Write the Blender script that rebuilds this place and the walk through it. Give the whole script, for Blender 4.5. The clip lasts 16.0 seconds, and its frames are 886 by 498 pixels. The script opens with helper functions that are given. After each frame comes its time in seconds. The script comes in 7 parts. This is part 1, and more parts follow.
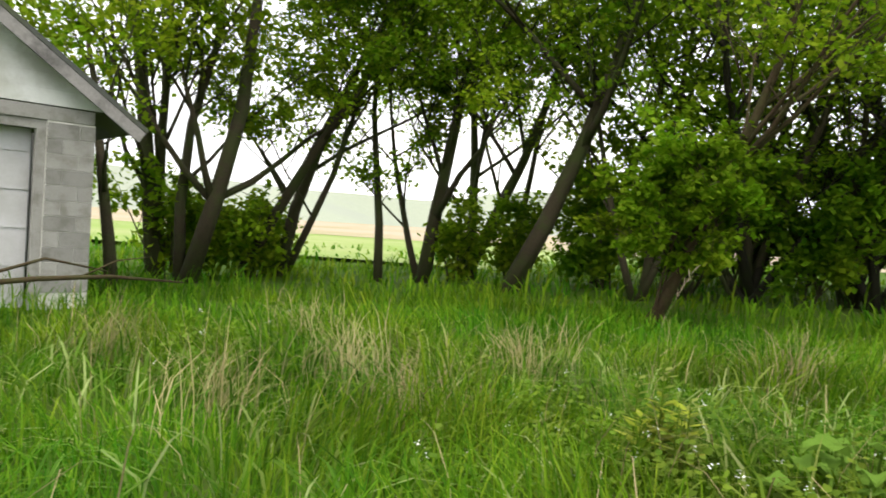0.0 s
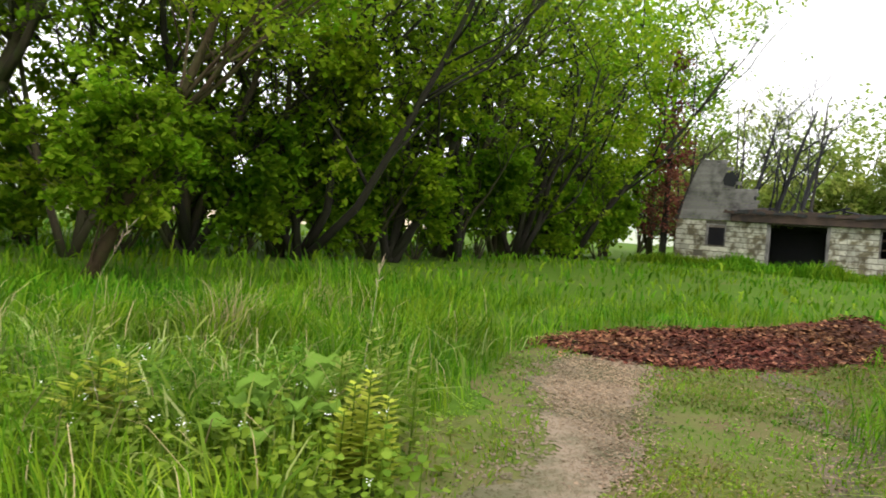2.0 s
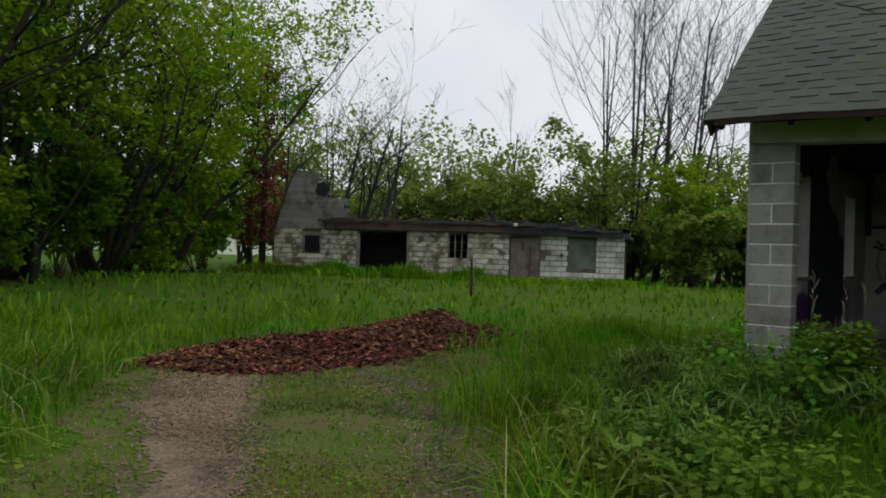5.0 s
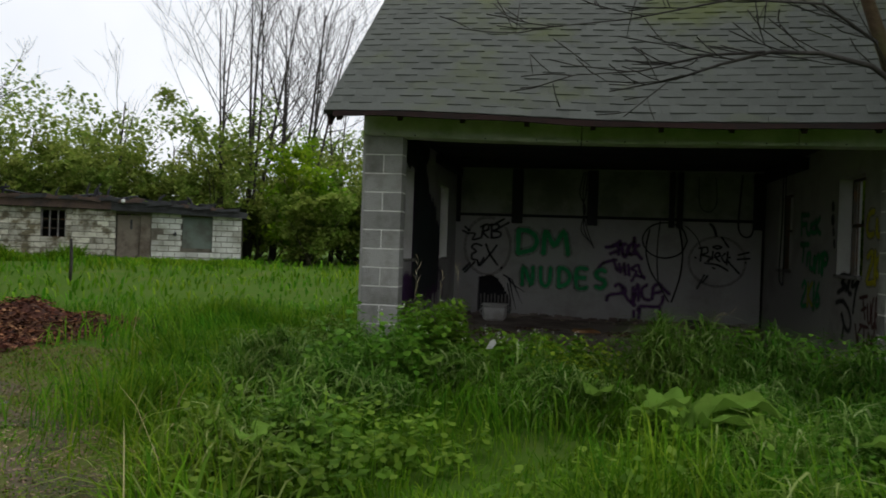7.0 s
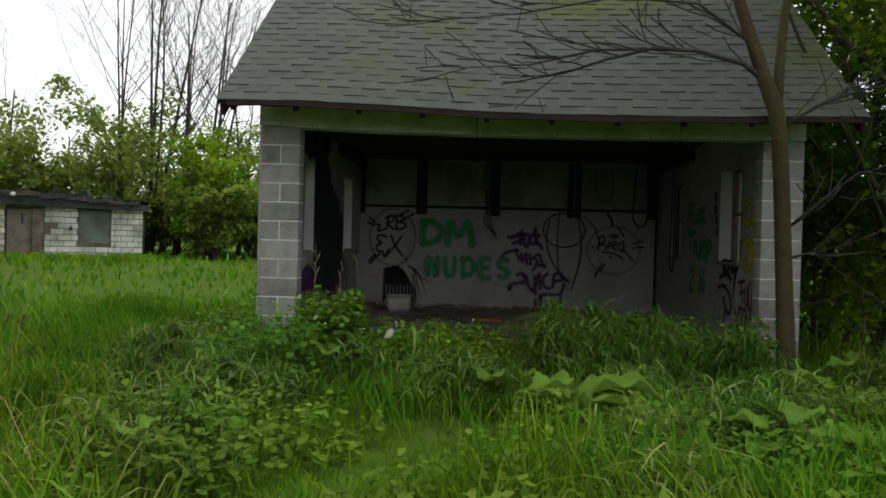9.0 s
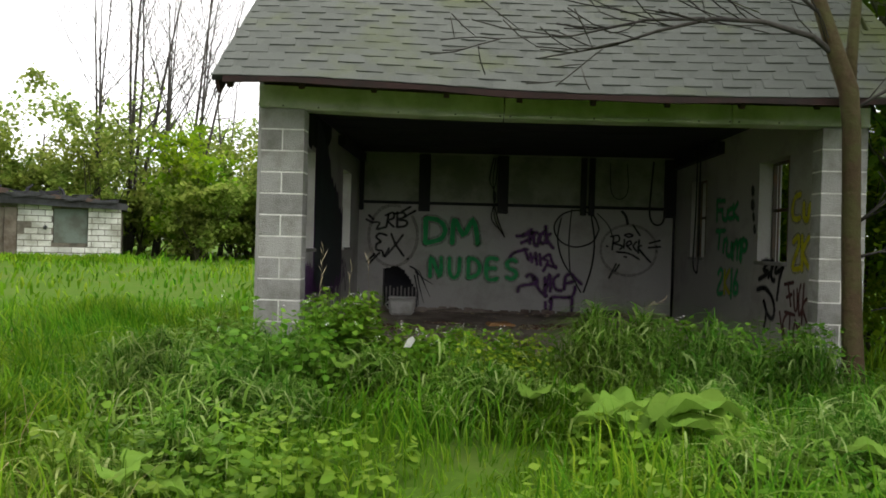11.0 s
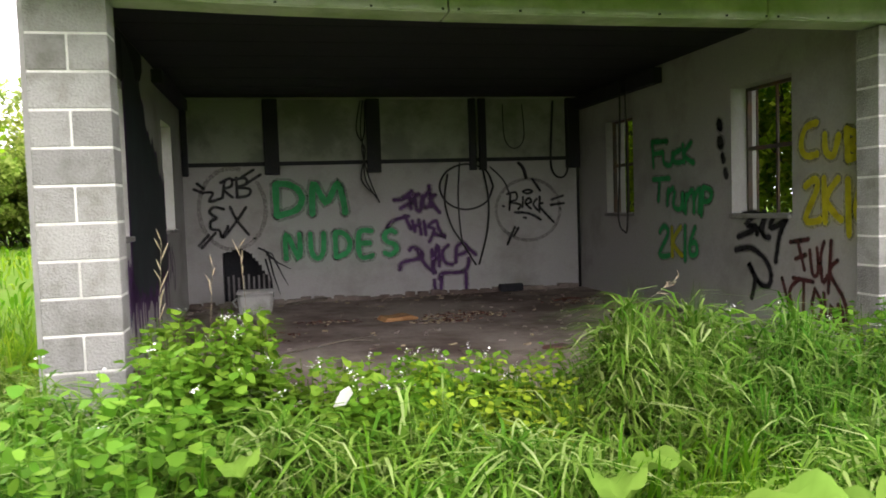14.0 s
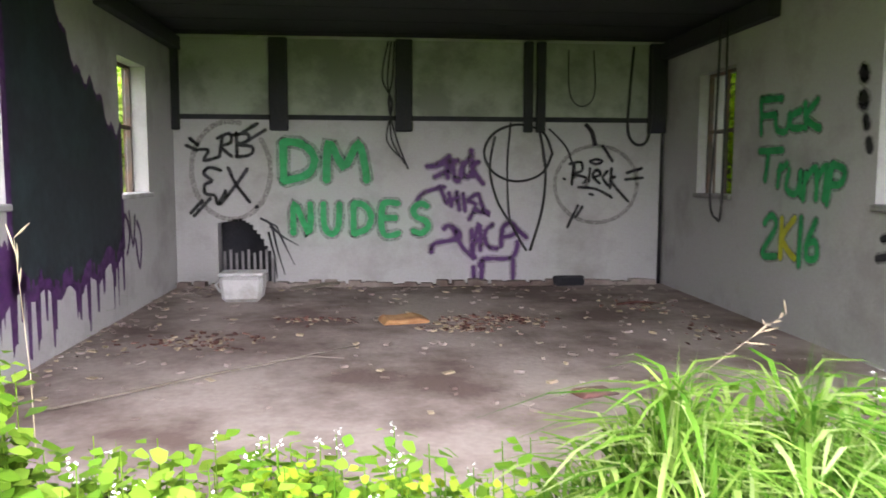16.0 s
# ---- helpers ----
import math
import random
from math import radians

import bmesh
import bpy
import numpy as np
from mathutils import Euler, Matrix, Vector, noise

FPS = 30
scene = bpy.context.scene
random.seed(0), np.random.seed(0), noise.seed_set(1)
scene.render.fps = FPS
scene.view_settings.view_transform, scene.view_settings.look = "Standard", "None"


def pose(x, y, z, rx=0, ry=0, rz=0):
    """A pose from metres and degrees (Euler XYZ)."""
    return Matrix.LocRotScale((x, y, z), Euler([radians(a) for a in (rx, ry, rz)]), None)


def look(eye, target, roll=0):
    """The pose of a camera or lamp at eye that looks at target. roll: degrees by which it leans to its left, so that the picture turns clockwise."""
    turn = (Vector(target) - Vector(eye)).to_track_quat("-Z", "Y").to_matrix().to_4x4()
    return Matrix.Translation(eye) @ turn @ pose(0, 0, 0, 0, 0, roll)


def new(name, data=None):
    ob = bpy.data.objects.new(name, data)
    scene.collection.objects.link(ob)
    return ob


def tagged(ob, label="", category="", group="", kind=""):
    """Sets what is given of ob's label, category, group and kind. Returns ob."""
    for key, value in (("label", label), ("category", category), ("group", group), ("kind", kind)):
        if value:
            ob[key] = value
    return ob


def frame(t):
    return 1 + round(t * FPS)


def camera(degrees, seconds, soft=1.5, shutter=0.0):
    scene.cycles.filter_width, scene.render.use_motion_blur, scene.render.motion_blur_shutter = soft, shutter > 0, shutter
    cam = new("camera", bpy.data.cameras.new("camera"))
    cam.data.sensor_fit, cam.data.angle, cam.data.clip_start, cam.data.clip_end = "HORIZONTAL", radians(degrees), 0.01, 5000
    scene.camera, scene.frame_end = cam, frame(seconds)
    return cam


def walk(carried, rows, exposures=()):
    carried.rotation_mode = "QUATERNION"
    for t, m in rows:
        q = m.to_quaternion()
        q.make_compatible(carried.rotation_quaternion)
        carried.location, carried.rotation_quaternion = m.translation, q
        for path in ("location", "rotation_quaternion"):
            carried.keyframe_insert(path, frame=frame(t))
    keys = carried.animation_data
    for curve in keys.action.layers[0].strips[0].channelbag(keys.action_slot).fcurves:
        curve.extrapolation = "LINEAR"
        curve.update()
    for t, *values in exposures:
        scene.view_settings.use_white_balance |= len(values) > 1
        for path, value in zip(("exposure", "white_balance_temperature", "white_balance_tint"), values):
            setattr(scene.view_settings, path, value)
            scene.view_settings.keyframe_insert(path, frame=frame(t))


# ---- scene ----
cam = camera(60.0, 16.0, soft=1.7, shutter=0.18)
PATH = [
    (0.0, pose(2.254, -7.660, 1.100, 88.72, -3.67, 107.66)),
    (0.5, pose(2.254, -7.660, 1.100, 88.00, -3.83, 99.41)),
    (1.0, pose(2.254, -7.660, 1.100, 87.12, -4.17, 88.83)),
    (1.5, pose(2.254, -7.660, 1.100, 87.37, -4.26, 76.77)),
    (2.0, pose(2.254, -7.660, 1.100, 88.11, -4.22, 67.40)),
    (2.5, pose(2.254, -7.660, 1.100, 89.06, -3.46, 62.36)),
    (3.0, pose(2.254, -7.660, 1.100, 89.65, -3.09, 58.42)),
    (3.5, pose(2.254, -7.660, 1.100, 89.95, -2.87, 52.73)),
    (6.0, look((2.254, -7.660, 1.100), (1.399, -5.852, 1.114), 1.7)),
    (6.5, look((2.217, -7.742, 1.116), (1.640, -5.827, 1.123), 2.0)),
    (7.0, look((2.192, -7.663, 1.159), (1.847, -5.693, 1.150), 2.0)),
    (7.5, look((2.301, -7.716, 1.163), (2.136, -5.723, 1.156), 1.8)),
    (8.0, look((2.340, -7.706, 1.155), (2.260, -5.708, 1.149), 1.5)),
    (8.5, look((2.366, -7.717, 1.147), (2.278, -5.719, 1.136), 1.4)),
    (9.0, look((2.357, -7.712, 1.143), (2.234, -5.716, 1.121), 1.5)),
    (11.5, look((1.704, -6.498, 1.080), (1.681, -4.498, 1.070), 1.7)),
    (12.0, look((1.442, -6.068, 1.101), (1.565, -4.072, 1.113), 0.1)),
    (12.5, look((1.193, -5.626, 1.123), (1.457, -3.643, 1.131), -1.3)),
    (13.0, look((1.053, -5.163, 1.113), (1.371, -3.188, 1.112), -2.0)),
    (13.5, look((1.100, -4.701, 1.119), (1.451, -2.732, 1.080), -2.2)),
    (14.0, look((1.211, -4.254, 1.134), (1.628, -2.301, 1.022), -1.9)),
    (14.5, look((1.513, -3.835, 1.106), (2.018, -1.905, 0.966), -1.5)),
    (15.0, look((1.749, -3.393, 1.089), (2.292, -1.474, 0.941), -1.3)),
    (15.5, look((1.968, -2.960, 1.093), (2.432, -1.024, 0.900), -1.4)),
    (16.0, look((2.172, -2.538, 1.162), (2.335, -0.554, 0.965), 0.2)),
]
walk(cam, PATH, exposures=[(0.0, 0.90, 6900, 10), (0.8, 1.10, 6900, 10), (1.5, 1.32, 6900, 10), (2.0, 1.08, 6900, 10), (2.6, 0.55, 6900, 10), (3.5, -0.45, 6500, 10), (6.0, -0.35, 6500, 10), (7.0, -0.15, 6500, 10), (8.0, 0.08, 6600, 10), (9.0, 0.20, 6700, 10), (11.5, 1.15, 6900, 10), (12.0, 0.84, 6900, 11), (12.5, 0.90, 6900, 12), (13.0, 1.30, 6900, 13), (13.5, 1.70, 6900, 15), (14.0, 2.34, 6900, 19), (14.5, 3.10, 6700, 22), (15.2, 3.48, 6600, 24), (16.0, 3.70, 6500, 23)])

# ---- daylight: an overcast sky with a faint wide sun ----
world = bpy.data.worlds.new("overcast_sky")
scene.world = world
world.use_nodes = True
_n, _l = world.node_tree.nodes, world.node_tree.links
_sky = _n.new("ShaderNodeTexSky")
_sky.sky_type = "NISHITA"
_sky.sun_disc = False
_sky.sun_elevation, _sky.sun_rotation = radians(48), radians(84)
_tc = _n.new("ShaderNodeTexCoord")
_cl = _n.new("ShaderNodeTexNoise")
_cl.inputs["Scale"].default_value, _cl.inputs["Detail"].default_value = 2.2, 4
_ramp = _n.new("ShaderNodeValToRGB")
_ramp.color_ramp.elements[0].position, _ramp.color_ramp.elements[0].color = 0.3, (9.4, 9.9, 10.7, 1)
_ramp.color_ramp.elements[1].position, _ramp.color_ramp.elements[1].color = 0.7, (13.0, 13.1, 13.3, 1)
_mx = _n.new("ShaderNodeMix")
_mx.data_type = "RGBA"
_mx.inputs[0].default_value = 0.93
_l.new(_tc.outputs["Generated"], _cl.inputs["Vector"])
_l.new(_cl.outputs["Fac"], _ramp.inputs["Fac"])
_l.new(_sky.outputs["Color"], _mx.inputs[6])
_l.new(_ramp.outputs["Color"], _mx.inputs[7])
_l.new(_mx.outputs[2], _n["Background"].inputs["Color"])
_n["Background"].inputs["Strength"].default_value = 0.1
sun_data = bpy.data.lights.new("sun", "SUN")
sun_data.energy, sun_data.angle, sun_data.color = 1.2, radians(30), (1.0, 0.96, 0.88)
sun = new("sun", sun_data)
sun.matrix_world = look((26, 2, 30), (0, 0, 0))

# ---- materials ----


def shader(name, rough=0.9, metal=0.0, spec=0.3):
    m = bpy.data.materials.new(name)
    m.use_nodes = True
    b = m.node_tree.nodes["Principled BSDF"]
    b.inputs["Roughness"].default_value = rough
    b.inputs["Metallic"].default_value = metal
    b.inputs["Specular IOR Level"].default_value = spec
    return m, m.node_tree.nodes, m.node_tree.links, b


def stained(name, c0, c1, c2, scale=1.5, fine=30.0, rough=0.9, bump=0.15, by_piece=0.0, spec=0.3, stain=(0.45, 0.62)):
    """Two base colours mixed at a coarse scale, a third as blotches, and a fine grain with relief."""
    m, n, l, b = shader(name, rough, 0.0, spec)
    tc = n.new("ShaderNodeTexCoord")
    big = n.new("ShaderNodeTexNoise")
    big.inputs["Scale"].default_value, big.inputs["Detail"].default_value, big.inputs["Roughness"].default_value = scale, 6, 0.65
    small = n.new("ShaderNodeTexNoise")
    small.inputs["Scale"].default_value, small.inputs["Detail"].default_value = fine, 5
    where = n.new("ShaderNodeNewGeometry").outputs["Position"] if by_piece else tc.outputs["Object"]
    l.new(where, big.inputs["Vector"])
    l.new(where, small.inputs["Vector"])
    r1 = n.new("ShaderNodeMix")
    r1.data_type = "RGBA"
    r1.inputs[6].default_value, r1.inputs[7].default_value = (*c0, 1), (*c1, 1)
    l.new(small.outputs["Fac"], r1.inputs[0])
    mr = n.new("ShaderNodeMapRange")
    mr.inputs[1].default_value, mr.inputs[2].default_value = stain
    l.new(big.outputs["Fac"], mr.inputs[0])
    r2 = n.new("ShaderNodeMix")
    r2.data_type = "RGBA"
    r2.inputs[7].default_value = (*c2, 1)
    l.new(mr.outputs[0], r2.inputs[0])
    l.new(r1.outputs[2], r2.inputs[6])
    out = r2.outputs[2]
    if by_piece:
        oi = n.new("ShaderNodeObjectInfo")
        hv = n.new("ShaderNodeHueSaturation")
        m2 = n.new("ShaderNodeMapRange")
        m2.inputs[3].default_value, m2.inputs[4].default_value = 1 - by_piece, 1 + by_piece
        l.new(oi.outputs["Random"], m2.inputs[0])
        l.new(m2.outputs[0], hv.inputs["Value"])
        l.new(out, hv.inputs["Color"])
        out = hv.outputs[0]
    l.new(out, b.inputs["Base Color"])
    if bump:
        bp = n.new("ShaderNodeBump")
        bp.inputs["Strength"].default_value, bp.inputs["Distance"].default_value = bump, 0.02
        l.new(small.outputs["Fac"], bp.inputs["Height"])
        l.new(bp.outputs[0], b.inputs["Normal"])
    return m


def leafy(name, colours, trans=0.35, rough=0.7, spec=0.06):
    """Leaf or blade material: colour by island, some light through the leaf."""
    m, n, l, b = shader(name, rough, 0.0, spec)
    g = n.new("ShaderNodeNewGeometry")
    rp = n.new("ShaderNodeValToRGB")
    els = rp.color_ramp.elements
    els[0].color, els[1].color = (*colours[0], 1), (*colours[-1], 1)
    for i, c in enumerate(colours[1:-1]):
        e = els.new((i + 1) / (len(colours) - 1))
        e.color = (*c, 1)
    l.new(g.outputs["Random Per Island"], rp.inputs["Fac"])
    tc = n.new("ShaderNodeTexCoord")
    nz = n.new("ShaderNodeTexNoise")
    nz.inputs["Scale"].default_value = 0.8
    l.new(tc.outputs["Object"], nz.inputs["Vector"])
    hv = n.new("ShaderNodeHueSaturation")
    mr = n.new("ShaderNodeMapRange")
    mr.inputs[1].default_value, mr.inputs[2].default_value, mr.inputs[3].default_value, mr.inputs[4].default_value = 0.3, 0.7, 0.66, 1.32
    l.new(nz.outputs["Fac"], mr.inputs[0])
    l.new(mr.outputs[0], hv.inputs["Value"])
    l.new(rp.outputs[0], hv.inputs["Color"])
    wide = n.new("ShaderNodeTexNoise")
    wide.inputs["Scale"].default_value, wide.inputs["Detail"].default_value = 0.33, 3
    l.new(tc.outputs["Object"], wide.inputs["Vector"])
    hu = n.new("ShaderNodeMapRange")
    hu.inputs[1].default_value, hu.inputs[2].default_value, hu.inputs[3].default_value, hu.inputs[4].default_value = 0.35, 0.65, 0.482, 0.522
    l.new(wide.outputs["Fac"], hu.inputs[0])
    l.new(hu.outputs[0], hv.inputs["Hue"])
    l.new(hv.outputs[0], b.inputs["Base Color"])
    tr = n.new("ShaderNodeBsdfTranslucent")
    l.new(hv.outputs[0], tr.inputs["Color"])
    mx = n.new("ShaderNodeMixShader")
    mx.inputs[0].default_value = trans
    l.new(b.outputs[0], mx.inputs[1])
    l.new(tr.outputs[0], mx.inputs[2])
    l.new(mx.outputs[0], n["Material Output"].inputs["Surface"])
    return m


def spray(name, colour, core=True):
    """Spray paint: thin speckled film over the wall, denser in the core of a stroke."""
    m, n, l, b = shader(name, 0.6, 0.0, 0.3)
    b.inputs["Base Color"].default_value = (*colour, 1)
    tc = n.new("ShaderNodeTexCoord")
    nz = n.new("ShaderNodeTexNoise")
    nz.inputs["Scale"].default_value, nz.inputs["Detail"].default_value = (14.0, 6.0) if core else (60.0, 4.0)
    l.new(tc.outputs["Object"], nz.inputs["Vector"])
    mr = n.new("ShaderNodeMapRange")
    mr.inputs[1].default_value, mr.inputs[2].default_value = 0.3, 0.6
    mr.inputs[3].default_value, mr.inputs[4].default_value = (0.72, 1.0) if core else (0.05, 0.5)
    l.new(nz.outputs["Fac"], mr.inputs[0])
    l.new(mr.outputs[0], b.inputs["Alpha"])
    return m


M_BLOCK = stained("weathered_concrete_block", (0.24, 0.236, 0.225), (0.36, 0.352, 0.338), (0.19, 0.185, 0.165), 4.5, 75, by_piece=0.2, bump=0.6, stain=(0.46, 0.68))
M_MORTAR = stained("pale_mortar", (0.62, 0.61, 0.58), (0.74, 0.73, 0.70), (0.48, 0.47, 0.44), 3.0, 60, bump=0.4)
# White paint set far below white: the interior's dimness is in this colour.
M_PAINTWALL = stained("darkened_old_white_paint", (0.32, 0.312, 0.30), (0.40, 0.39, 0.375), (0.23, 0.218, 0.20), 1.3, 45, rough=0.8, bump=0.12, stain=(0.5, 0.75))
M_BOARD = stained("greenish_wall_board", (0.25, 0.268, 0.222), (0.31, 0.322, 0.272), (0.18, 0.19, 0.155), 2.0, 40, rough=0.85, bump=0.05)
M_CHAR = stained("charred_timber", (0.012, 0.012, 0.014), (0.035, 0.035, 0.04), (0.02, 0.021, 0.026), 3.0, 40, rough=0.8, bump=0.3)
M_FLOOR = stained("dirty_concrete_floor", (0.22, 0.18, 0.155), (0.34, 0.29, 0.255), (0.12, 0.085, 0.07), 0.9, 22, rough=0.85, bump=0.25, stain=(0.42, 0.6))
M_SHINGLE = stained("grey_asphalt_shingle", (0.055, 0.062, 0.056), (0.105, 0.112, 0.100), (0.082, 0.098, 0.036), 0.55, 120, rough=0.95, bump=0.4, by_piece=0.1, stain=(0.45, 0.62))
M_SHINGLE_BED = stained("shingle_underlay", (0.02, 0.02, 0.02), (0.035, 0.035, 0.035), (0.02, 0.02, 0.018), 2, 60)
M_FASCIA = stained("mossy_painted_fascia", (0.46, 0.475, 0.42), (0.57, 0.575, 0.52), (0.33, 0.37, 0.26), 1.6, 25, rough=0.8, bump=0.1)
M_REDWOOD = stained("dark_red_eave_board", (0.02, 0.011, 0.010), (0.042, 0.02, 0.018), (0.018, 0.013, 0.012), 2, 40)
M_BARK = stained("mossy_brown_bark", (0.034, 0.027, 0.017), (0.072, 0.057, 0.034), (0.048, 0.062, 0.018), 1.2, 22, bump=1.0, stain=(0.42, 0.6))
M_BARK_RED = stained("reddish_brown_bark", (0.036, 0.023, 0.012), (0.085, 0.056, 0.029), (0.06, 0.056, 0.02), 3.0, 20, bump=0.9)
M_DEADWOOD = stained("dry_grey_deadwood", (0.035, 0.032, 0.03), (0.07, 0.062, 0.055), (0.025, 0.022, 0.02), 2.0, 20, bump=0.5)
M_SOIL = stained("grassy_soil", (0.044, 0.09, 0.011), (0.075, 0.138, 0.018), (0.09, 0.115, 0.03), 0.6, 14, bump=0.4, stain=(0.5, 0.75), spec=0.03)
M_DIRT = stained("gravelly_dirt", (0.15, 0.115, 0.08), (0.27, 0.21, 0.155), (0.09, 0.085, 0.045), 1.4, 50, bump=0.6)
M_MULCH = stained("reddish_wood_mulch", (0.05, 0.018, 0.012), (0.11, 0.042, 0.028), (0.045, 0.022, 0.016), 2.5, 30, bump=0.7)
M_CHIP_RED = stained("brick_red_crumb", (0.14, 0.07, 0.05), (0.22, 0.11, 0.08), (0.09, 0.05, 0.04), 4, 40)
M_RUIN = stained("peeling_whitewashed_block", (0.34, 0.325, 0.26), (0.66, 0.645, 0.56), (0.15, 0.13, 0.085), 2.3, 9, by_piece=0.34, bump=0.7, stain=(0.46, 0.58))
M_RUINWHITE = stained("chalky_white_block", (0.48, 0.49, 0.45), (0.70, 0.70, 0.66), (0.34, 0.34, 0.29), 1.2, 9, by_piece=0.16, bump=0.2)
M_JOINT = stained("eroded_dark_joint", (0.10, 0.09, 0.07), (0.18, 0.16, 0.13), (0.07, 0.065, 0.05), 2.0, 30)
M_TAR = stained("torn_tar_roofing", (0.03, 0.032, 0.036), (0.065, 0.066, 0.07), (0.02, 0.02, 0.02), 2.0, 20, bump=0.5)
M_BROWNROOF = stained("rusty_brown_fascia", (0.065, 0.042, 0.036), (0.11, 0.075, 0.06), (0.04, 0.032, 0.03), 1.2, 20, bump=0.3)
M_GREYWOOD = stained("silvered_bare_siding", (0.20, 0.19, 0.19), (0.31, 0.295, 0.29), (0.10, 0.095, 0.095), 1.4, 25, by_piece=0.15, bump=0.3)
M_BROWNDOOR = stained("weathered_brown_door_wood", (0.15, 0.125, 0.10), (0.22, 0.19, 0.155), (0.10, 0.08, 0.06), 1.5, 20)
M_GREENPANEL = stained("faded_green_shutter_panel", (0.12, 0.15, 0.13), (0.17, 0.20, 0.175), (0.10, 0.11, 0.09), 1.5, 20)
M_SIDING = stained("chalky_white_clapboard", (0.62, 0.64, 0.64), (0.72, 0.73, 0.73), (0.5, 0.51, 0.48), 1.2, 30, by_piece=0.06, bump=0.08)
M_DOORWHITE = stained("grimy_white_garage_door", (0.5, 0.5, 0.52), (0.6, 0.6, 0.62), (0.42, 0.42, 0.42), 0.8, 30, bump=0.05)
M_STEEL = stained("rusted_window_steel", (0.05, 0.045, 0.04), (0.10, 0.08, 0.06), (0.13, 0.07, 0.04), 4, 60, rough=0.7)
M_CABLE = stained("black_cable_rubber", (0.012, 0.012, 0.012), (0.025, 0.025, 0.025), (0.02, 0.02, 0.02), 4, 50, rough=0.6)
M_TUB = stained("dull_white_plastic", (0.42, 0.42, 0.40), (0.5, 0.5, 0.48), (0.33, 0.32, 0.29), 4, 50, rough=0.5)
M_CARD = stained("sodden_orange_cardboard", (0.36, 0.19, 0.08), (0.45, 0.26, 0.12), (0.28, 0.14, 0.06), 5, 50)
M_DRYSTALK = stained("bleached_dry_stalk", (0.30, 0.24, 0.16), (0.40, 0.34, 0.23), (0.24, 0.19, 0.12), 5, 50)
M_FIELD = stained("bright_hayfield", (0.16, 0.25, 0.045), (0.24, 0.34, 0.07), (0.27, 0.32, 0.11), 0.08, 3, bump=0)
M_TANFIELD = stained("tan_stubble_field", (0.36, 0.28, 0.19), (0.45, 0.36, 0.26), (0.30, 0.27, 0.14), 0.06, 2, bump=0)
# Pale grey-green: distance haze is mixed into the hills' own colours.
M_HILL = stained("haze_tinted_woods", (0.26, 0.30, 0.22), (0.34, 0.37, 0.29), (0.29, 0.32, 0.26), 0.05, 1.0, bump=0)
M_RED = stained("dull_red_brick_face", (0.10, 0.046, 0.04), (0.14, 0.066, 0.055), (0.07, 0.05, 0.04), 1.2, 15, by_piece=0.2)
M_GRASS = leafy("meadow_grass_blade", [(0.045, 0.135, 0.006), (0.078, 0.195, 0.008), (0.125, 0.26, 0.012), (0.20, 0.305, 0.022)], 0.42)
M_GRASS_DARK = leafy("lush_orchard_grass_blade", [(0.05, 0.125, 0.010), (0.08, 0.165, 0.016), (0.125, 0.215, 0.028), (0.185, 0.27, 0.05), (0.30, 0.36, 0.14)], 0.36, 0.75, 0.05)
M_DRYGRASS = leafy("straw_coloured_grass", [(0.30, 0.26, 0.12), (0.42, 0.36, 0.19)], 0.2)
M_WEED = leafy("fresh_weed_leaf", [(0.08, 0.175, 0.012), (0.125, 0.23, 0.018), (0.18, 0.285, 0.03)], 0.4, 0.6, 0.15)
M_BURDOCK = leafy("large_burdock_leaf", [(0.12, 0.24, 0.03), (0.16, 0.29, 0.045)], 0.35)
M_FLOWER = leafy("tiny_white_petals", [(0.75, 0.76, 0.72), (0.8, 0.8, 0.76)], 0.2)
M_LEAF = leafy("young_maple_leaf", [(0.10, 0.205, 0.007), (0.155, 0.285, 0.010), (0.22, 0.35, 0.016), (0.29, 0.40, 0.03)], 0.6)
# Lightened leaf: the far woods' brightness and haze are put into its colour.
M_LEAF_PALE = leafy("lightened_spring_leaf", [(0.12, 0.19, 0.026), (0.17, 0.25, 0.04), (0.23, 0.31, 0.06), (0.30, 0.36, 0.095)], 0.5)
M_LIMB = stained("dark_wet_limb_bark", (0.014, 0.012, 0.009), (0.03, 0.026, 0.018), (0.022, 0.026, 0.01), 1.5, 22, bump=0.8)
M_LIMEWEED = leafy("lime_green_weed_leaf", [(0.16, 0.24, 0.012), (0.23, 0.31, 0.018), (0.30, 0.37, 0.03)], 0.4, 0.6, 0.15)
M_YELLOWWEED = leafy("yellow_green_weed_leaf", [(0.32, 0.42, 0.04), (0.44, 0.52, 0.07), (0.54, 0.58, 0.11)], 0.4)
# Darker copy of the leaf: shade among the garage trees put into colour.
M_LEAF_SHADE = leafy("shade_darkened_leaf", [(0.045, 0.105, 0.006), (0.07, 0.145, 0.009), (0.11, 0.20, 0.014)], 0.45)
M_LEAF_DARK = leafy("thicket_leaf", [(0.09, 0.20, 0.008), (0.14, 0.27, 0.012), (0.21, 0.34, 0.018)], 0.6)
M_REDLEAF = leafy("rusty_dead_foliage", [(0.12, 0.04, 0.032), (0.20, 0.065, 0.05), (0.28, 0.10, 0.075), (0.17, 0.10, 0.06)], 0.3)
M_GREEN = spray("green_spray_paint", (0.012, 0.27, 0.085))
M_GREEN_F = spray("green_overspray", (0.02, 0.30, 0.10), False)
M_YELLOW = spray("yellow_spray_paint", (0.46, 0.42, 0.02))
M_YELLOW_F = spray("yellow_overspray", (0.46, 0.42, 0.03), False)
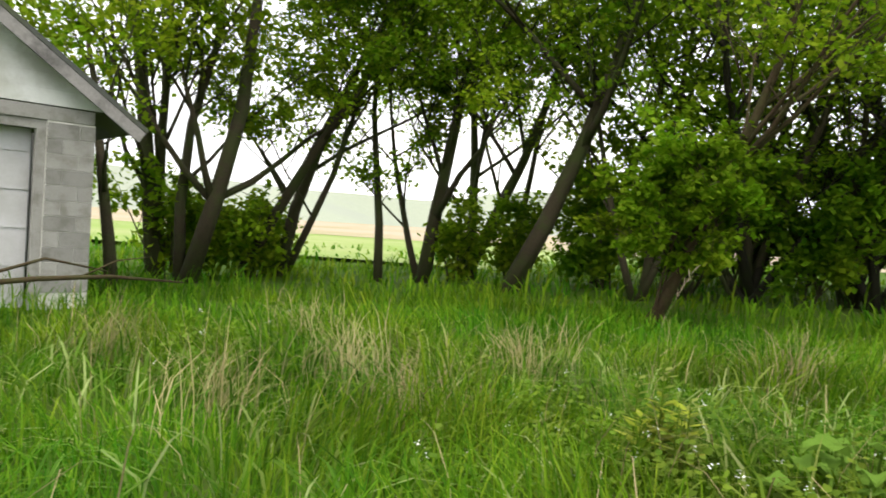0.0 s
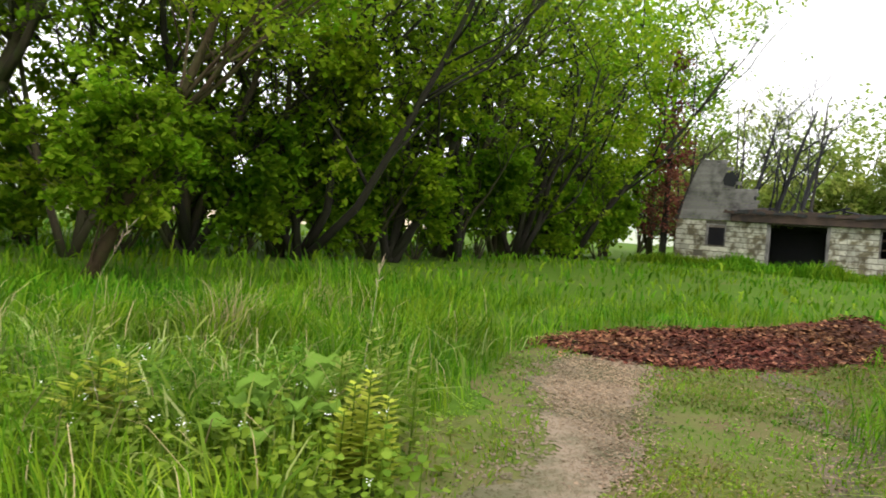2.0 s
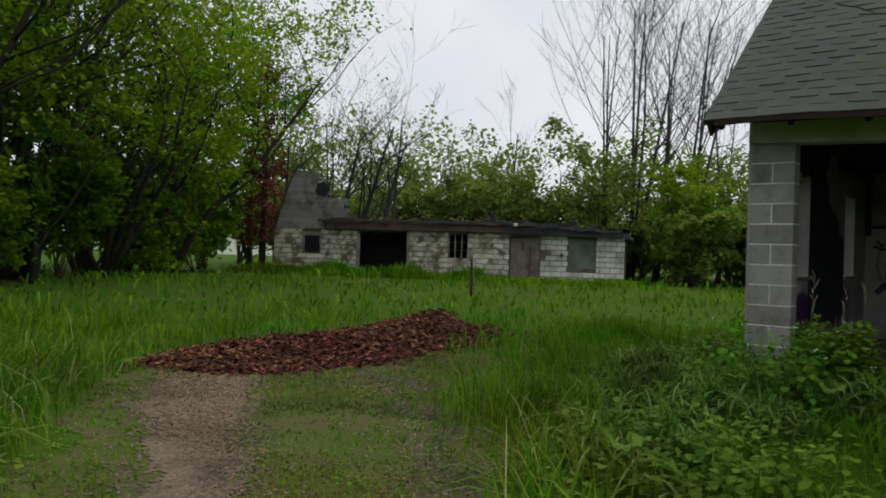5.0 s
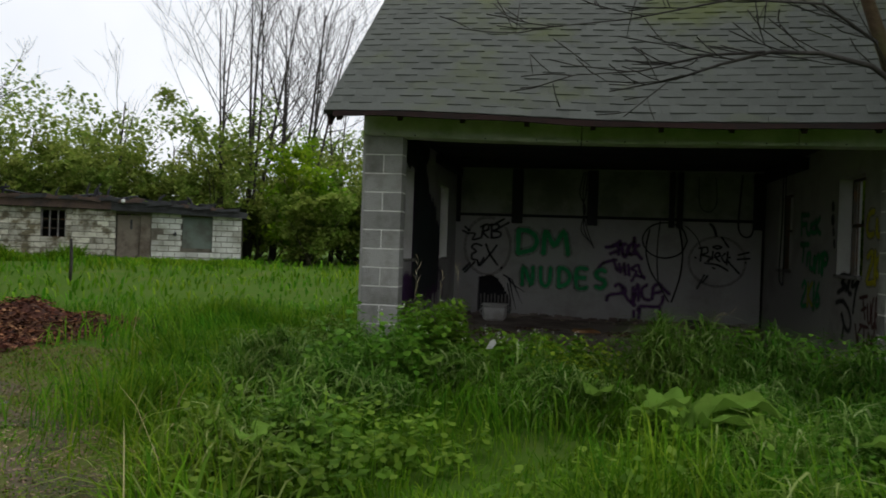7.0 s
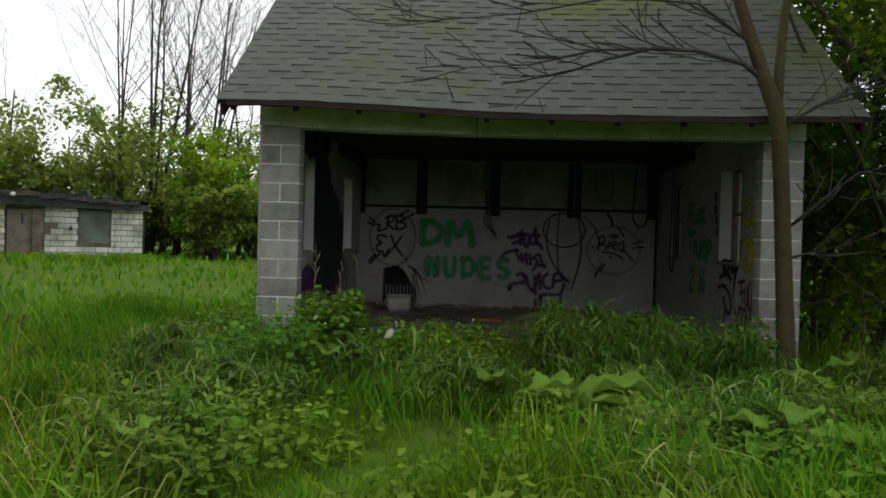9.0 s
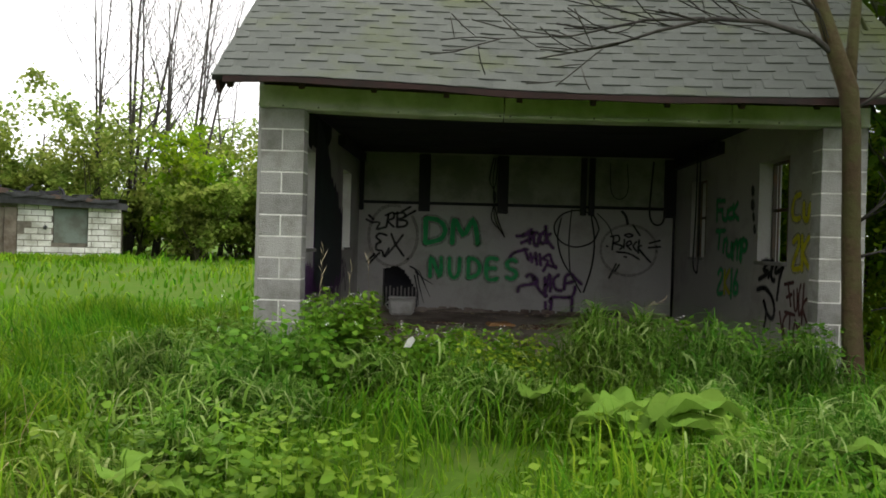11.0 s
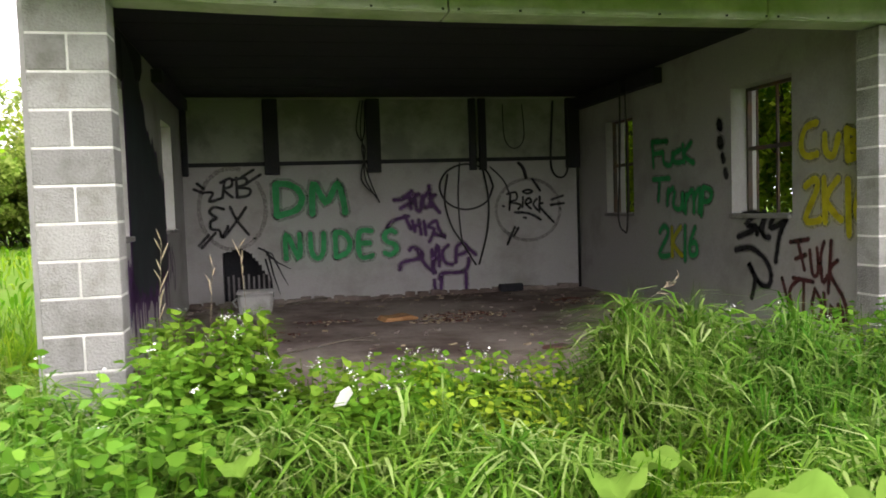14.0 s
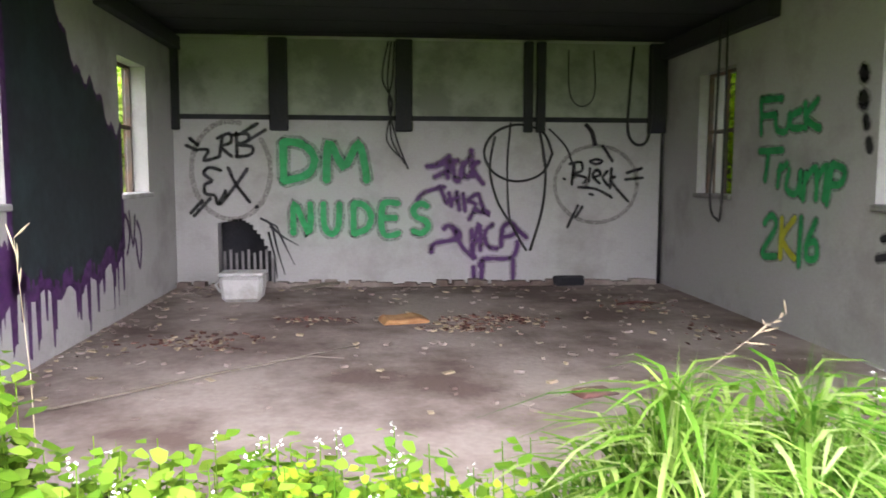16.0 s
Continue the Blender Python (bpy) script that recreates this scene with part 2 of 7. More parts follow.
M_BLACK = spray("black_spray_paint", (0.012, 0.012, 0.014))
M_BLACK_F = spray("black_overspray", (0.03, 0.03, 0.03), False)
M_PURPLE = spray("purple_spray_paint", (0.06, 0.016, 0.085))
M_PURPLE_F = spray("purple_overspray", (0.2, 0.08, 0.25), False)
M_MAROON = spray("maroon_spray_paint", (0.07, 0.018, 0.016))
M_MAROON_F = spray("maroon_overspray", (0.12, 0.04, 0.035), False)
M_UMBER = spray("brown_faded_spray", (0.22, 0.17, 0.14), False)
M_TEALBLACK = stained("black_teal_paint", (0.008, 0.010, 0.013), (0.022, 0.03, 0.034), (0.03, 0.055, 0.055), 1.6, 14, rough=0.6, bump=0.1, stain=(0.5, 0.8))
M_LAWN = stained("worn_olive_turf", (0.075, 0.095, 0.026), (0.115, 0.135, 0.04), (0.125, 0.10, 0.052), 1.6, 30, bump=0.6, stain=(0.46, 0.66), spec=0.03)
M_MUD = stained("damp_brown_track_soil", (0.075, 0.06, 0.036), (0.14, 0.112, 0.07), (0.06, 0.066, 0.026), 2.2, 45, bump=0.7)
M_PUDDLE = stained("muddy_rain_puddle", (0.05, 0.042, 0.03), (0.07, 0.06, 0.045), (0.045, 0.04, 0.03), 3.0, 20, rough=0.08, bump=0.0, spec=0.5)
M_TANCHIP = leafy("pale_wood_chip", [(0.13, 0.09, 0.06), (0.22, 0.16, 0.105), (0.31, 0.235, 0.16), (0.12, 0.08, 0.05)], 0.0, 0.85)
M_BLACKBAND = stained("black_band_on_paint", (0.014, 0.014, 0.016), (0.03, 0.03, 0.034), (0.05, 0.048, 0.046), 2.5, 30, rough=0.85, bump=0.1, stain=(0.5, 0.8))
M_TRODDEN = leafy("yellowed_trodden_grass", [(0.07, 0.12, 0.010), (0.11, 0.145, 0.018), (0.16, 0.165, 0.038), (0.22, 0.18, 0.085)], 0.35)

# ---- mesh helpers ----


class Shape:
    """Collects vertices and faces of one mesh."""

    def __init__(self):
        self.v, self.f = [], []

    def box(self, x0, x1, y0, y1, z0, z1, m=None):
        k = len(self.v)
        for x, y, z in ((x0, y0, z0), (x1, y0, z0), (x1, y1, z0), (x0, y1, z0), (x0, y0, z1), (x1, y0, z1), (x1, y1, z1), (x0, y1, z1)):
            p = Vector((x, y, z))
            self.v.append(tuple(m @ p) if m else (x, y, z))
        for q in ((3, 2, 1, 0), (4, 5, 6, 7), (0, 1, 5, 4), (1, 2, 6, 5), (2, 3, 7, 6), (3, 0, 4, 7)):
            self.f.append(tuple(k + i for i in q))
        return self

    def tube(self, pts, radii, n=7):
        pts = [Vector(p) for p in pts]
        k0 = len(self.v)
        ref = Vector((0.31, 0.87, 0.37))
        for i, p in enumerate(pts):
            d = (pts[min(i + 1, len(pts) - 1)] - pts[max(i - 1, 0)]).normalized()
            a = d.cross(ref)
            a = a.normalized() if a.length > 1e-3 else d.orthogonal().normalized()
            b = d.cross(a)
            for j in range(n):
                w = 2 * math.pi * j / n
                self.v.append(tuple(p + (a * math.cos(w) + b * math.sin(w)) * radii[i]))
        for i in range(len(pts) - 1):
            for j in range(n):
                a0, a1 = k0 + i * n + j, k0 + i * n + (j + 1) % n
                self.f.append((a0, a1, a1 + n, a0 + n))
        self.f.append(tuple(k0 + j for j in reversed(range(n))))
        self.f.append(tuple(k0 + (len(pts) - 1) * n + j for j in range(n)))
        return self

    def prism(self, poly, y0, y1, m=None):
        """Extrudes a polygon of (x, z) from y0 to y1."""
        k, n = len(self.v), len(poly)
        for y in (y0, y1):
            for x, z in poly:
                p = Vector((x, y, z))
                self.v.append(tuple(m @ p) if m else tuple(p))
        self.f.append(tuple(k + i for i in range(n)))
        self.f.append(tuple(k + n + i for i in reversed(range(n))))
        for i in range(n):
            j = (i + 1) % n
            self.f.append((k + i, k + n + i, k + n + j, k + j))
        return self

    def mesh(self, name):
        me = bpy.data.meshes.new(name)
        me.from_pydata(self.v, [], self.f)
        me.update()
        return me


def obj(name, shape, material, parent=None, label="", category="", kind="", group="", bevel=0.0, smooth=False, at=None):
    me = shape.mesh(name) if isinstance(shape, Shape) else shape
    if not me.materials:
        me.materials.append(material)
    if bevel:
        bm = bmesh.new()
        bm.from_mesh(me)
        bmesh.ops.bevel(bm, geom=bm.edges[:], offset=bevel, segments=1, affect="EDGES")
        bmesh.ops.recalc_face_normals(bm, faces=bm.faces[:])
        bm.to_mesh(me)
        bm.free()
    if smooth:
        me.polygons.foreach_set("use_smooth", [True] * len(me.polygons))
    ob = new(name, me)
    ob.parent = parent
    if at is not None:
        ob.matrix_basis = at
    return tagged(ob, label, category, group, kind)


def empty(name, at, label, category, group="", kind=""):
    ob = new(name)
    ob.matrix_basis = at if isinstance(at, Matrix) else Matrix.Translation(at)
    return tagged(ob, label, category, group, kind)


def quads_mesh(name, V, nq, material):
    """A mesh from a numpy array of vertices, nq corners to a face."""
    V = np.ascontiguousarray(V, dtype=np.float32).reshape(-1, 3)
    me = bpy.data.meshes.new(name)
    nv = len(V)
    nf = nv // nq
    me.vertices.add(nv)
    me.vertices.foreach_set("co", V.ravel())
    me.loops.add(nv)
    me.loops.foreach_set("vertex_index", np.arange(nv, dtype=np.int32))
    me.polygons.add(nf)
    me.polygons.foreach_set("loop_start", np.arange(0, nv, nq, dtype=np.int32))
    me.polygons.foreach_set("loop_total", np.full(nf, nq, dtype=np.int32))
    me.update(calc_edges=True)
    me.materials.append(material)
    return me


def smoothstep(a, b, x):
    t = np.clip((np.asarray(x, float) - a) / (b - a), 0, 1)
    return t * t * (3 - 2 * t)


RUIN = (-23.22, 13.32)
RUIN_DIR = (0.9142, 0.4047)


def ground_z(x, y):
    """Height of the ground: nearly flat, rising gently towards the ruin."""
    x, y = np.asarray(x, float), np.asarray(y, float)
    dx, dy = x - 2.2, y + 7.7
    r = np.hypot(dx, dy) + 1e-6
    c = (-0.62 * dx + 0.78 * dy) / r
    rise = 0.42 * smoothstep(13, 27, r) * smoothstep(0.2, 0.75, c)
    lump = 0.035 * np.sin(x * 0.9 + 1.3) * np.cos(y * 0.8) + 0.02 * np.sin(x * 2.3 + y * 1.7)
    return -0.26 + rise + lump * smoothstep(0.5, 2.0, np.maximum(np.maximum(-x, x - 5.4), np.maximum(-y, y - 5.6)) + 0.5)


def inside(px, py, poly):
    px, py = np.asarray(px, float), np.asarray(py, float)
    res = np.zeros(px.shape, bool)
    n = len(poly)
    for i in range(n):
        (x0, y0), (x1, y1) = poly[i], poly[(i + 1) % n]
        cond = (y0 > py) != (y1 > py)
        with np.errstate(divide="ignore", invalid="ignore"):
            xi = (x1 - x0) * (py - y0) / (y1 - y0 + 1e-12) + x0
        res ^= cond & (px < xi)
    return res

# ---- ground, fields, path ----
PATH_POLY = [(-0.5, -6.35), (-0.95, -6.3), (-1.3, -5.78), (-1.5, -5.63), (-1.88, -5.2), (-2.67, -4.6), (-3.68, -4.2), (-4.65, -3.35), (-4.95, -2.75), (-4.6, -2.45), (-4.17, -2.6), (-2.75, -3.85), (-1.75, -4.58), (-1.05, -5.2), (-0.7, -5.7)]
SHORT_POLY = [(-1.5, -6.6), (-3.0, -5.2), (-5.2, -3.6), (-6.2, -2.2), (-4.0, 1.2), (-2.6, 0.4), (-1.3, -1.7), (-0.5, -3.4), (0.5, -5.0), (1.3, -7.0), (0.2, -7.9)]
MULCH_POLY = [(-5.96, -3.05), (-6.35, -2.2), (-6.65, -1.2), (-6.85, 0.2), (-7.2, 1.8), (-7.7, 3.4), (-7.3, 4.2), (-6.2, 4.1), (-5.0, 3.7), (-4.35, 2.95), (-4.45, 0.5), (-3.94, -0.9), (-4.2, -1.7), (-4.5, -2.5), (-4.95, -2.9)]


def make_ground():
    xs = np.concatenate([np.linspace(-600, -60, 14), np.linspace(-55, -14, 30), np.linspace(-13.5, 10, 80), np.linspace(11, 50, 20), np.linspace(60, 600, 12)])
    ys = np.concatenate([np.linspace(-600, -60, 14), np.linspace(-55, -19, 25), np.linspace(-18.5, 8, 90), np.linspace(9, 60, 35), np.linspace(70, 600, 12)])
    X, Y = np.meshgrid(xs, ys)
    Z = ground_z(X, Y)
    s = Shape()
    s.v = [tuple(p) for p in np.stack([X.ravel(), Y.ravel(), Z.ravel()], 1).tolist()]
    w = len(xs)
    s.f = [(j * w + i, j * w + i + 1, (j + 1) * w + i + 1, (j + 1) * w + i) for j in range(len(ys) - 1) for i in range(w - 1)]
    obj("ground", s, M_SOIL, kind="structure", smooth=True, label="grassy uneven soil under the tall meadow grass", category="ground")


def patch(name, poly, lift, material, label, category, cell=0.12, wobble=0.12):
    """A thin sheet that follows the ground inside a ragged outline."""
    P = np.array(poly)
    x0, y0, x1, y1 = *P.min(0) - 0.3, *P.max(0) + 0.3
    xs, ys = np.arange(x0, x1, cell), np.arange(y0, y1, cell)
    X, Y = np.meshgrid(xs, ys)
    wx = wobble * (np.sin(Y * 5.1) + np.sin(X * 7.3 + Y * 3.1) * 0.7)
    wy = wobble * (np.sin(X * 4.7) + np.sin(X * 2.3 - Y * 6.9) * 0.7)
    keep = inside(X + wx, Y + wy, poly)
    Z = ground_z(X, Y) + lift
    s = Shape()
    idx = {}
    w = len(xs)
    flat = np.stack([X.ravel(), Y.ravel(), Z.ravel()], 1)

    def vid(i):
        if i not in idx:
            idx[i] = len(s.v)
            s.v.append(tuple(flat[i].tolist()))
        return idx[i]
    for j in range(len(ys) - 1):
        for i in range(w - 1):
            if keep[j, i]:
                s.f.append(tuple(vid(k) for k in (j * w + i, j * w + i + 1, (j + 1) * w + i + 1, (j + 1) * w + i)))
    return obj(name, s, material, kind="structure", smooth=True, label=label, category=category)


make_ground()
patch("path", PATH_POLY, 0.012, M_DIRT, "pale gravelly dirt path worn through the grass", "path", cell=0.05)
field = Shape()
field.v = [(-22, -60, -0.1), (-60, -75, 0.15), (-70, 10, 0.15), (-24, -2, -0.1)]
field.f = [(0, 1, 2, 3)]
obj("field", field, M_FIELD, kind="structure", label="bright green hayfield beyond the trees", category="field")
tan = Shape()
tan.v = [(-60, -90, 0.16), (-120, -130, 1.6), (-130, 40, 1.6), (-64, 20, 0.16)]
tan.f = [(0, 1, 2, 3)]
obj("field", tan, M_TANFIELD, kind="structure", label="tan stubble field in the distance", category="field")


def hills():
    s = Shape()
    n = 90
    for i in range(n + 1):
        a = radians(60 + 220 * i / n)
        r = 210 + 25 * math.sin(i * 0.7)
        h = 11.0 + 2.0 * math.sin(i * 0.5) + 2.5 * noise.noise((i * 0.45, 0, 0))
        for rr, z in ((r - 60, 0.0), (r - 20, h * 0.55), (r, h)):
            s.v.append((2 + rr * math.cos(a), -7 + rr * math.sin(a), z + 0.6 * noise.noise((i * 1.7, z, 3))))
    for i in range(n):
        for j in range(2):
            k = i * 3 + j
            s.f.append((k, k + 3, k + 4, k + 1))
    obj("backdrop", s, M_HILL, kind="structure", smooth=True, label="wooded hills on the horizon, coloured pale for haze", category="backdrop")


hills()

# ---- the open block garage ----
W, D, TOP = 5.4, 5.58, 2.30
XL, XR, YB = 0.12, 5.15, 5.38
WINDOWS = ((1.05, 1.87), (3.78, 4.51))
WZ0, WZ1 = 0.94, 2.08
CEIL = 2.52


def wall_with_windows(name, x0, x1, label):
    s = Shape()
    y = 0.2
    for a, b in WINDOWS:
        s.box(x0, x1, y, a, -0.3, CEIL + 0.1)
        s.box(x0, x1, a, b, -0.3, WZ0)
        s.box(x0, x1, a, b, WZ1, CEIL + 0.1)
        y = b
    s.box(x0, x1, y, D, -0.3, CEIL + 0.1)
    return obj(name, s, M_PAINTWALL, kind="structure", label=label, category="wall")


wall_west = wall_with_windows("wall_west", -0.08, XL, "white-painted block garage wall with black areas and graffiti")
wall_east = wall_with_windows("wall_east", XR, W, "white-painted block garage wall with two barred windows")
bw = Shape()
# back wall with a broken hole at floor level
bw.box(XL, 0.53, YB, D, -0.3, CEIL + 0.1).box(1.1, XR, YB, D, -0.3, CEIL + 0.1).box(0.53, 1.1, YB, D, 0.72, CEIL + 0.1)
for i in range(16):
    a0, a1 = 0.53 + 0.57 * i / 16, 0.53 + 0.57 * (i + 1) / 16
    top = 0.70 - 0.05 * abs(i - 5) / 5 - 0.34 * max(0, (i - 7) / 8.5) ** 1.6 + 0.008 * math.sin(i * 2.3)
    bw.box(a0, a1, YB, D, top, 0.72)
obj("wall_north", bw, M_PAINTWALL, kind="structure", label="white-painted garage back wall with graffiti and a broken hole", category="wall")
# Closed black box added behind the hole so that it reads as shade.
hb = Shape().box(0.4, 1.25, D + 0.3, D + 0.35, -0.3, 0.9).box(0.4, 0.45, D, D + 0.3, -0.3, 0.9).box(1.2, 1.25, D, D + 0.3, -0.3, 0.9).box(0.45, 1.2, D, D + 0.3, 0.85, 0.9)
obj("wall_hole_backing", hb, M_CHAR, kind="structure", label="added black box that keeps the wall hole dark", category="wall")
rub = Shape()
for i in range(9):
    x = 0.58 + i * 0.06
    rub.box(x, x + 0.024, YB + 0.012, YB + 0.03, 0.0, 0.36 + 0.02 * math.sin(i * 2.1))
obj("slat_grate", rub, M_GREYWOOD, label="row of splintered grey slats inside the wall hole", category="slats")
roots = Shape()
for pts in (((1.02, 0.68), (1.14, 0.55), (1.3, 0.22)), ((1.05, 0.62), (1.2, 0.5), (1.34, 0.42)), ((1.08, 0.6), (1.13, 0.36), (1.2, 0.12)), ((1.04, 0.56), (1.1, 0.3), (1.12, 0.08)), ((0.96, 0.7), (1.12, 0.62), (1.22, 0.4))):
    roots.tube([(x, YB - 0.012, z) for x, z in pts], [0.013, 0.009, 0.004], 5)
obj("torn_roots", roots, M_CHAR, label="black torn roots hanging from the wall hole", category="roots", smooth=True)
slab = Shape().box(XL, XR, -0.12, YB, -0.3, 0.0)
obj("floor", slab, M_FLOOR, kind="structure", label="stained concrete garage floor with dirt and litter", category="floor")
ce = Shape().box(XL, XR, 0.2, YB, CEIL, CEIL + 0.08)
for i in range(9):
    y = 0.5 + i * 0.58
    ce.box(XL, XR, y, y + 0.05, CEIL - 0.003, CEIL + 0.002)
obj("ceiling", ce, M_CHAR, kind="structure", label="soot-blackened plank ceiling", category="ceiling")
obj("beam", Shape().box(XR - 0.1, XR - 0.002, 3.08, YB, 2.33, CEIL - 0.032), M_CHAR, kind="structure", label="charred wall plate under the ceiling", category="beam", bevel=0.006)
obj("beam", Shape().box(XL + 0.002, XL + 0.1, 3.3, YB, 2.36, CEIL - 0.032), M_CHAR, kind="structure", label="charred wall plate under the ceiling", category="beam", bevel=0.006)

# front pillars of single blocks
COURSE = 0.2032
Z0 = 0.032 - 2 * COURSE


def block_mesh(w, d, h=COURSE - 0.013):
    s = Shape().box(-w / 2, w / 2, -d / 2, d / 2, 0, h)
    me = s.mesh("concrete_block")
    bm = bmesh.new()
    bm.from_mesh(me)
    bmesh.ops.bevel(bm, geom=bm.edges[:], offset=0.004, segments=1, affect="EDGES")
    bm.to_mesh(me)
    bm.free()
    me.materials.append(M_BLOCK)
    return me


PIER = 0.1935
FULL, HALF = block_mesh(0.394, 0.2, PIER - 0.013), block_mesh(0.191, 0.2, PIER - 0.013)


def pillar(name, x0, top, label):
    core = obj(name, Shape().box(x0 + 0.006, x0 + 0.394, 0.005, 0.195, -0.3, top - 0.01), M_MORTAR, kind="structure", label=label, category="pillar")
    for k in range(13):
        z = top - (k + 1) * PIER + 0.006
        if k % 2 == 0:
            obj("concrete_block", FULL, None, core, at=pose(x0 + 0.2, 0.1, z))
        else:
            for dx in (0.0985, 0.3015):
                obj("concrete_block", HALF, None, core, at=pose(x0 + dx, 0.1, z))


pillar("pillar_1", 0.0, 2.2685, "grey concrete block pillar beside the garage opening")
pillar("pillar_2", 5.0, 2.2, "grey concrete block pillar beside the garage opening")


def header_low(x):
    return float(np.interp(x, [0, 0.4, 1.2, 2.2, 3.2, 4.2, 5.4], [2.277, 2.256, 2.229, 2.211, 2.206, 2.208, 2.203]))


def header_high(x):
    return float(np.interp(x, [0, 2.2, 4.2, 5.4], [2.47, 2.402, 2.376, 2.372]))


def bowed(x0, x1, y0, y1, low, high, n=24):
    """A board whose lower and upper edges follow two functions of x."""
    s = Shape()
    for i in range(n + 1):
        x = x0 + (x1 - x0) * i / n
        s.v += [(x, y0, low(x)), (x, y1, low(x)), (x, y1, high(x)), (x, y0, high(x))]
    for i in range(n):
        a = 4 * i
        for j in range(4):
            s.f.append((a + j, a + (j + 1) % 4, a + 4 + (j + 1) % 4, a + 4 + j))
    s.f += [(3, 2, 1, 0), (4 * n, 4 * n + 1, 4 * n + 2, 4 * n + 3)]
    return s


lintel = empty("lintel", (0, 0, 0), "sagging pale green header boards over the opening", "lintel", kind="structure")
for a, b in ((-0.02, 2.186), (2.198, 4.196), (4.206, W)):
    obj("header_board", bowed(a, b, -0.012, 0.205, header_low, header_high, 10), M_FASCIA, lintel)
    obj("drip_edge", bowed(a, b, -0.03, -0.0125, lambda x: header_low(x) + 0.006, lambda x: header_low(x) + 0.024, 10), M_FASCIA, lintel)
for x in (0.2, 0.52, 1.24, 1.75, 2.15, 2.24, 2.6, 2.98, 3.46, 3.9, 4.17, 4.25, 4.6):
    obj("nail_head", Shape().box(x, x + 0.014, -0.036, -0.031, header_low(x) + 0.009, header_low(x) + 0.021), M_SHINGLE_BED, lintel)

# garage roof
EY, EZ, SL = -0.68, 2.41, 0.81
RY = 2.8
RZ = EZ + (RY - EY) * SL
X0, X1 = -0.23, 5.69
ROOF = empty("roof", (0, 0, 0), "gabled garage roof of worn grey-green asphalt shingles", "roof", kind="structure")
ANG = math.atan(SL)
LEN = (RY - EY) / math.cos(ANG)
slope_m = pose(X0, EY, EZ, math.degrees(ANG))


def sag(x):
    """How far the eave has sunk along its length."""
    return float(-0.095 * smoothstep(0.2, 3.0, x) + 0.02 * smoothstep(3.8, 5.6, x))


def settle(s):
    """Lets the front slope sink towards the eave."""
    s.v = [(x, y, z + sag(x) * max(0.0, min(1.0, (RY - y) / (RY - EY)))) for x, y, z in s.v]
    return s


deck = Shape()
for i in range(24):
    deck.box((X1 - X0) * i / 24, (X1 - X0) * (i + 1) / 24, 0, LEN, -0.05, 0.0, slope_m)
obj("roof_deck", settle(deck), M_SHINGLE_BED, ROOF)
back_m = pose(X0, 2 * RY - EY, EZ, 0, 0, 0) @ Matrix.Rotation(-ANG, 4, "X")
obj("back_slope", Shape().box(0, X1 - X0, -LEN, 0, -0.1, 0.0, back_m), M_SHINGLE, ROOF)
obj("eave_board", bowed(X0 + 0.1, X1 - 0.08, EY - 0.02, EY + 0.015, lambda x: EZ + sag(x) - 0.058 + 0.006 * math.sin(x * 5), lambda x: EZ + sag(x) - 0.012, 40), M_REDWOOD, ROOF, "dark red peeling eave board")
obj("frieze", bowed(X0 + 0.25, X1 - 0.3, -0.01, 0.15, lambda x: header_high(x) + 0.003, lambda x: 2.9 + sag(x)), M_REDWOOD, ROOF, "dark red board under the eave")
for x in [0.1 + 0.6 * i for i in range(10)]:
    obj("rafter_tail", settle(Shape().box(x, x + 0.045, 0.03, 0.8, -0.13, -0.052, slope_m)), M_REDWOOD, ROOF)
for x in (X0 + 0.02, X1 - 0.05):
    obj("rake_board", settle(Shape().box(x - X0, x - X0 + 0.03, 0.0, LEN, -0.17, -0.052, slope_m)), M_REDWOOD, ROOF)
    obj("rake_board", Shape().box(x - X0, x - X0 + 0.03, -LEN, 0, -0.22, -0.1, back_m), M_REDWOOD, ROOF)
for x in (-0.06, 5.24):
    gp = Shape()
    gp.v = [(x, 0.22, 2.63), (x, D, 2.63), (x, RY, RZ - 0.15), (x + 0.14, 0.22, 2.63), (x + 0.14, D, 2.63), (x + 0.14, RY, RZ - 0.15)]
    gp.f = [(0, 1, 2), (5, 4, 3), (0, 3, 4, 1), (1, 4, 5, 2), (2, 5, 3, 0)]
    obj("gable_wall", gp, M_SIDING, ROOF)


def shingle_tab(s, x0, x1, y0, e, rise, cut, m=None):
    """One tab: a thin sheet, and on it a raised lamination that ends short of its sides."""
    s.box(x0, x1, y0 - 0.004, y0 + e * 1.12, 0.001, 0.006, m)
    k = len(s.v)
    a, b = x0 + (x1 - x0) * cut, x0 + (x1 - x0) * (cut + 0.68)
    for x, y, z in ((a, y0 - 0.016, 0.004), (b, y0 - 0.014, 0.004), (b - 0.02, y0 + e, 0.0065), (a + 0.02, y0 + e, 0.0065), (a, y0 - 0.016, 0.006 + rise), (b, y0 - 0.014, 0.005 + rise), (b - 0.02, y0 + e, 0.0075), (a + 0.02, y0 + e, 0.0075)):
        s.v.append(tuple(m @ Vector((x, y, z))) if m else (x, y, z))
    s.f += [tuple(k + q for q in f) for f in ((3, 2, 1, 0), (4, 5, 6, 7), (0, 1, 5, 4), (1, 2, 6, 5), (2, 3, 7, 6), (3, 0, 4, 7))]


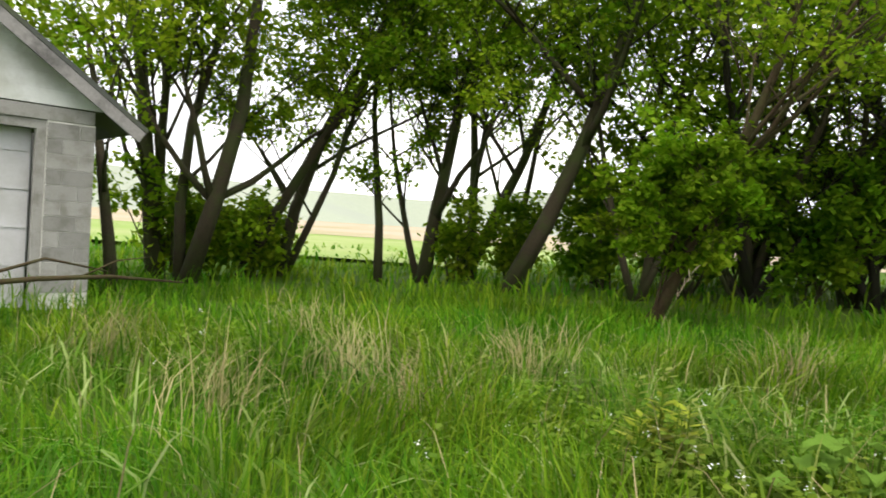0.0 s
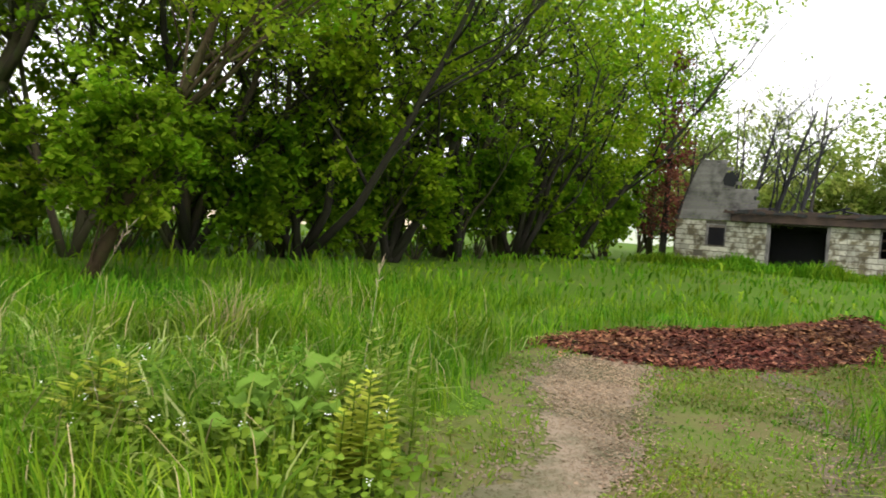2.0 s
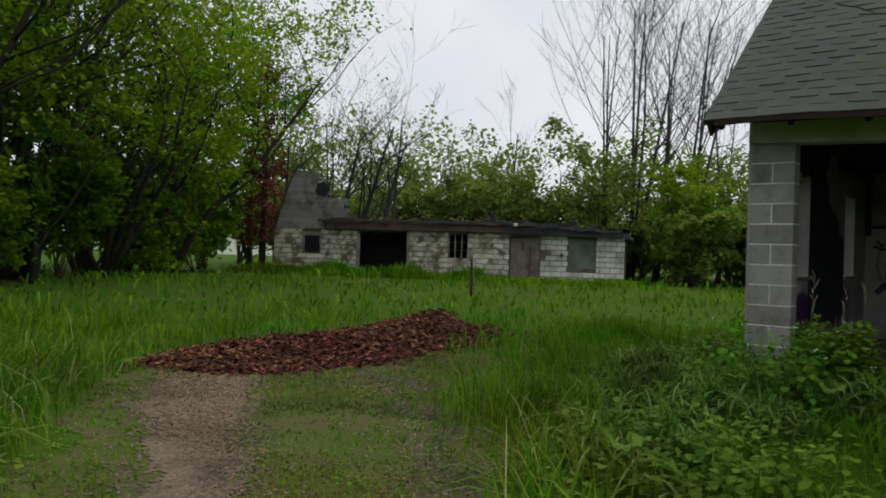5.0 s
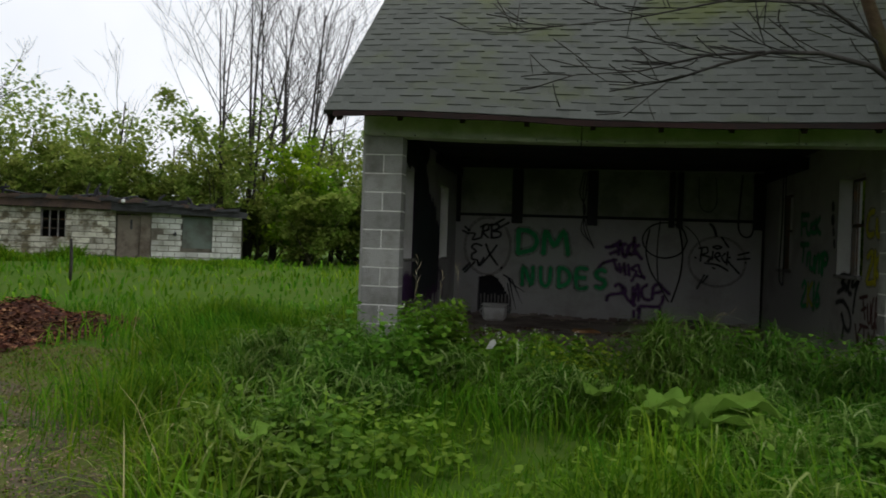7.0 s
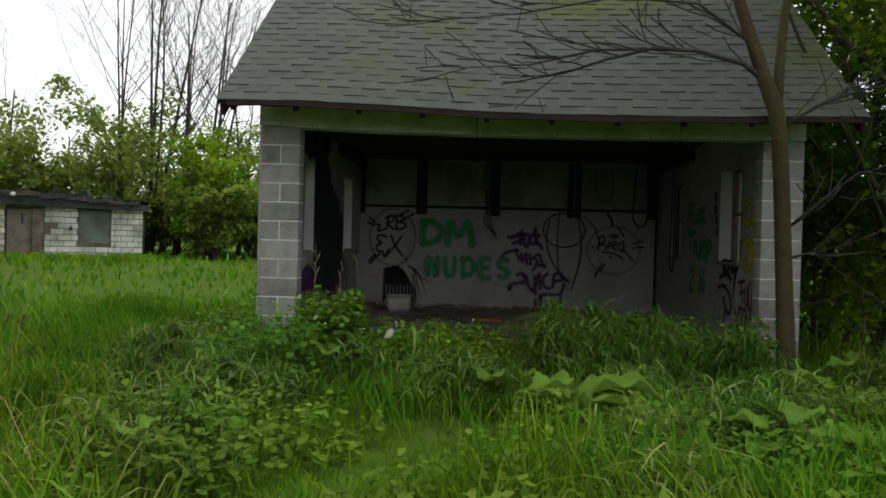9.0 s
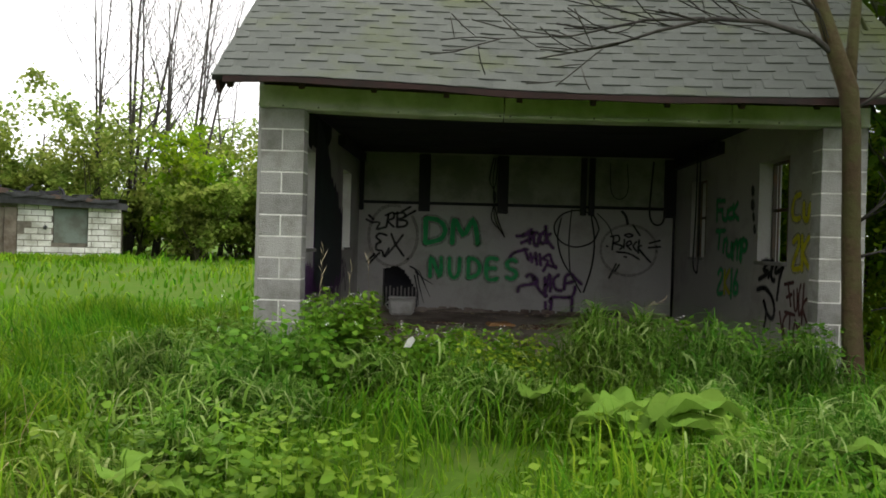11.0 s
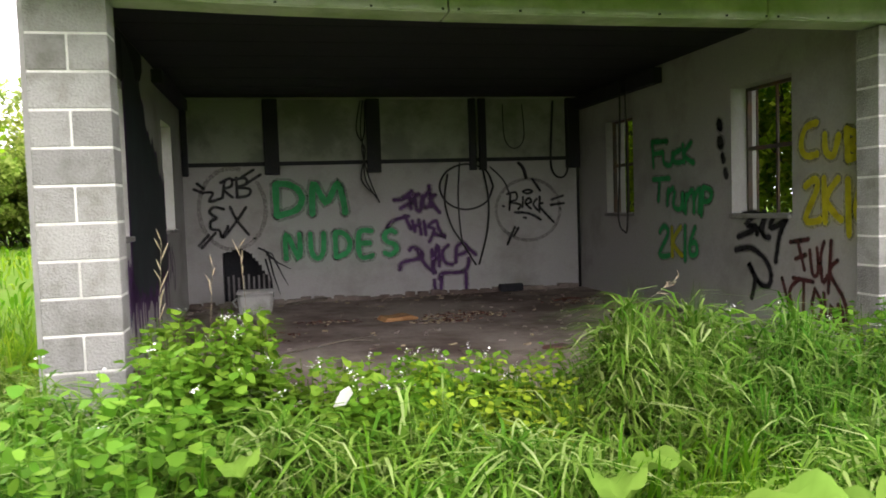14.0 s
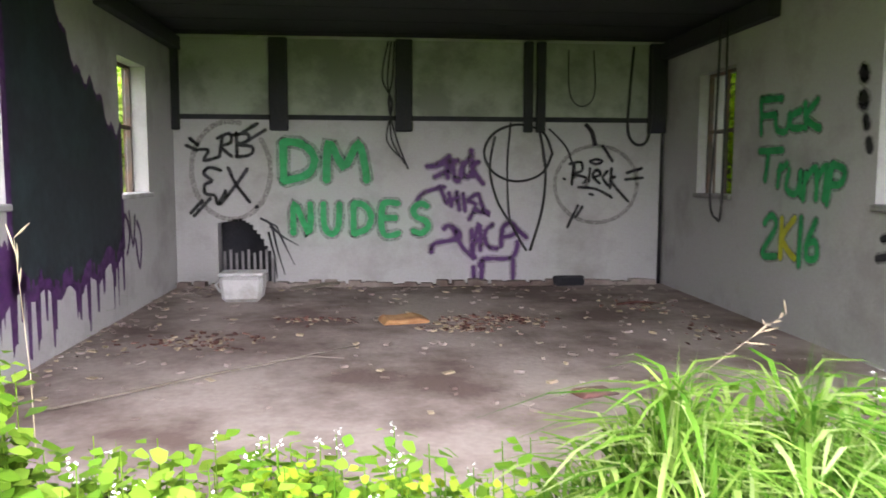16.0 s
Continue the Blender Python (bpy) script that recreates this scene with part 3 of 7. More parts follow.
def shingles():
    rng = random.Random(4)
    w, e = 0.33, 0.143
    meshes = []
    for v in range(6):
        s = Shape()
        shingle_tab(s, 0.0005, w - 0.0005, 0.0, e, 0.006 + 0.003 * (v % 3), 0.1 + 0.06 * (v // 2))
        me = s.mesh("shingle")
        me.materials.append(M_SHINGLE)
        meshes.append(me)
    rest = Shape()
    count = 0
    for r in range(int(LEN / e)):
        x = -((r % 2) * w / 2 + rng.uniform(0, 0.05))
        while x < X1 - X0 - 0.03:
            a, b = max(x, 0.0), min(x + w, X1 - X0)
            if b - a > w * 0.98 and count < 300:
                at = Matrix.Translation((0, 0, sag(X0 + x) * (1 - r * e / LEN)))
                obj("shingle", meshes[rng.randrange(6)], None, ROOF, at=at @ slope_m @ pose(x, r * e + rng.uniform(-0.003, 0.003), 0.0, 0, -math.degrees(sag(X0 + x + w) - sag(X0 + x)) / w * (1 - r * e / LEN)))
                count += 1
            elif b - a > 0.03:
                shingle_tab(rest, a, b, r * e + rng.uniform(-0.003, 0.003), e, rng.uniform(0.006, 0.012), 0.1 + 0.15 * rng.random(), slope_m)
            x += w
    obj("shingle_rest", settle(rest), M_SHINGLE, ROOF, "remaining grey asphalt shingle tabs", kind="stuff")


# windows of the garage
def steel_window(name, x, y0, y1, label):
    win = empty(name, (x, 0, 0), label, "window", kind="structure")
    f = Shape()
    t = 0.028
    f.box(-0.02, 0.02, y0 + 0.002, y0 + t, WZ0 + 0.002, WZ1 - 0.002).box(-0.02, 0.02, y1 - t, y1 - 0.002, WZ0 + 0.002, WZ1 - 0.002)
    f.box(-0.02, 0.02, y0 + t, y1 - t, WZ1 - t, WZ1 - 0.002).box(-0.02, 0.02, y0 + t, y1 - t, WZ0 + 0.002, WZ0 + t)
    obj("window_frame", f, M_STEEL, win, "rusted steel frame")
    ym = (y0 + y1) / 2
    obj("muntin", Shape().box(-0.014, 0.014, y0 + t, y1 - t, 1.53, 1.565), M_STEEL, win)
    for z0, z1 in ((WZ0 + t, 1.53), (1.565, WZ1 - t)):
        obj("muntin", Shape().box(-0.01, 0.01, ym - 0.011, ym + 0.011, z0, z1), M_STEEL, win)
        obj("muntin", Shape().box(-0.008, 0.008, y1 - 0.14, y1 - 0.125, z0, z1), M_STEEL, win)
    return win


k = 0
for a, b in WINDOWS:
    k += 1
    steel_window("window_%d" % k, -0.03, a, b, "glassless steel window frame in the black-patched wall")
    k += 1
    steel_window("window_%d" % k, XR + (0.17 if a < 2 else 0.11), a, b, "glassless rusted steel window frame with leaves outside")
for x0, x1 in ((-0.06, XL + 0.04), (XR - 0.04, W - 0.06)):
    for a, b in WINDOWS:
        obj("window_sill", Shape().box(x0, x1, a + 0.004, b - 0.004, WZ0 - 0.03 + 0.034, WZ0 + 0.045), M_BLOCK, kind="structure", label="sloping rough concrete window sill", category="sill", bevel=0.008)

# upper boards and charred posts of the back wall
POSTS = ((0.02 + 0.11, 0.2), (1.08, 1.26), (2.33, 2.5), (3.64, 3.73), (3.77, 3.86), (4.95, 5.13))
for i in range(5):
    a = (0.2, 1.26, 2.5, 3.86, 3.73)[i]
    b = (1.08, 2.33, 3.64, 4.95, 3.77)[i]
    obj("wall_panel", Shape().box(a + 0.002, b - 0.002, YB - 0.03, YB - 0.004, 1.74, CEIL - 0.035), M_BOARD, kind="structure", label="greenish wall board between charred posts", category="panel")
for a, b in POSTS:
    obj("post", Shape().box(a, b, YB - 0.11, YB - 0.032, 1.58, CEIL - 0.032), M_CHAR, kind="structure", label="charred timber post on the back wall", category="post", bevel=0.008)
obj("rail", Shape().box(XL + 0.01, XR - 0.01, YB - 0.031, YB - 0.004, 1.69, 1.738), M_CHAR, kind="structure", label="blackened horizontal rail on the back wall", category="rail")
obj("pipe", Shape().tube([(XR - 0.03, YB - 0.03, 0.0), (XR - 0.03, YB - 0.03, 1.6), (XR - 0.03, YB - 0.04, 2.3)], [0.018] * 3, 8), M_CABLE, kind="structure", label="black conduit in the corner of the garage", category="pipe", smooth=True)


def cable(name, pts, r, label):
    """A hanging cable through a few points, rounded by a spline."""
    P = [Vector(p) for p in pts]
    out = []
    for i in range(len(P) - 1):
        p0, p1, p2, p3 = P[max(i - 1, 0)], P[i], P[i + 1], P[min(i + 2, len(P) - 1)]
        for s in range(6):
            t = s / 6
            out.append(0.5 * ((2 * p1) + (p2 - p0) * t + (2 * p0 - 5 * p1 + 4 * p2 - p3) * t * t + (3 * p1 - p0 - 3 * p2 + p3) * t ** 3))
    out.append(P[-1])
    return obj(name, Shape().tube(out, [r] * len(out), 6), M_CABLE, label=label, category="cable", smooth=True)


yb = YB - 0.05
cable("hanging_cable", [(3.95, yb, 1.37), (3.85, yb, 1.58), (3.6, yb, 1.66), (3.35, yb, 1.58), (3.24, yb, 1.38), (3.34, yb, 1.17), (3.58, yb, 1.08), (3.84, yb, 1.16), (3.95, yb, 1.37)], 0.013, "thick black cable coiled in a loop on the wall")
cable("hanging_cable", [(3.51, yb, 1.68), (3.48, yb, 1.21), (3.51, yb, 0.71), (3.57, yb, 0.59)], 0.010, "thin black cable dangling down the wall")
cable("hanging_cable", [(3.35, yb, 1.54), (3.3, yb, 1.21), (3.38, yb, 0.88), (3.52, yb, 0.65), (3.69, yb, 0.36)], 0.012, "black cable dangling down the wall")
cable("hanging_cable", [(3.81, yb, 1.62), (3.88, yb, 1.2), (3.85, yb, 0.78), (3.73, yb, 0.36)], 0.013, "black cable dangling down the wall")
cable("hanging_cable", [(3.91, yb, 1.62), (4.09, yb, 1.44), (4.17, yb, 1.24)], 0.009, "thin black cable hanging beside the loop")
cable("hanging_cable", [(4.29, yb, 1.67), (4.36, yb, 1.59), (4.4, yb, 1.45)], 0.022, "short thick cable stub on the wall")
cable("hanging_cable", [(4.76, YB - 0.12, 2.45), (4.73, YB - 0.12, 2.0), (4.72, YB - 0.12, 1.6), (4.82, YB - 0.12, 1.46), (4.94, YB - 0.12, 1.55), (4.96, YB - 0.12, 2.05), (4.94, YB - 0.12, 2.45)], 0.014, "black cable hanging in a long loop from the ceiling")
cable("hanging_cable", [(4.1, yb, 2.42), (4.12, yb, 1.98), (4.25, yb, 1.85), (4.38, yb, 1.98), (4.36, yb, 2.42)], 0.007, "thin cable loop hanging over the board")
for j in range(3):
    cable("hanging_cable", [(2.26 + 0.03 * j, YB - 0.12, 2.46), (2.2 + 0.05 * j, YB - 0.13, 2.1), (2.3 - 0.02 * j, YB - 0.13, 1.85), (2.24 + 0.05 * j, YB - 0.13, 1.5), (2.4 + 0.03 * j, YB - 0.1, 1.3 - 0.05 * j)], 0.009, "frayed bundle of burnt wires on a post")
cable("hanging_cable", [(XR - 0.13, 3.82, 2.48), (XR - 0.12, 3.87, 1.6), (XR - 0.12, 3.93, 0.95), (XR - 0.12, 3.81, 0.79), (XR - 0.12, 3.70, 0.95), (XR - 0.13, 3.69, 2.48)], 0.010, "black cable hanging in a loop before the window")

# ---- spray-painted writing ----
GLYPH = {
    "D": "0,0 0,1|0,1 .35,.97 .62,.75 .68,.45 .5,.15 0,0", "M": "0,0 .06,1 .38,.35 .72,1 .9,0", "N": "0,0 .05,1 .6,0 .66,1",
    "U": "0,1 .02,.3 .25,0 .5,.1 .6,.4 .62,1", "E": ".6,1 0,.97 0,0 .62,.02|0,.52 .5,.52", "S": ".58,.9 .3,1 .02,.8 .15,.55 .5,.42 .58,.18 .3,0 0,.1",
    "F": "0,0 0,1 .6,1|0,.55 .45,.57", "C": ".58,.85 .3,1 .04,.7 .02,.3 .25,0 .58,.12", "K": "0,0 0,1|.55,1 0,.45 .58,0", "T": "0,1 .7,1|.35,1 .35,0",
    "R": "0,0 0,1 .4,1 .55,.78 .4,.52 0,.48|.2,.48 .6,0", "P": "0,0 0,1 .45,1 .6,.75 .45,.48 0,.45", "2": "0,.8 .2,1 .5,.95 .55,.7 .05,.02 .6,.03",
    "1": ".2,0 .2,1", "6": ".5,1 .15,.6 .02,.25 .25,0 .5,.15 .45,.4 .1,.35", "B": "0,0 0,1 .4,.98 .5,.75 .3,.53 0,.52|.3,.53 .6,.3 .45,.03 0,0",
    "X": "0,1 .65,0|.62,1 0,0", "H": "0,0 0,1|.6,0 .6,1|0,.5 .6,.5", "I": ".2,0 .2,1", "L": "0,1 0,0 .55,.03", "A": "0,0 .32,1 .65,0|.12,.4 .52,.4",
    "O": ".3,1 .02,.7 .05,.25 .3,0 .6,.25 .6,.7 .3,1", "W": "0,1 .2,0 .42,.7 .65,0 .85,1", "Y": "0,1 .3,.5|.62,1 .1,0",
    "r": "0,0 0,.65|0,.45 .2,.66 .42,.6", "u": "0,.65 .05,.1 .3,0 .5,.2 .55,.65|.5,.2 .58,0", "m": "0,0 0,.65|0,.5 .2,.66 .35,.5 .35,0|.35,.5 .6,.66 .75,.5 .78,0", "p": "0,-.2 0,.7|0,.6 .3,.7 .5,.45 .3,.2 0,.25",
    "c": ".45,.55 .2,.65 0,.35 .15,.03 .48,.08", "k": "0,0 0,.9|.42,.62 0,.3 .45,0",
}


def ribbons(s, lines, width, lift, jitter, rng):
    """Flat strokes in the (u, v) plane of a wall."""
    for line in lines:
        P = [np.array(p, float) for p in line]
        Q = []
        for i in range(len(P) - 1):
            p0, p1, p2, p3 = P[max(i - 1, 0)], P[i], P[i + 1], P[min(i + 2, len(P) - 1)]
            for k2 in range(5):
                t = k2 / 5
                Q.append(0.5 * ((2 * p1) + (p2 - p0) * t + (2 * p0 - 5 * p1 + 4 * p2 - p3) * t * t * 0.9 + (3 * p1 - p0 - 3 * p2 + p3) * t ** 3 * 0.9))
        Q.append(P[-1])
        k0 = len(s.v)
        n = len(Q)
        d0, d1 = Q[0] - Q[1], Q[-1] - Q[-2]
        Q = [Q[0] + d0 / (np.hypot(*d0) + 1e-9) * width * 0.35] + Q + [Q[-1] + d1 / (np.hypot(*d1) + 1e-9) * width * 0.35]
        for i, q in enumerate(Q):
            d = Q[min(i + 1, len(Q) - 1)] - Q[max(i - 1, 0)]
            d = d / (np.hypot(*d) + 1e-9)
            nn = np.array((-d[1], d[0]))
            w = width * (0.5 + rng.uniform(-jitter, jitter)) * (0.35 if i in (0, len(Q) - 1) else 1)
            for sg in (1, -1):
                u, v = q + nn * w * sg
                s.v.append((u, -lift, v))
        for i in range(len(Q) - 1):
            a = k0 + 2 * i
            s.f.append((a, a + 1, a + 3, a + 2))


def word_lines(text, u, v, height, step, slant=0.0, rise=0.0, wide=1.15):
    out = []
    for i, ch in enumerate(text):
        for strk in GLYPH[ch].split("|"):
            pts = []
            for pr in strk.split():
                a, b = (float(q) for q in pr.split(","))
                pts.append((u + i * step + (a * step * wide + slant * b * height), v + b * height + rise * i))
            out.append(pts)
    return out


WALLS = {"north": pose(0, YB, 0), "east": pose(XR, 0, 0, 0, 0, -90), "west": pose(XL, 0, 0, 0, 0, 90)}
LIFT = [0.004]


def graffiti(wall, lines, width, core, fuzz, label, halo=1.9):
    """One painted word or figure: a core of paint with overspray round it."""
    rng = random.Random(int(LIFT[0] * 1e5))
    LIFT[0] += 0.0002
    thing = empty("graffiti", WALLS[wall], label, "graffiti")
    for line in lines:
        if fuzz:
            s = Shape()
            ribbons(s, [line], width * halo, LIFT[0], 0.05, rng)
            obj("overspray", s, fuzz, thing)
        s = Shape()
        ribbons(s, [line], width, LIFT[0] + 0.0012, 0.06, rng)
        obj("paint_stroke", s, core, thing)
        LIFT[0] += 0.00002
    return thing


def ring(cx, cz, rx, rz, a0=0, a1=360, n=14):
    return [(cx + rx * math.cos(radians(a0 + (a1 - a0) * i / n)), cz + rz * math.sin(radians(a0 + (a1 - a0) * i / n))) for i in range(n + 1)]


graffiti("north", word_lines("DM", 1.2, 1.08, 0.39, 0.43, wide=1.05), 0.075, M_GREEN, M_GREEN_F, "two large green spray-painted letters on the back wall")
graffiti("north", word_lines("NUDES", 1.29, 0.54, 0.31, 0.305, wide=0.85), 0.062, M_GREEN, M_GREEN_F, "green spray-painted word on the back wall")
graffiti("north", [ring(0.68, 1.18, 0.39, 0.49, 75, 400)], 0.05, M_UMBER, None, "faded brown spray-painted circle")
graffiti("north", [[(0.37, 1.39), (0.46, 1.38), (0.41, 1.28), (0.57, 1.32)], [(0.6, 1.52), (0.57, 1.32)], [(0.55, 1.5), (0.67, 1.55), (0.68, 1.46), (0.59, 1.42), (0.69, 1.32)], [(0.74, 1.56), (0.74, 1.33)], [(0.69, 1.53), (0.84, 1.55), (0.85, 1.48), (0.75, 1.44), (0.89, 1.42), (0.87, 1.34), (0.73, 1.32)], [(0.24, 1.43), (0.35, 1.38)], [(0.28, 1.5), (0.36, 1.43)], [(0.8, 1.56), (0.95, 1.65)], [(0.85, 1.48), (1.03, 1.59)]], 0.03, M_BLACK, M_BLACK_F, "black spray-painted letters inside the faded circle", 1.5)
graffiti("north", [[(0.58, 1.18), (0.47, 1.21), (0.41, 1.15), (0.49, 1.08), (0.42, 1.04), (0.42, 0.95), (0.51, 0.93), (0.54, 0.84), (0.62, 0.98)], [(0.65, 1.21), (0.72, 1.05), (0.86, 0.86)], [(0.84, 1.2), (0.72, 1.03), (0.56, 0.84)], [(0.92, 0.82), (0.93, 0.81)], [(0.47, 0.9), (0.3, 0.72)], [(0.39, 0.88), (0.27, 0.75)]], 0.03, M_BLACK, M_BLACK_F, "two black spray-painted letters inside the faded circle", 1.5)
graffiti("north", [[(2.65, 1.23), (2.76, 1.24), (2.89, 1.34)], [(2.73, 1.12), (2.91, 1.21), (2.86, 1.28), (2.87, 1.11)], [(2.76, 1.25), (2.98, 1.29)], [(2.92, 1.29), (2.94, 1.11), (2.99, 1.1), (3.02, 1.27)], [(3.09, 1.31), (3.02, 1.21), (3.06, 1.12), (3.12, 1.16)], [(3.11, 1.4), (3.13, 1.13)], [(3.19, 1.28), (3.12, 1.22), (3.24, 1.05)]], 0.044, M_PURPLE, M_PURPLE_F, "purple-black scrawled word on the back wall")
graffiti("north", [[(2.55, 0.89), (2.64, 0.97), (2.84, 1.02)], [(2.78, 1.03), (2.86, 0.85)], [(2.88, 0.96), (2.91, 0.82)], [(2.96, 0.97), (2.99, 0.78)], [(2.89, 0.88), (2.98, 0.91)], [(3.03, 0.95), (3.05, 0.77)], [(3.17, 0.95), (3.08, 0.88), (3.16, 0.84), (3.09, 0.68)], [(3.19, 0.95), (3.24, 0.8), (3.31, 0.74), (3.16, 0.78)]], 0.038, M_PURPLE, M_PURPLE_F, "purple scrawled word on the back wall")
graffiti("north", [[(2.7, 0.34), (2.73, 0.43), (2.97, 0.48), (2.98, 0.56), (2.88, 0.62), (2.83, 0.58)], [(2.92, 0.6), (3.03, 0.39), (3.16, 0.28)], [(3.12, 0.58), (3.14, 0.28)], [(3.12, 0.36), (3.2, 0.64), (3.21, 0.36)], [(3.15, 0.46), (3.23, 0.48)], [(3.34, 0.63), (3.26, 0.55), (3.29, 0.41), (3.39, 0.38)], [(3.43, 0.4), (3.45, 0.6), (3.55, 0.64), (3.58, 0.54), (3.46, 0.5)], [(3.21, 0.19), (3.25, 0.27), (3.54, 0.28), (3.6, 0.45)], [(3.59, 0.59), (3.7, 0.49)], [(3.56, 0.26), (3.56, 0.06)], [(3.14, 0.19), (3.15, -0.01)], [(3.24, 0.24), (3.22, 0.02)]], 0.042, M_PURPLE, M_PURPLE_F, "purple scrawled word with paint drips on the back wall")
graffiti("north", [ring(4.43, 1.05, 0.44, 0.40)], 0.04, M_UMBER, None, "faded dark spray-painted circle")
graffiti("north", [[(4.19, 1.27), (4.17, 1.05)], [(4.14, 1.26), (4.26, 1.28), (4.27, 1.19), (4.18, 1.16), (4.32, 1.12), (4.29, 1.06)], [(4.36, 1.22), (4.35, 1.08)], [(4.39, 1.12), (4.47, 1.15), (4.44, 1.2), (4.39, 1.14), (4.47, 1.06)], [(4.55, 1.19), (4.5, 1.12), (4.56, 1.04)], [(4.59, 1.22), (4.58, 1.01)], [(4.63, 1.13), (4.58, 1.09), (4.78, 0.87)], [(4.36, 1.29), (4.42, 1.31), (4.49, 1.29), (4.42, 1.26), (4.36, 1.29)], [(4.24, 1.02), (4.43, 1), (4.6, 0.91)], [(4.36, 0.95), (4.4, 0.94)], [(4.08, 1.11), (4.1, 1.1)], [(4.75, 1.17), (4.92, 1.22)], [(4.74, 1.1), (4.93, 1.12)], [(4.13, 0.6), (4.24, 0.83)], [(4.22, 0.71), (4.29, 0.82)], [(4.49, 1.45), (4.6, 1.29)]], 0.024, M_BLACK, M_BLACK_F, "unreadable black tag inside a faded circle", 1.6)


graffiti("east", [[(-3.31, 1.71), (-3.29, 1.47)], [(-3.32, 1.74), (-2.99, 1.72)], [(-3.29, 1.61), (-3.08, 1.61)], [(-3.08, 1.61), (-3.06, 1.5), (-2.92, 1.48), (-2.88, 1.6)], [(-2.73, 1.61), (-2.85, 1.58), (-2.85, 1.5), (-2.7, 1.49)], [(-2.68, 1.66), (-2.66, 1.48)], [(-2.52, 1.67), (-2.66, 1.56), (-2.48, 1.47)]], 0.05, M_GREEN, M_GREEN_F, "green spray-painted word on the side wall", 1.7)
graffiti("east", [[(-3.31, 1.34), (-2.95, 1.34)], [(-3.16, 1.33), (-3.2, 1.11)], [(-2.98, 1.23), (-3.01, 1.07)], [(-3.01, 1.18), (-2.88, 1.24)], [(-2.85, 1.2), (-2.88, 1.06), (-2.74, 1.03), (-2.7, 1.18)], [(-2.7, 1.18), (-2.69, 1.01)], [(-2.63, 1.17), (-2.65, 0.98)], [(-2.63, 1.12), (-2.51, 1.21), (-2.49, 0.99)], [(-2.49, 1.13), (-2.38, 1.22), (-2.4, 0.99)], [(-2.32, 1.23), (-2.36, 0.96)], [(-2.32, 1.23), (-2.18, 1.19), (-2.22, 1.1), (-2.33, 1.1)]], 0.05, M_GREEN, M_GREEN_F, "green spray-painted word on the side wall", 1.7)
graffiti("east", [[(-3.18, 0.78), (-3.08, 0.85), (-3, 0.77), (-3.2, 0.55), (-2.98, 0.55)], [(-2.66, 0.86), (-2.67, 0.51)], [(-2.47, 0.85), (-2.57, 0.69), (-2.56, 0.58), (-2.45, 0.6), (-2.47, 0.7), (-2.56, 0.68)]], 0.05, M_GREEN, M_GREEN_F, "green spray-painted number on the side wall", 1.7)
graffiti("east", [[(-2.92, 0.84), (-2.92, 0.54)], [(-2.74, 0.85), (-2.9, 0.69), (-2.72, 0.56)]], 0.055, M_YELLOW, M_GREEN_F, "yellow letter sprayed over green on the side wall", 1.5)
graffiti("east", [[(-0.75, 1.66), (-0.88, 1.63), (-0.93, 1.49), (-0.86, 1.42), (-0.75, 1.43)], [(-0.67, 1.57), (-0.66, 1.44), (-0.58, 1.41), (-0.53, 1.55)], [(-0.45, 1.58), (-0.44, 1.36)], [(-0.46, 1.58), (-0.33, 1.52), (-0.43, 1.47), (-0.3, 1.4), (-0.44, 1.37)]], 0.055, M_YELLOW, M_YELLOW_F, "yellow spray-painted word near the pillar", 1.8)
graffiti("east", [[(-0.89, 1.19), (-0.78, 1.24), (-0.76, 1.16), (-0.89, 0.94), (-0.72, 0.94)], [(-0.68, 1.25), (-0.67, 0.92)], [(-0.53, 1.24), (-0.66, 1.09), (-0.5, 0.94)], [(-0.44, 1.23), (-0.43, 0.83)], [(-0.31, 1.22), (-0.36, 1.02), (-0.32, 0.94), (-0.26, 1), (-0.34, 1.06)]], 0.055, M_YELLOW, M_YELLOW_F, "yellow spray-painted number near the pillar", 1.8)
graffiti("east", [[(-1.07, 0.76), (-0.85, 0.79)], [(-0.97, 0.75), (-0.9, 0.55)], [(-1.01, 0.63), (-0.88, 0.67)], [(-0.84, 0.71), (-0.81, 0.53), (-0.75, 0.55), (-0.76, 0.73)], [(-0.68, 0.78), (-0.72, 0.66), (-0.7, 0.48), (-0.65, 0.53)], [(-0.61, 0.79), (-0.64, 0.4)], [(-0.54, 0.65), (-0.63, 0.56), (-0.5, 0.4), (-0.45, 0.27)]], 0.03, M_MAROON, M_MAROON_F, "maroon spray-painted word low on the side wall", 1.5)
graffiti("east", [[(-1.17, 0.47), (-1.1, 0.29), (-1.04, 0.17)], [(-0.96, 0.48), (-1.08, 0.36), (-0.95, 0.12)], [(-1.04, 0.48), (-0.8, 0.47)], [(-0.91, 0.46), (-0.92, 0.12)], [(-0.79, 0.4), (-0.82, 0.28), (-0.76, 0.18), (-0.71, 0.3), (-0.79, 0.42)], [(-0.69, 0.4), (-0.65, 0.13), (-0.61, 0.32), (-0.57, 0.12), (-0.54, 0.33)], [(-0.53, 0.1), (-0.51, 0.33), (-0.46, 0.1), (-0.44, 0.3)]], 0.03, M_MAROON, M_MAROON_F, "maroon spray-painted word with drips on the side wall", 1.5)
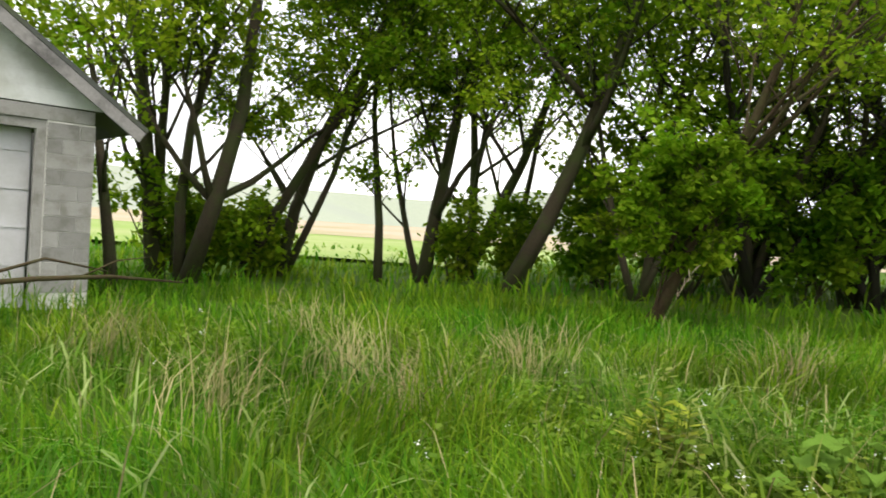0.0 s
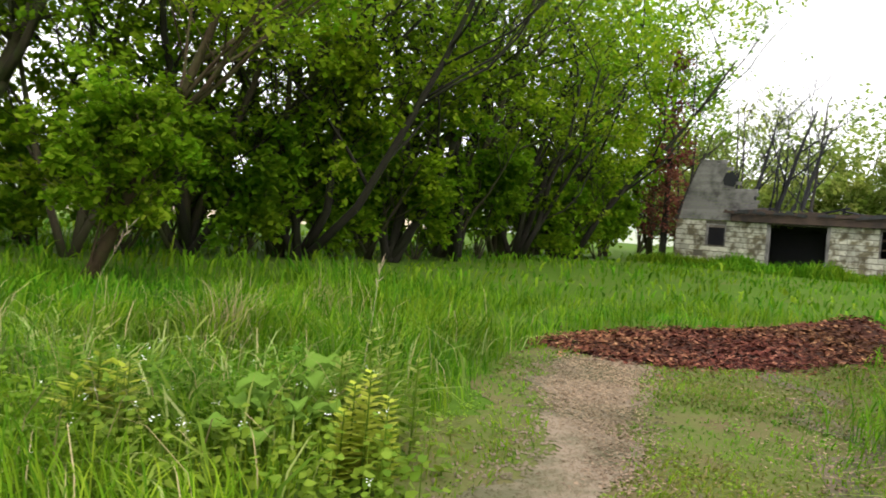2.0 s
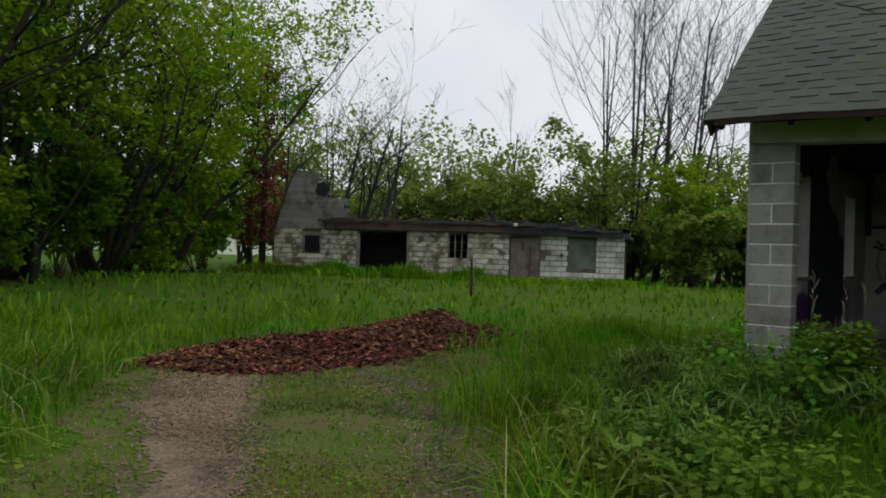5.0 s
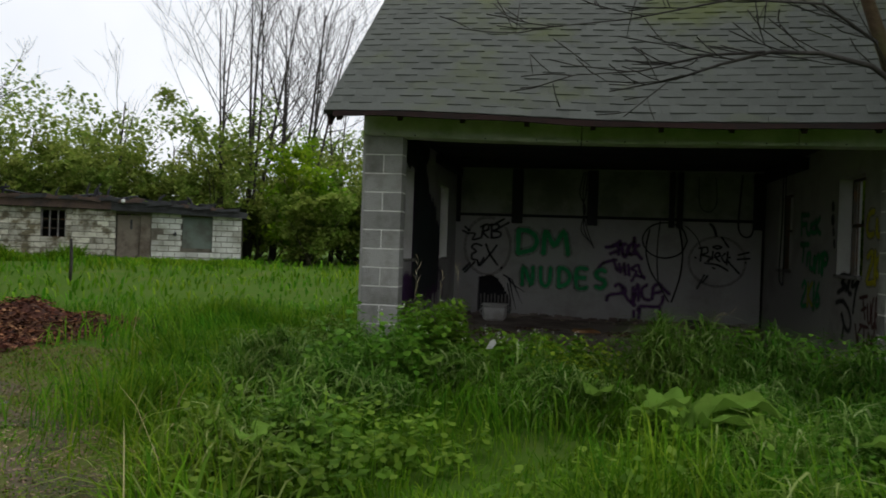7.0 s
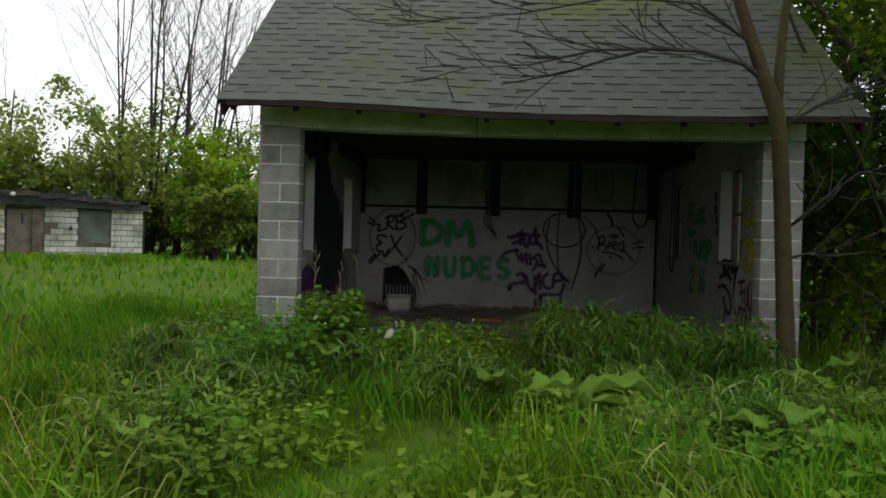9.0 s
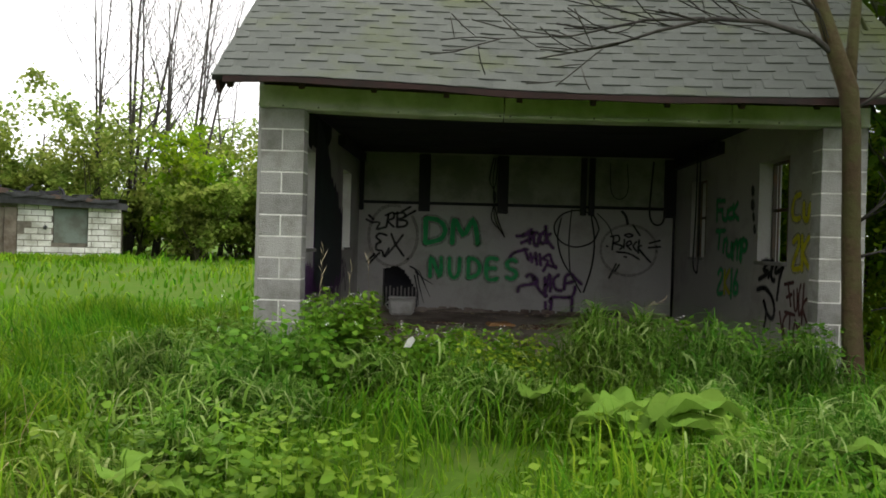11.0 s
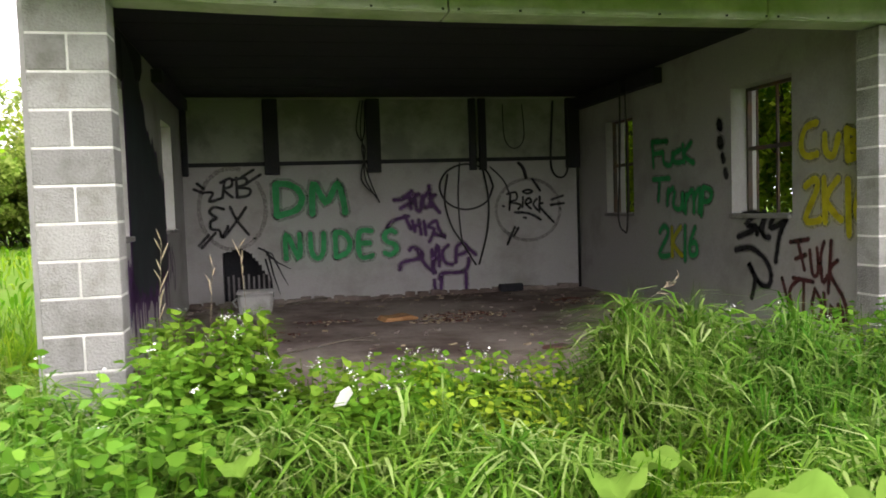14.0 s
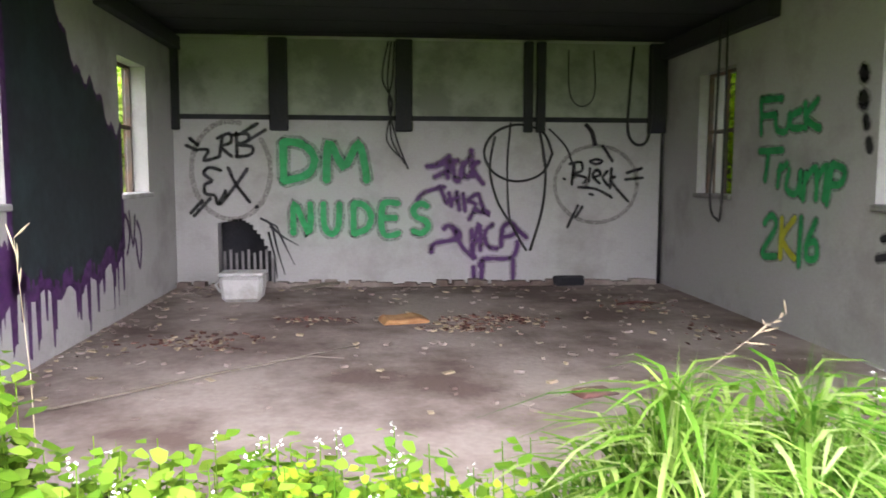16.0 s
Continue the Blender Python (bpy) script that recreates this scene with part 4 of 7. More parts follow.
graffiti("east", [[(-1.7, 0.97), (-1.51, 0.99), (-1.65, 0.89), (-1.48, 0.87), (-1.77, 0.78)], [(-1.55, 0.97), (-1.38, 0.97), (-1.5, 0.81)], [(-1.38, 1), (-1.42, 0.82), (-1.32, 0.79)], [(-1.26, 0.97), (-1.32, 0.87), (-1.19, 0.9), (-1.11, 0.94), (-1.19, 0.82), (-1.25, 0.59)], [(-1.81, 0.66), (-1.58, 0.69), (-1.37, 0.59), (-1.31, 0.46), (-1.37, 0.38), (-1.49, 0.42), (-1.62, 0.56), (-1.53, 0.44), (-1.58, 0.26)]], 0.045, M_BLACK, M_BLACK_F, "unreadable grey-black tag below the window", 1.6)
for z, y, r in ((1.78, 2.03, 0.05), (1.62, 2.02, 0.055), (1.48, 1.98, 0.035), (1.34, 1.94, 0.035)):
    graffiti("east", [[(-y - 0.012, z + 0.03), (-y, z), (-y + 0.012, z - 0.03)]], r * 1.7, M_BLACK, M_BLACK_F, "round black soot dab beside the window", 1.5)
graffiti("west", [[(3.72, 0.62), (3.8, 0.82), (3.9, 0.66), (3.82, 0.5)], [(3.9, 0.84), (3.98, 0.55), (4.05, 0.8)], [(4.1, 0.75), (4.2, 0.6), (4.14, 0.35), (4.05, 0.6)]], 0.03, M_PURPLE, M_BLACK_F, "unreadable blue-black tag beside the black paint", 1.5)


def west_wall_patches():
    """The big black painted area on the west wall, with purple runs below it, and a black band under the ceiling."""
    rng = random.Random(8)
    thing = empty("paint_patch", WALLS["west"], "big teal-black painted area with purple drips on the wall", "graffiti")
    for name, mat_, lift, grow, lab in (("purple_paint", M_PURPLE, 0.002, 0.13, "runny purple paint"), ("black_paint", M_TEALBLACK, 0.0035, 0.0, "thick teal-black paint")):
        s = Shape()
        n = 150
        drip, left = 0.0, 0
        for i in range(n + 1):
            u = 1.93 - grow * 0.5 + (1.82 + grow) * i / n
            low = 0.62 - 0.12 * math.sin((u - 1.9) / 1.8 * math.pi) + 0.04 * math.sin(u * 17) - grow
            left -= 1
            if left < 0:
                drip, left = ((0.06 + 0.34 * rng.random()) if rng.random() < 0.45 else 0.02 * rng.random()), rng.randint(1, 3)
            low -= drip * (1.0 if grow else 0.25)
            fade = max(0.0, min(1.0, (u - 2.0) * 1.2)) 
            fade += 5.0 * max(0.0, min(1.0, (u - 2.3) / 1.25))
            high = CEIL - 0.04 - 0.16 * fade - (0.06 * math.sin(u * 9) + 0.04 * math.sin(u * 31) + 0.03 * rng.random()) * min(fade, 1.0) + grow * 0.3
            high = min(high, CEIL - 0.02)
            s.v += [(u, -lift, low), (u, -lift, high)]
        s.f = [(2 * i, 2 * i + 2, 2 * i + 3, 2 * i + 1) for i in range(n)]
        obj(name, s, mat_, thing, lab)
    s = Shape()
    for i in range(70):
        u0 = 1.2 + i * 0.0125
        run = 0.3 * (rng.random() < 0.35) * rng.random()
        s.v += [(u0, -0.002, max(0.05, 0.36 - run - 0.12 * math.sin(i * 0.07))), (u0, -0.002, 0.68 + 0.12 * math.sin(i * 0.05) + 0.03 * math.sin(i * 0.9) + 0.02 * rng.random())]
    s.f = [(2 * i, 2 * i + 2, 2 * i + 3, 2 * i + 1) for i in range(69)]
    obj("purple_smear", s, M_PURPLE, thing, "thin purple smear")
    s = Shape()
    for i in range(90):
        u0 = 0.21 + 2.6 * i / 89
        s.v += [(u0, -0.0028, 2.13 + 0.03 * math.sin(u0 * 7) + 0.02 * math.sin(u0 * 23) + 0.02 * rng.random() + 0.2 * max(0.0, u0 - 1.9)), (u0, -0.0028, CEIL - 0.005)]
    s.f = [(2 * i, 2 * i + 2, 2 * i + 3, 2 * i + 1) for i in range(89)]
    obj("black_band", s, M_BLACKBAND, thing, "ragged black band under the ceiling")


west_wall_patches()

# ---- litter in the garage ----
tub = empty("plastic_tub", (0.93, 4.5, 0.0), "dull white plastic tub on the garage floor", "tub")
tb = Shape().prism([(-0.17, 0.0), (0.17, 0.0), (0.2, 0.2), (0.18, 0.24), (-0.18, 0.24), (-0.2, 0.2)], -0.13, 0.13)
obj("tub_body", tb, M_TUB, tub, bevel=0.035)
obj("tub_lid", Shape().box(-0.2, 0.2, -0.15, 0.15, 0.24, 0.265), M_TUB, tub, bevel=0.008)
obj("grip", Shape().tube([(-0.2, -0.02, 0.19), (-0.245, -0.02, 0.15), (-0.2, -0.02, 0.08)], [0.012] * 3, 6), M_TUB, tub)
cd = Shape()
cd.prism([(-0.19, 0.0), (0.17, 0.0), (0.19, 0.02), (0.1, 0.05), (-0.05, 0.035), (-0.15, 0.045)], -0.13, 0.12)
obj("cardboard_piece", cd, M_CARD, label="crumpled orange-brown cardboard on the concrete floor", category="cardboard", at=pose(2.35, 3.4, 0.002, 0, 0, 12), bevel=0.01)
brk = Shape().box(-0.16, 0.16, -0.05, 0.05, 0, 0.1)
obj("broken_block", brk, M_CHAR, label="dark broken block lying against the back wall", category="block", at=pose(4.13, 5.27, 0.0, 0, 0, 4), bevel=0.015)
rc = Shape().prism([(-0.12, 0), (0.12, 0), (0.1, 0.02), (-0.1, 0.025)], -0.07, 0.07)
obj("red_rag", rc, M_RED, label="faded red rag lying on the concrete floor", category="rag", at=pose(3.3, 1.35, 0.002, 0, 0, 20), bevel=0.008)
stick = Shape()
pts = [(0.55, 1.2, 0.02), (0.9, 1.48, 0.03), (1.2, 1.8, 0.025), (1.5, 2.0, 0.03), (1.75, 2.3, 0.02), (2.0, 2.5, 0.012)]
stick.tube(pts, [0.006, 0.008, 0.007, 0.006, 0.005, 0.003], 6)
stick.tube([(1.5, 2.05, 0.03), (1.75, 2.1, 0.05), (1.95, 2.12, 0.03)], [0.005, 0.004, 0.003], 5)
obj("fallen_stick", stick, M_BROWNDOOR, label="long pale barkless stick on the garage floor", category="stick", smooth=True)


def litter():
    rng = random.Random(12)
    s, p = Shape(), Shape()
    for i in range(520):
        x = rng.uniform(0.2, 5.05)
        y = rng.uniform(1.0, 5.3)
        if rng.random() < 0.35:
            y = 5.34 - rng.random() ** 2 * 0.5
        elif rng.random() < 0.3:
            x = XL + rng.random() ** 2 * 0.4 + 0.03
        a, w, h = rng.uniform(0, 180), rng.uniform(0.006, 0.035), rng.uniform(0.003, 0.016)
        (s if rng.random() < 0.85 else p).box(-w, w, -w * 0.5, w * 0.6, 0.0005, h, pose(x, y, 0.001, rng.uniform(-8, 8), rng.uniform(-8, 8), a))
    for i in range(60):
        x = XL + 0.08 + 4.9 * i / 60
        h = rng.uniform(0.01, 0.07)
        s.box(-0.06, 0.06, -0.05, 0.03, 0, h, pose(x, 5.33, 0, 0, 0, rng.uniform(-15, 15)))
    obj("floor_debris", s, M_FLOOR, kind="stuff", label="crumbs of dirt and rubble on the garage floor", category="debris")
    obj("paper_scraps", p, M_DRYSTALK, kind="stuff", label="small pale scraps and leaves scattered on the floor", category="litter")


litter()


def leaf_drifts():
    rng = random.Random(27)
    drifts = [(3.05, 3.42, 0.42, 0.2, 150), (2.8, 3.1, 0.22, 0.12, 60), (0.95, 2.75, 0.38, 0.22, 120), (1.6, 3.5, 0.3, 0.15, 45), (4.5, 4.0, 0.35, 0.3, 50), (4.6, 2.9, 0.25, 0.5, 45)]
    pale, dark, red = Shape(), Shape(), Shape()
    for cx, cy, sx, sy, n in drifts:
        for i in range(n):
            x, y = cx + rng.gauss(0, sx * 0.6), cy + rng.gauss(0, sy * 0.6)
            if not (XL + 0.05 < x < 5.0 and 1.2 < y < 5.2):
                continue
            w = rng.uniform(0.008, 0.026)
            k = rng.random()
            (pale if k < 0.3 else red if k < 0.5 else dark).box(-w, w, -w * 0.5, w * 0.6, 0.0005, rng.uniform(0.003, 0.012), pose(x, y, 0.001, rng.uniform(-14, 14), rng.uniform(-14, 14), rng.uniform(0, 180)))
    obj("leaf_scraps", pale, M_DRYSTALK, kind="stuff", label="pale dry leaf scraps drifted on the garage floor", category="litter")
    obj("dirt_crumbs", dark, M_MULCH, kind="stuff", label="dark crumbs of dirt drifted on the garage floor", category="debris")
    obj("brick_crumbs", red, M_CHIP_RED, kind="stuff", label="reddish brown crumbs scattered on the garage floor", category="debris")


leaf_drifts()
slat = Shape().prism([(-0.26, 0.0), (0.24, 0.0), (0.27, 0.012), (0.2, 0.022), (-0.22, 0.018)], -0.04, 0.045)
obj("broken_board", slat, M_BROWNDOOR, label="short grey broken board leaning at the back wall", category="board", at=pose(1.5, 5.2, 0.012, 14, -6, 5), bevel=0.004)
twig = Shape().tube([(-0.2, 0, 0.01), (0.0, 0.02, 0.022), (0.22, -0.015, 0.01)], [0.012, 0.014, 0.007], 6)
obj("broken_stick", twig, M_MULCH, label="short dark brown stick on the garage floor", category="stick", at=pose(4.45, 4.05, 0.003, 0, 0, 8), smooth=True)

# ---- mulch heap ----


def mulch():
    rng = np.random.default_rng(5)
    P = np.array(MULCH_POLY)
    heap = Shape()
    xs, ys = np.arange(-10, -3.2, 0.16), np.arange(-3.8, 5.3, 0.16)
    X, Y = np.meshgrid(xs, ys)
    ins = inside(X, Y, MULCH_POLY)
    # distance to the outline makes the heap's height
    dist = np.full(X.shape, 9.0)
    for i in range(len(P)):
        a, b = P[i], P[(i + 1) % len(P)]
        ab = b - a
        t = np.clip(((X - a[0]) * ab[0] + (Y - a[1]) * ab[1]) / (ab @ ab), 0, 1)
        dist = np.minimum(dist, np.hypot(X - a[0] - t * ab[0], Y - a[1] - t * ab[1]))
    crest = np.interp(Y, [-3.2, -1.5, 0.3, 1.6, 2.7, 3.4, 4.3], [0.04, 0.09, 0.13, 0.15, 0.28, 0.31, 0.10])
    lumps = 0.62 + 0.5 * np.sin(X * 2.3 + Y * 1.1) ** 2 + 0.42 * np.sin(X * 5.1 - Y * 3.7) * np.sin(Y * 4.3 + X)
    H = np.where(ins, crest * smoothstep(0, 1.15, dist) * lumps, -0.05) + 0.022 * np.sin(X * 9) * np.cos(Y * 8) * ins
    Z = ground_z(X, Y) + H
    w = len(xs)
    heap.v = np.stack([X.ravel(), Y.ravel(), Z.ravel()], 1).tolist()
    near = ins | np.roll(ins, 1, 0) | np.roll(ins, 1, 1)
    heap.f = [(j * w + i, j * w + i + 1, (j + 1) * w + i + 1, (j + 1) * w + i) for j in range(len(ys) - 1) for i in range(w - 1) if near[j, i]]
    obj("mulch_heap", heap, M_MULCH, kind="stuff", label="low heap of wet reddish-brown wood mulch", category="mulch", smooth=True)
    n = 34000
    jj, ii = rng.integers(0, len(ys) - 1, n * 3), rng.integers(0, len(xs) - 1, n * 3)
    ok = near[jj, ii]
    jj, ii = jj[ok][:n], ii[ok][:n]
    m = len(jj)
    c = np.stack([X[jj, ii] + rng.uniform(-0.1, 0.1, m), Y[jj, ii] + rng.uniform(-0.1, 0.1, m), Z[jj, ii] + rng.uniform(0.0, 0.06, m)], 1)
    a = rng.uniform(0, 2 * np.pi, m)
    tl = rng.uniform(-0.5, 0.5, m)
    L = (0.009 + 0.034 * rng.random(m) ** 2.2)[:, None]
    d = np.stack([np.cos(a), np.sin(a), tl], 1) * L
    e = np.stack([-np.sin(a), np.cos(a), rng.uniform(-0.5, 0.5, m)], 1) * L * 0.55
    V = np.stack([c - d - e, c + d - e * 0.6, c + d * 0.8 + e, c - d * 0.9 + e], 1)
    obj("mulch_chips", quads_mesh("mulch_chips", V, 4, M_CHIP), None, kind="stuff", label="loose reddish bark chips on the mulch heap", category="mulch")


M_CHIP = leafy("bark_chip", [(0.022, 0.009, 0.007), (0.055, 0.019, 0.013), (0.105, 0.036, 0.022), (0.16, 0.06, 0.034), (0.30, 0.15, 0.085)], 0.0, 0.8)
mulch()


def gravel():
    rng = np.random.default_rng(9)
    n = 6500
    x, y = rng.uniform(-5.2, -0.5, n * 4), rng.uniform(-6.2, -1.9, n * 4)
    ok = inside(x + rng.normal(0, 0.22, n * 4), y + rng.normal(0, 0.22, n * 4), PATH_POLY)
    x, y = x[ok][:n], y[ok][:n]
    m = len(x)
    z = ground_z(x, y) + 0.012
    r = rng.uniform(0.006, 0.02, m)
    a = rng.uniform(0, 6.28, m)
    top = np.stack([x, y, z + r * 0.8], 1)
    V = []
    for k3 in range(4):
        p0 = np.stack([x + r * np.cos(a + k3 * 1.57), y + r * np.sin(a + k3 * 1.57), z - 0.002], 1)
        p1 = np.stack([x + r * np.cos(a + k3 * 1.57 + 1.57), y + r * np.sin(a + k3 * 1.57 + 1.57), z - 0.002], 1)
        V.append(np.stack([p0, p1, top], 1))
    obj("gravel", quads_mesh("gravel", np.concatenate(V), 3, M_DIRT), None, kind="stuff", label="small pale stones scattered on the dirt path", category="gravel")


gravel()


def chip_scatter(name, poly, spill, n, size, material, seed, label, category):
    """Flat chips strewn over a patch of ground, thinning out past its edge."""
    rng = np.random.default_rng(seed)
    P = np.array(poly)
    x, y = rng.uniform(P[:, 0].min() - 0.6, P[:, 0].max() + 0.6, n * 8), rng.uniform(P[:, 1].min() - 0.6, P[:, 1].max() + 0.6, n * 8)
    ok = inside(x + rng.normal(0, spill, n * 8), y + rng.normal(0, spill, n * 8), poly)
    x, y = x[ok][:n], y[ok][:n]
    m = len(x)
    c = np.stack([x, y, ground_z(x, y) + rng.uniform(0.014, 0.03, m)], 1)
    a = rng.uniform(0, 6.28, m)
    L = (size * rng.uniform(0.4, 1.4, m))[:, None]
    d = np.stack([np.cos(a), np.sin(a), rng.normal(0, 0.2, m)], 1) * L
    e = np.stack([-np.sin(a), np.cos(a), rng.normal(0, 0.3, m)], 1) * L * 0.5
    obj(name, quads_mesh(name, np.stack([c - d - e, c + d - e * 0.6, c + d * 0.8 + e, c - d * 0.9 + e], 1), 4, material), None, kind="stuff", label=label, category=category)


CHIP_POLY = [(-4.75, -3.25), (-3.7, -4.15), (-2.75, -4.55), (-1.9, -4.75), (-1.1, -5.3), (-1.0, -5.1), (-1.75, -4.5), (-2.7, -3.8), (-4.1, -2.65), (-4.7, -2.6)]
chip_scatter("wood_chips", CHIP_POLY, 0.10, 13000, 0.009, M_TANCHIP, 14, "pale wood chips strewn over the dirt path", "chips")
chip_scatter("loose_mulch", MULCH_POLY, 0.45, 9000, 0.02, M_CHIP, 15, "reddish bark chips spilled round the heap", "mulch")
TRACK_POLY = [(-4.3, -1.0), (-3.3, -1.2), (-2.6, -1.7), (-2.1, -2.2), (-1.3, -2.7), (-0.5, -3.6), (0.1, -4.6), (-0.4, -4.6), (-1.0, -3.8), (-1.7, -3.0), (-2.4, -2.5), (-3.0, -1.9), (-4.0, -1.35)]
patch("lawn", SHORT_POLY, 0.005, M_LAWN, "worn olive turf of short trodden grass", "lawn", cell=0.12, wobble=0.14)
patch("path", TRACK_POLY, 0.010, M_MUD, "damp brown wheel track worn into the short grass", "path", cell=0.05, wobble=0.16)
chip_scatter("leaf_litter", TRACK_POLY, 0.3, 4500, 0.011, M_TANCHIP, 16, "dead leaves and chips littering the track", "litter")
patch("puddle", [(-2.85, -1.95), (-2.6, -2.16), (-2.25, -2.16), (-2.3, -1.98), (-2.6, -1.85)], 0.016, M_PUDDLE, "small grey rain puddle in the wheel track", "puddle", cell=0.03, wobble=0.05)

# ---- the ruined block building ----
RB = float(ground_z(-16, 16)) - 0.25
RM = Matrix.Translation((RUIN[0], RUIN[1], 0)) @ Matrix.Rotation(math.atan2(RUIN_DIR[1], RUIN_DIR[0]), 4, "Z")
ruin = empty("ruined_building", RM, "roofless whitewashed block building with a charred collapsed roof", "building")
RTOP = 2.02
HOLES = ((1.28, 2.1, 1.05, 1.9), (3.73, 5.88, -1, 1.96), (7.53, 8.32, 0.98, 1.93), (9.98, 11.17, -1, 1.9), (12.24, 13.29, 0.72, 1.9))


def ruin_walls():
    edges = [0.0]
    for a, b, _, _ in HOLES:
        edges += [a, b]
    edges.append(14.33)
    core = Shape()
    for i in range(0, len(edges), 2):
        core.box(edges[i] + 0.01, edges[i + 1] - 0.01, 0.012, 0.2, RB, RTOP)
    for a, b, z0, z1 in HOLES:
        core.box(a - 0.01, b + 0.01, 0.012, 0.2, z1, RTOP)
        if z0 > 0:
            core.box(a - 0.01, b + 0.01, 0.012, 0.2, RB, z0)
    # Made-up black partition: gives the openings their dark, shaded look.
    obj("added_inner_wall", Shape().box(0.2, 9.88, 2.4, 2.5, RB, 1.8), M_CHAR, ruin, "added black partition that darkens the openings")
    core.box(0.01, 0.2, 0.2, 5.2, RB, RTOP).box(14.12, 14.32, 0.2, 5.2, RB, RTOP).box(0.2, 14.12, 5.0, 5.2, RB, RTOP).box(9.9, 10.0, 0.2, 5.0, RB, RTOP)
    wall = obj("wall", core, M_JOINT, ruin, "peeling whitewashed block wall")
    rng = random.Random(3)
    kinds = {}
    k4 = 0
    z = RTOP - COURSE
    while z > 0.15:
        holes = [(h0, h1) for h0, h1, hz0, hz1 in HOLES if z + 0.16 > hz0 and z + 0.04 < hz1]
        s0 = -(k4 % 2) * 0.2
        while s0 < 14.3:
            parts = [(max(s0, 0.0), min(s0 + 0.4064, 14.33))]
            for h0, h1 in holes:
                parts = [q for a, b in parts for q in ((a, min(b, h0)), (max(a, h1), b)) if q[1] - q[0] > 0.05]
            for a, b in parts:
                if rng.random() < 0.012:
                    continue
                key = (round(b - a, 2), a > 11.0)
                if key not in kinds:
                    me = Shape().box(0.012, key[0] - 0.012, -0.012, 0.03, 0.014, COURSE - 0.014).mesh("concrete_block")
                    me.materials.append(M_RUINWHITE if key[1] else M_RUIN)
                    kinds[key] = me
                obj("concrete_block", kinds[key], None, wall, at=pose(a, -0.006 * rng.random(), z))
            s0 += 0.4064
        z -= COURSE
        k4 += 1


def ruin_roof():
    rng = random.Random(6)
    # brown fascia with a torn upper edge
    s = Shape()
    poly = [(2.3, 2.03)] + [(9.95, 2.03)]
    top = [(9.95 - 7.65 * i / 24, 2.36 + 0.16 * rng.random() + 0.05 * math.sin(i)) for i in range(25)]
    s.prism(poly + top, -0.18, -0.1)
    obj("fascia", s, M_BROWNROOF, ruin, "rusty brown roof edge")
    s = Shape().prism([(9.85, 2.0), (14.5, 1.9), (14.52, 2.1), (13.6, 2.22), (12.6, 2.3), (11.6, 2.42), (10.9, 2.36), (9.85, 2.44)], -0.28, -0.2)
    obj("roof_edge", s, M_TAR, ruin, "sagging black tar roof edge")
    s = Shape()
    for i in range(26):
        for j in range(6):
            x = 9.9 + 4.6 * i / 25
            y = -0.25 + 5.3 * j / 5
            s.v.append((x, y, 2.36 - 0.18 * (x - 9.9) / 4.6 - 0.35 * math.sin(j / 5 * math.pi) + 0.08 * rng.random()))
    s.f = [(i * 6 + j, (i + 1) * 6 + j, (i + 1) * 6 + j + 1, i * 6 + j + 1) for i in range(25) for j in range(5)]
    obj("tar_roof", s, M_TAR, ruin, "sunken tar paper roof")
    # Torn roof edge; the sheet behind it is added to shade the rooms.
    s = Shape()
    for i in range(30):
        for j in range(5):
            x = 2.3 + 7.6 * i / 29
            s.v.append((x, -0.12 + 5.1 * j / 4, 2.38 - 0.5 * math.sin(j / 4 * math.pi) - 0.35 * j / 4 + 0.1 * rng.random()))
    s.f = [(i * 5 + j, (i + 1) * 5 + j, (i + 1) * 5 + j + 1, i * 5 + j + 1) for i in range(29) for j in range(4)]
    obj("collapsed_roof", s, M_TAR, ruin, "collapsed roof, carried back unseen to darken the rooms")
    for i in range(16):
        x = 2.5 + rng.random() * 11.5
        s = Shape().box(-rng.uniform(0.2, 0.9), rng.uniform(0.2, 0.9), -0.08, 0.08, -0.02, 0.03)
        obj("charred_board", s, M_CHAR, ruin, at=pose(x, 0.3 + rng.random(), 2.42 + 0.1 * rng.random() - 0.04 * max(0, x - 10), rng.uniform(-15, 15), rng.uniform(-14, 14), rng.uniform(-30, 30)))
    for x, h in ((6.2, 0.4), (7.9, 0.35), (8.9, 0.55), (9.6, 0.5)):
        obj("charred_stub", Shape().tube([(x, 0.2, 2.2), (x + 0.05, 0.2, 2.4 + h * 0.5), (x + 0.14, 0.2, 2.4 + h)], [0.05, 0.045, 0.025], 6), M_CHAR, ruin)
    # bare board gable that still stands
    z = RTOP + 0.02
    k5 = 0
    while z < 4.35:
        u = (z - RTOP) / 2.3
        a = 0.12 + 0.75 * u ** 1.3
        b = 3.7 - 0.25 * u if z < 2.6 else (3.25 if z < 3.2 else (2.55 - 0.5 * (u - 0.5)))
        b += rng.uniform(-0.25, 0.1)
        if z > 3.65:
            b -= 0.25
        me = Shape().box(a, b, -0.05, 0.0, 0, 0.135, Matrix.Rotation(radians(3), 4, "X"))
        obj("siding_board", me, M_GREYWOOD, ruin, at=pose(0, 0.02, z))
        z += 0.14
        k5 += 1
    obj("gable_post", Shape().tube([(-0.1, 0.1, 2.0), (0.25, 0.1, 3.0), (0.62, 0.1, 4.0), (0.95, 0.1, 4.7)], [0.06, 0.06, 0.05, 0.04], 6), M_DEADWOOD, ruin, "pale bare rafter")
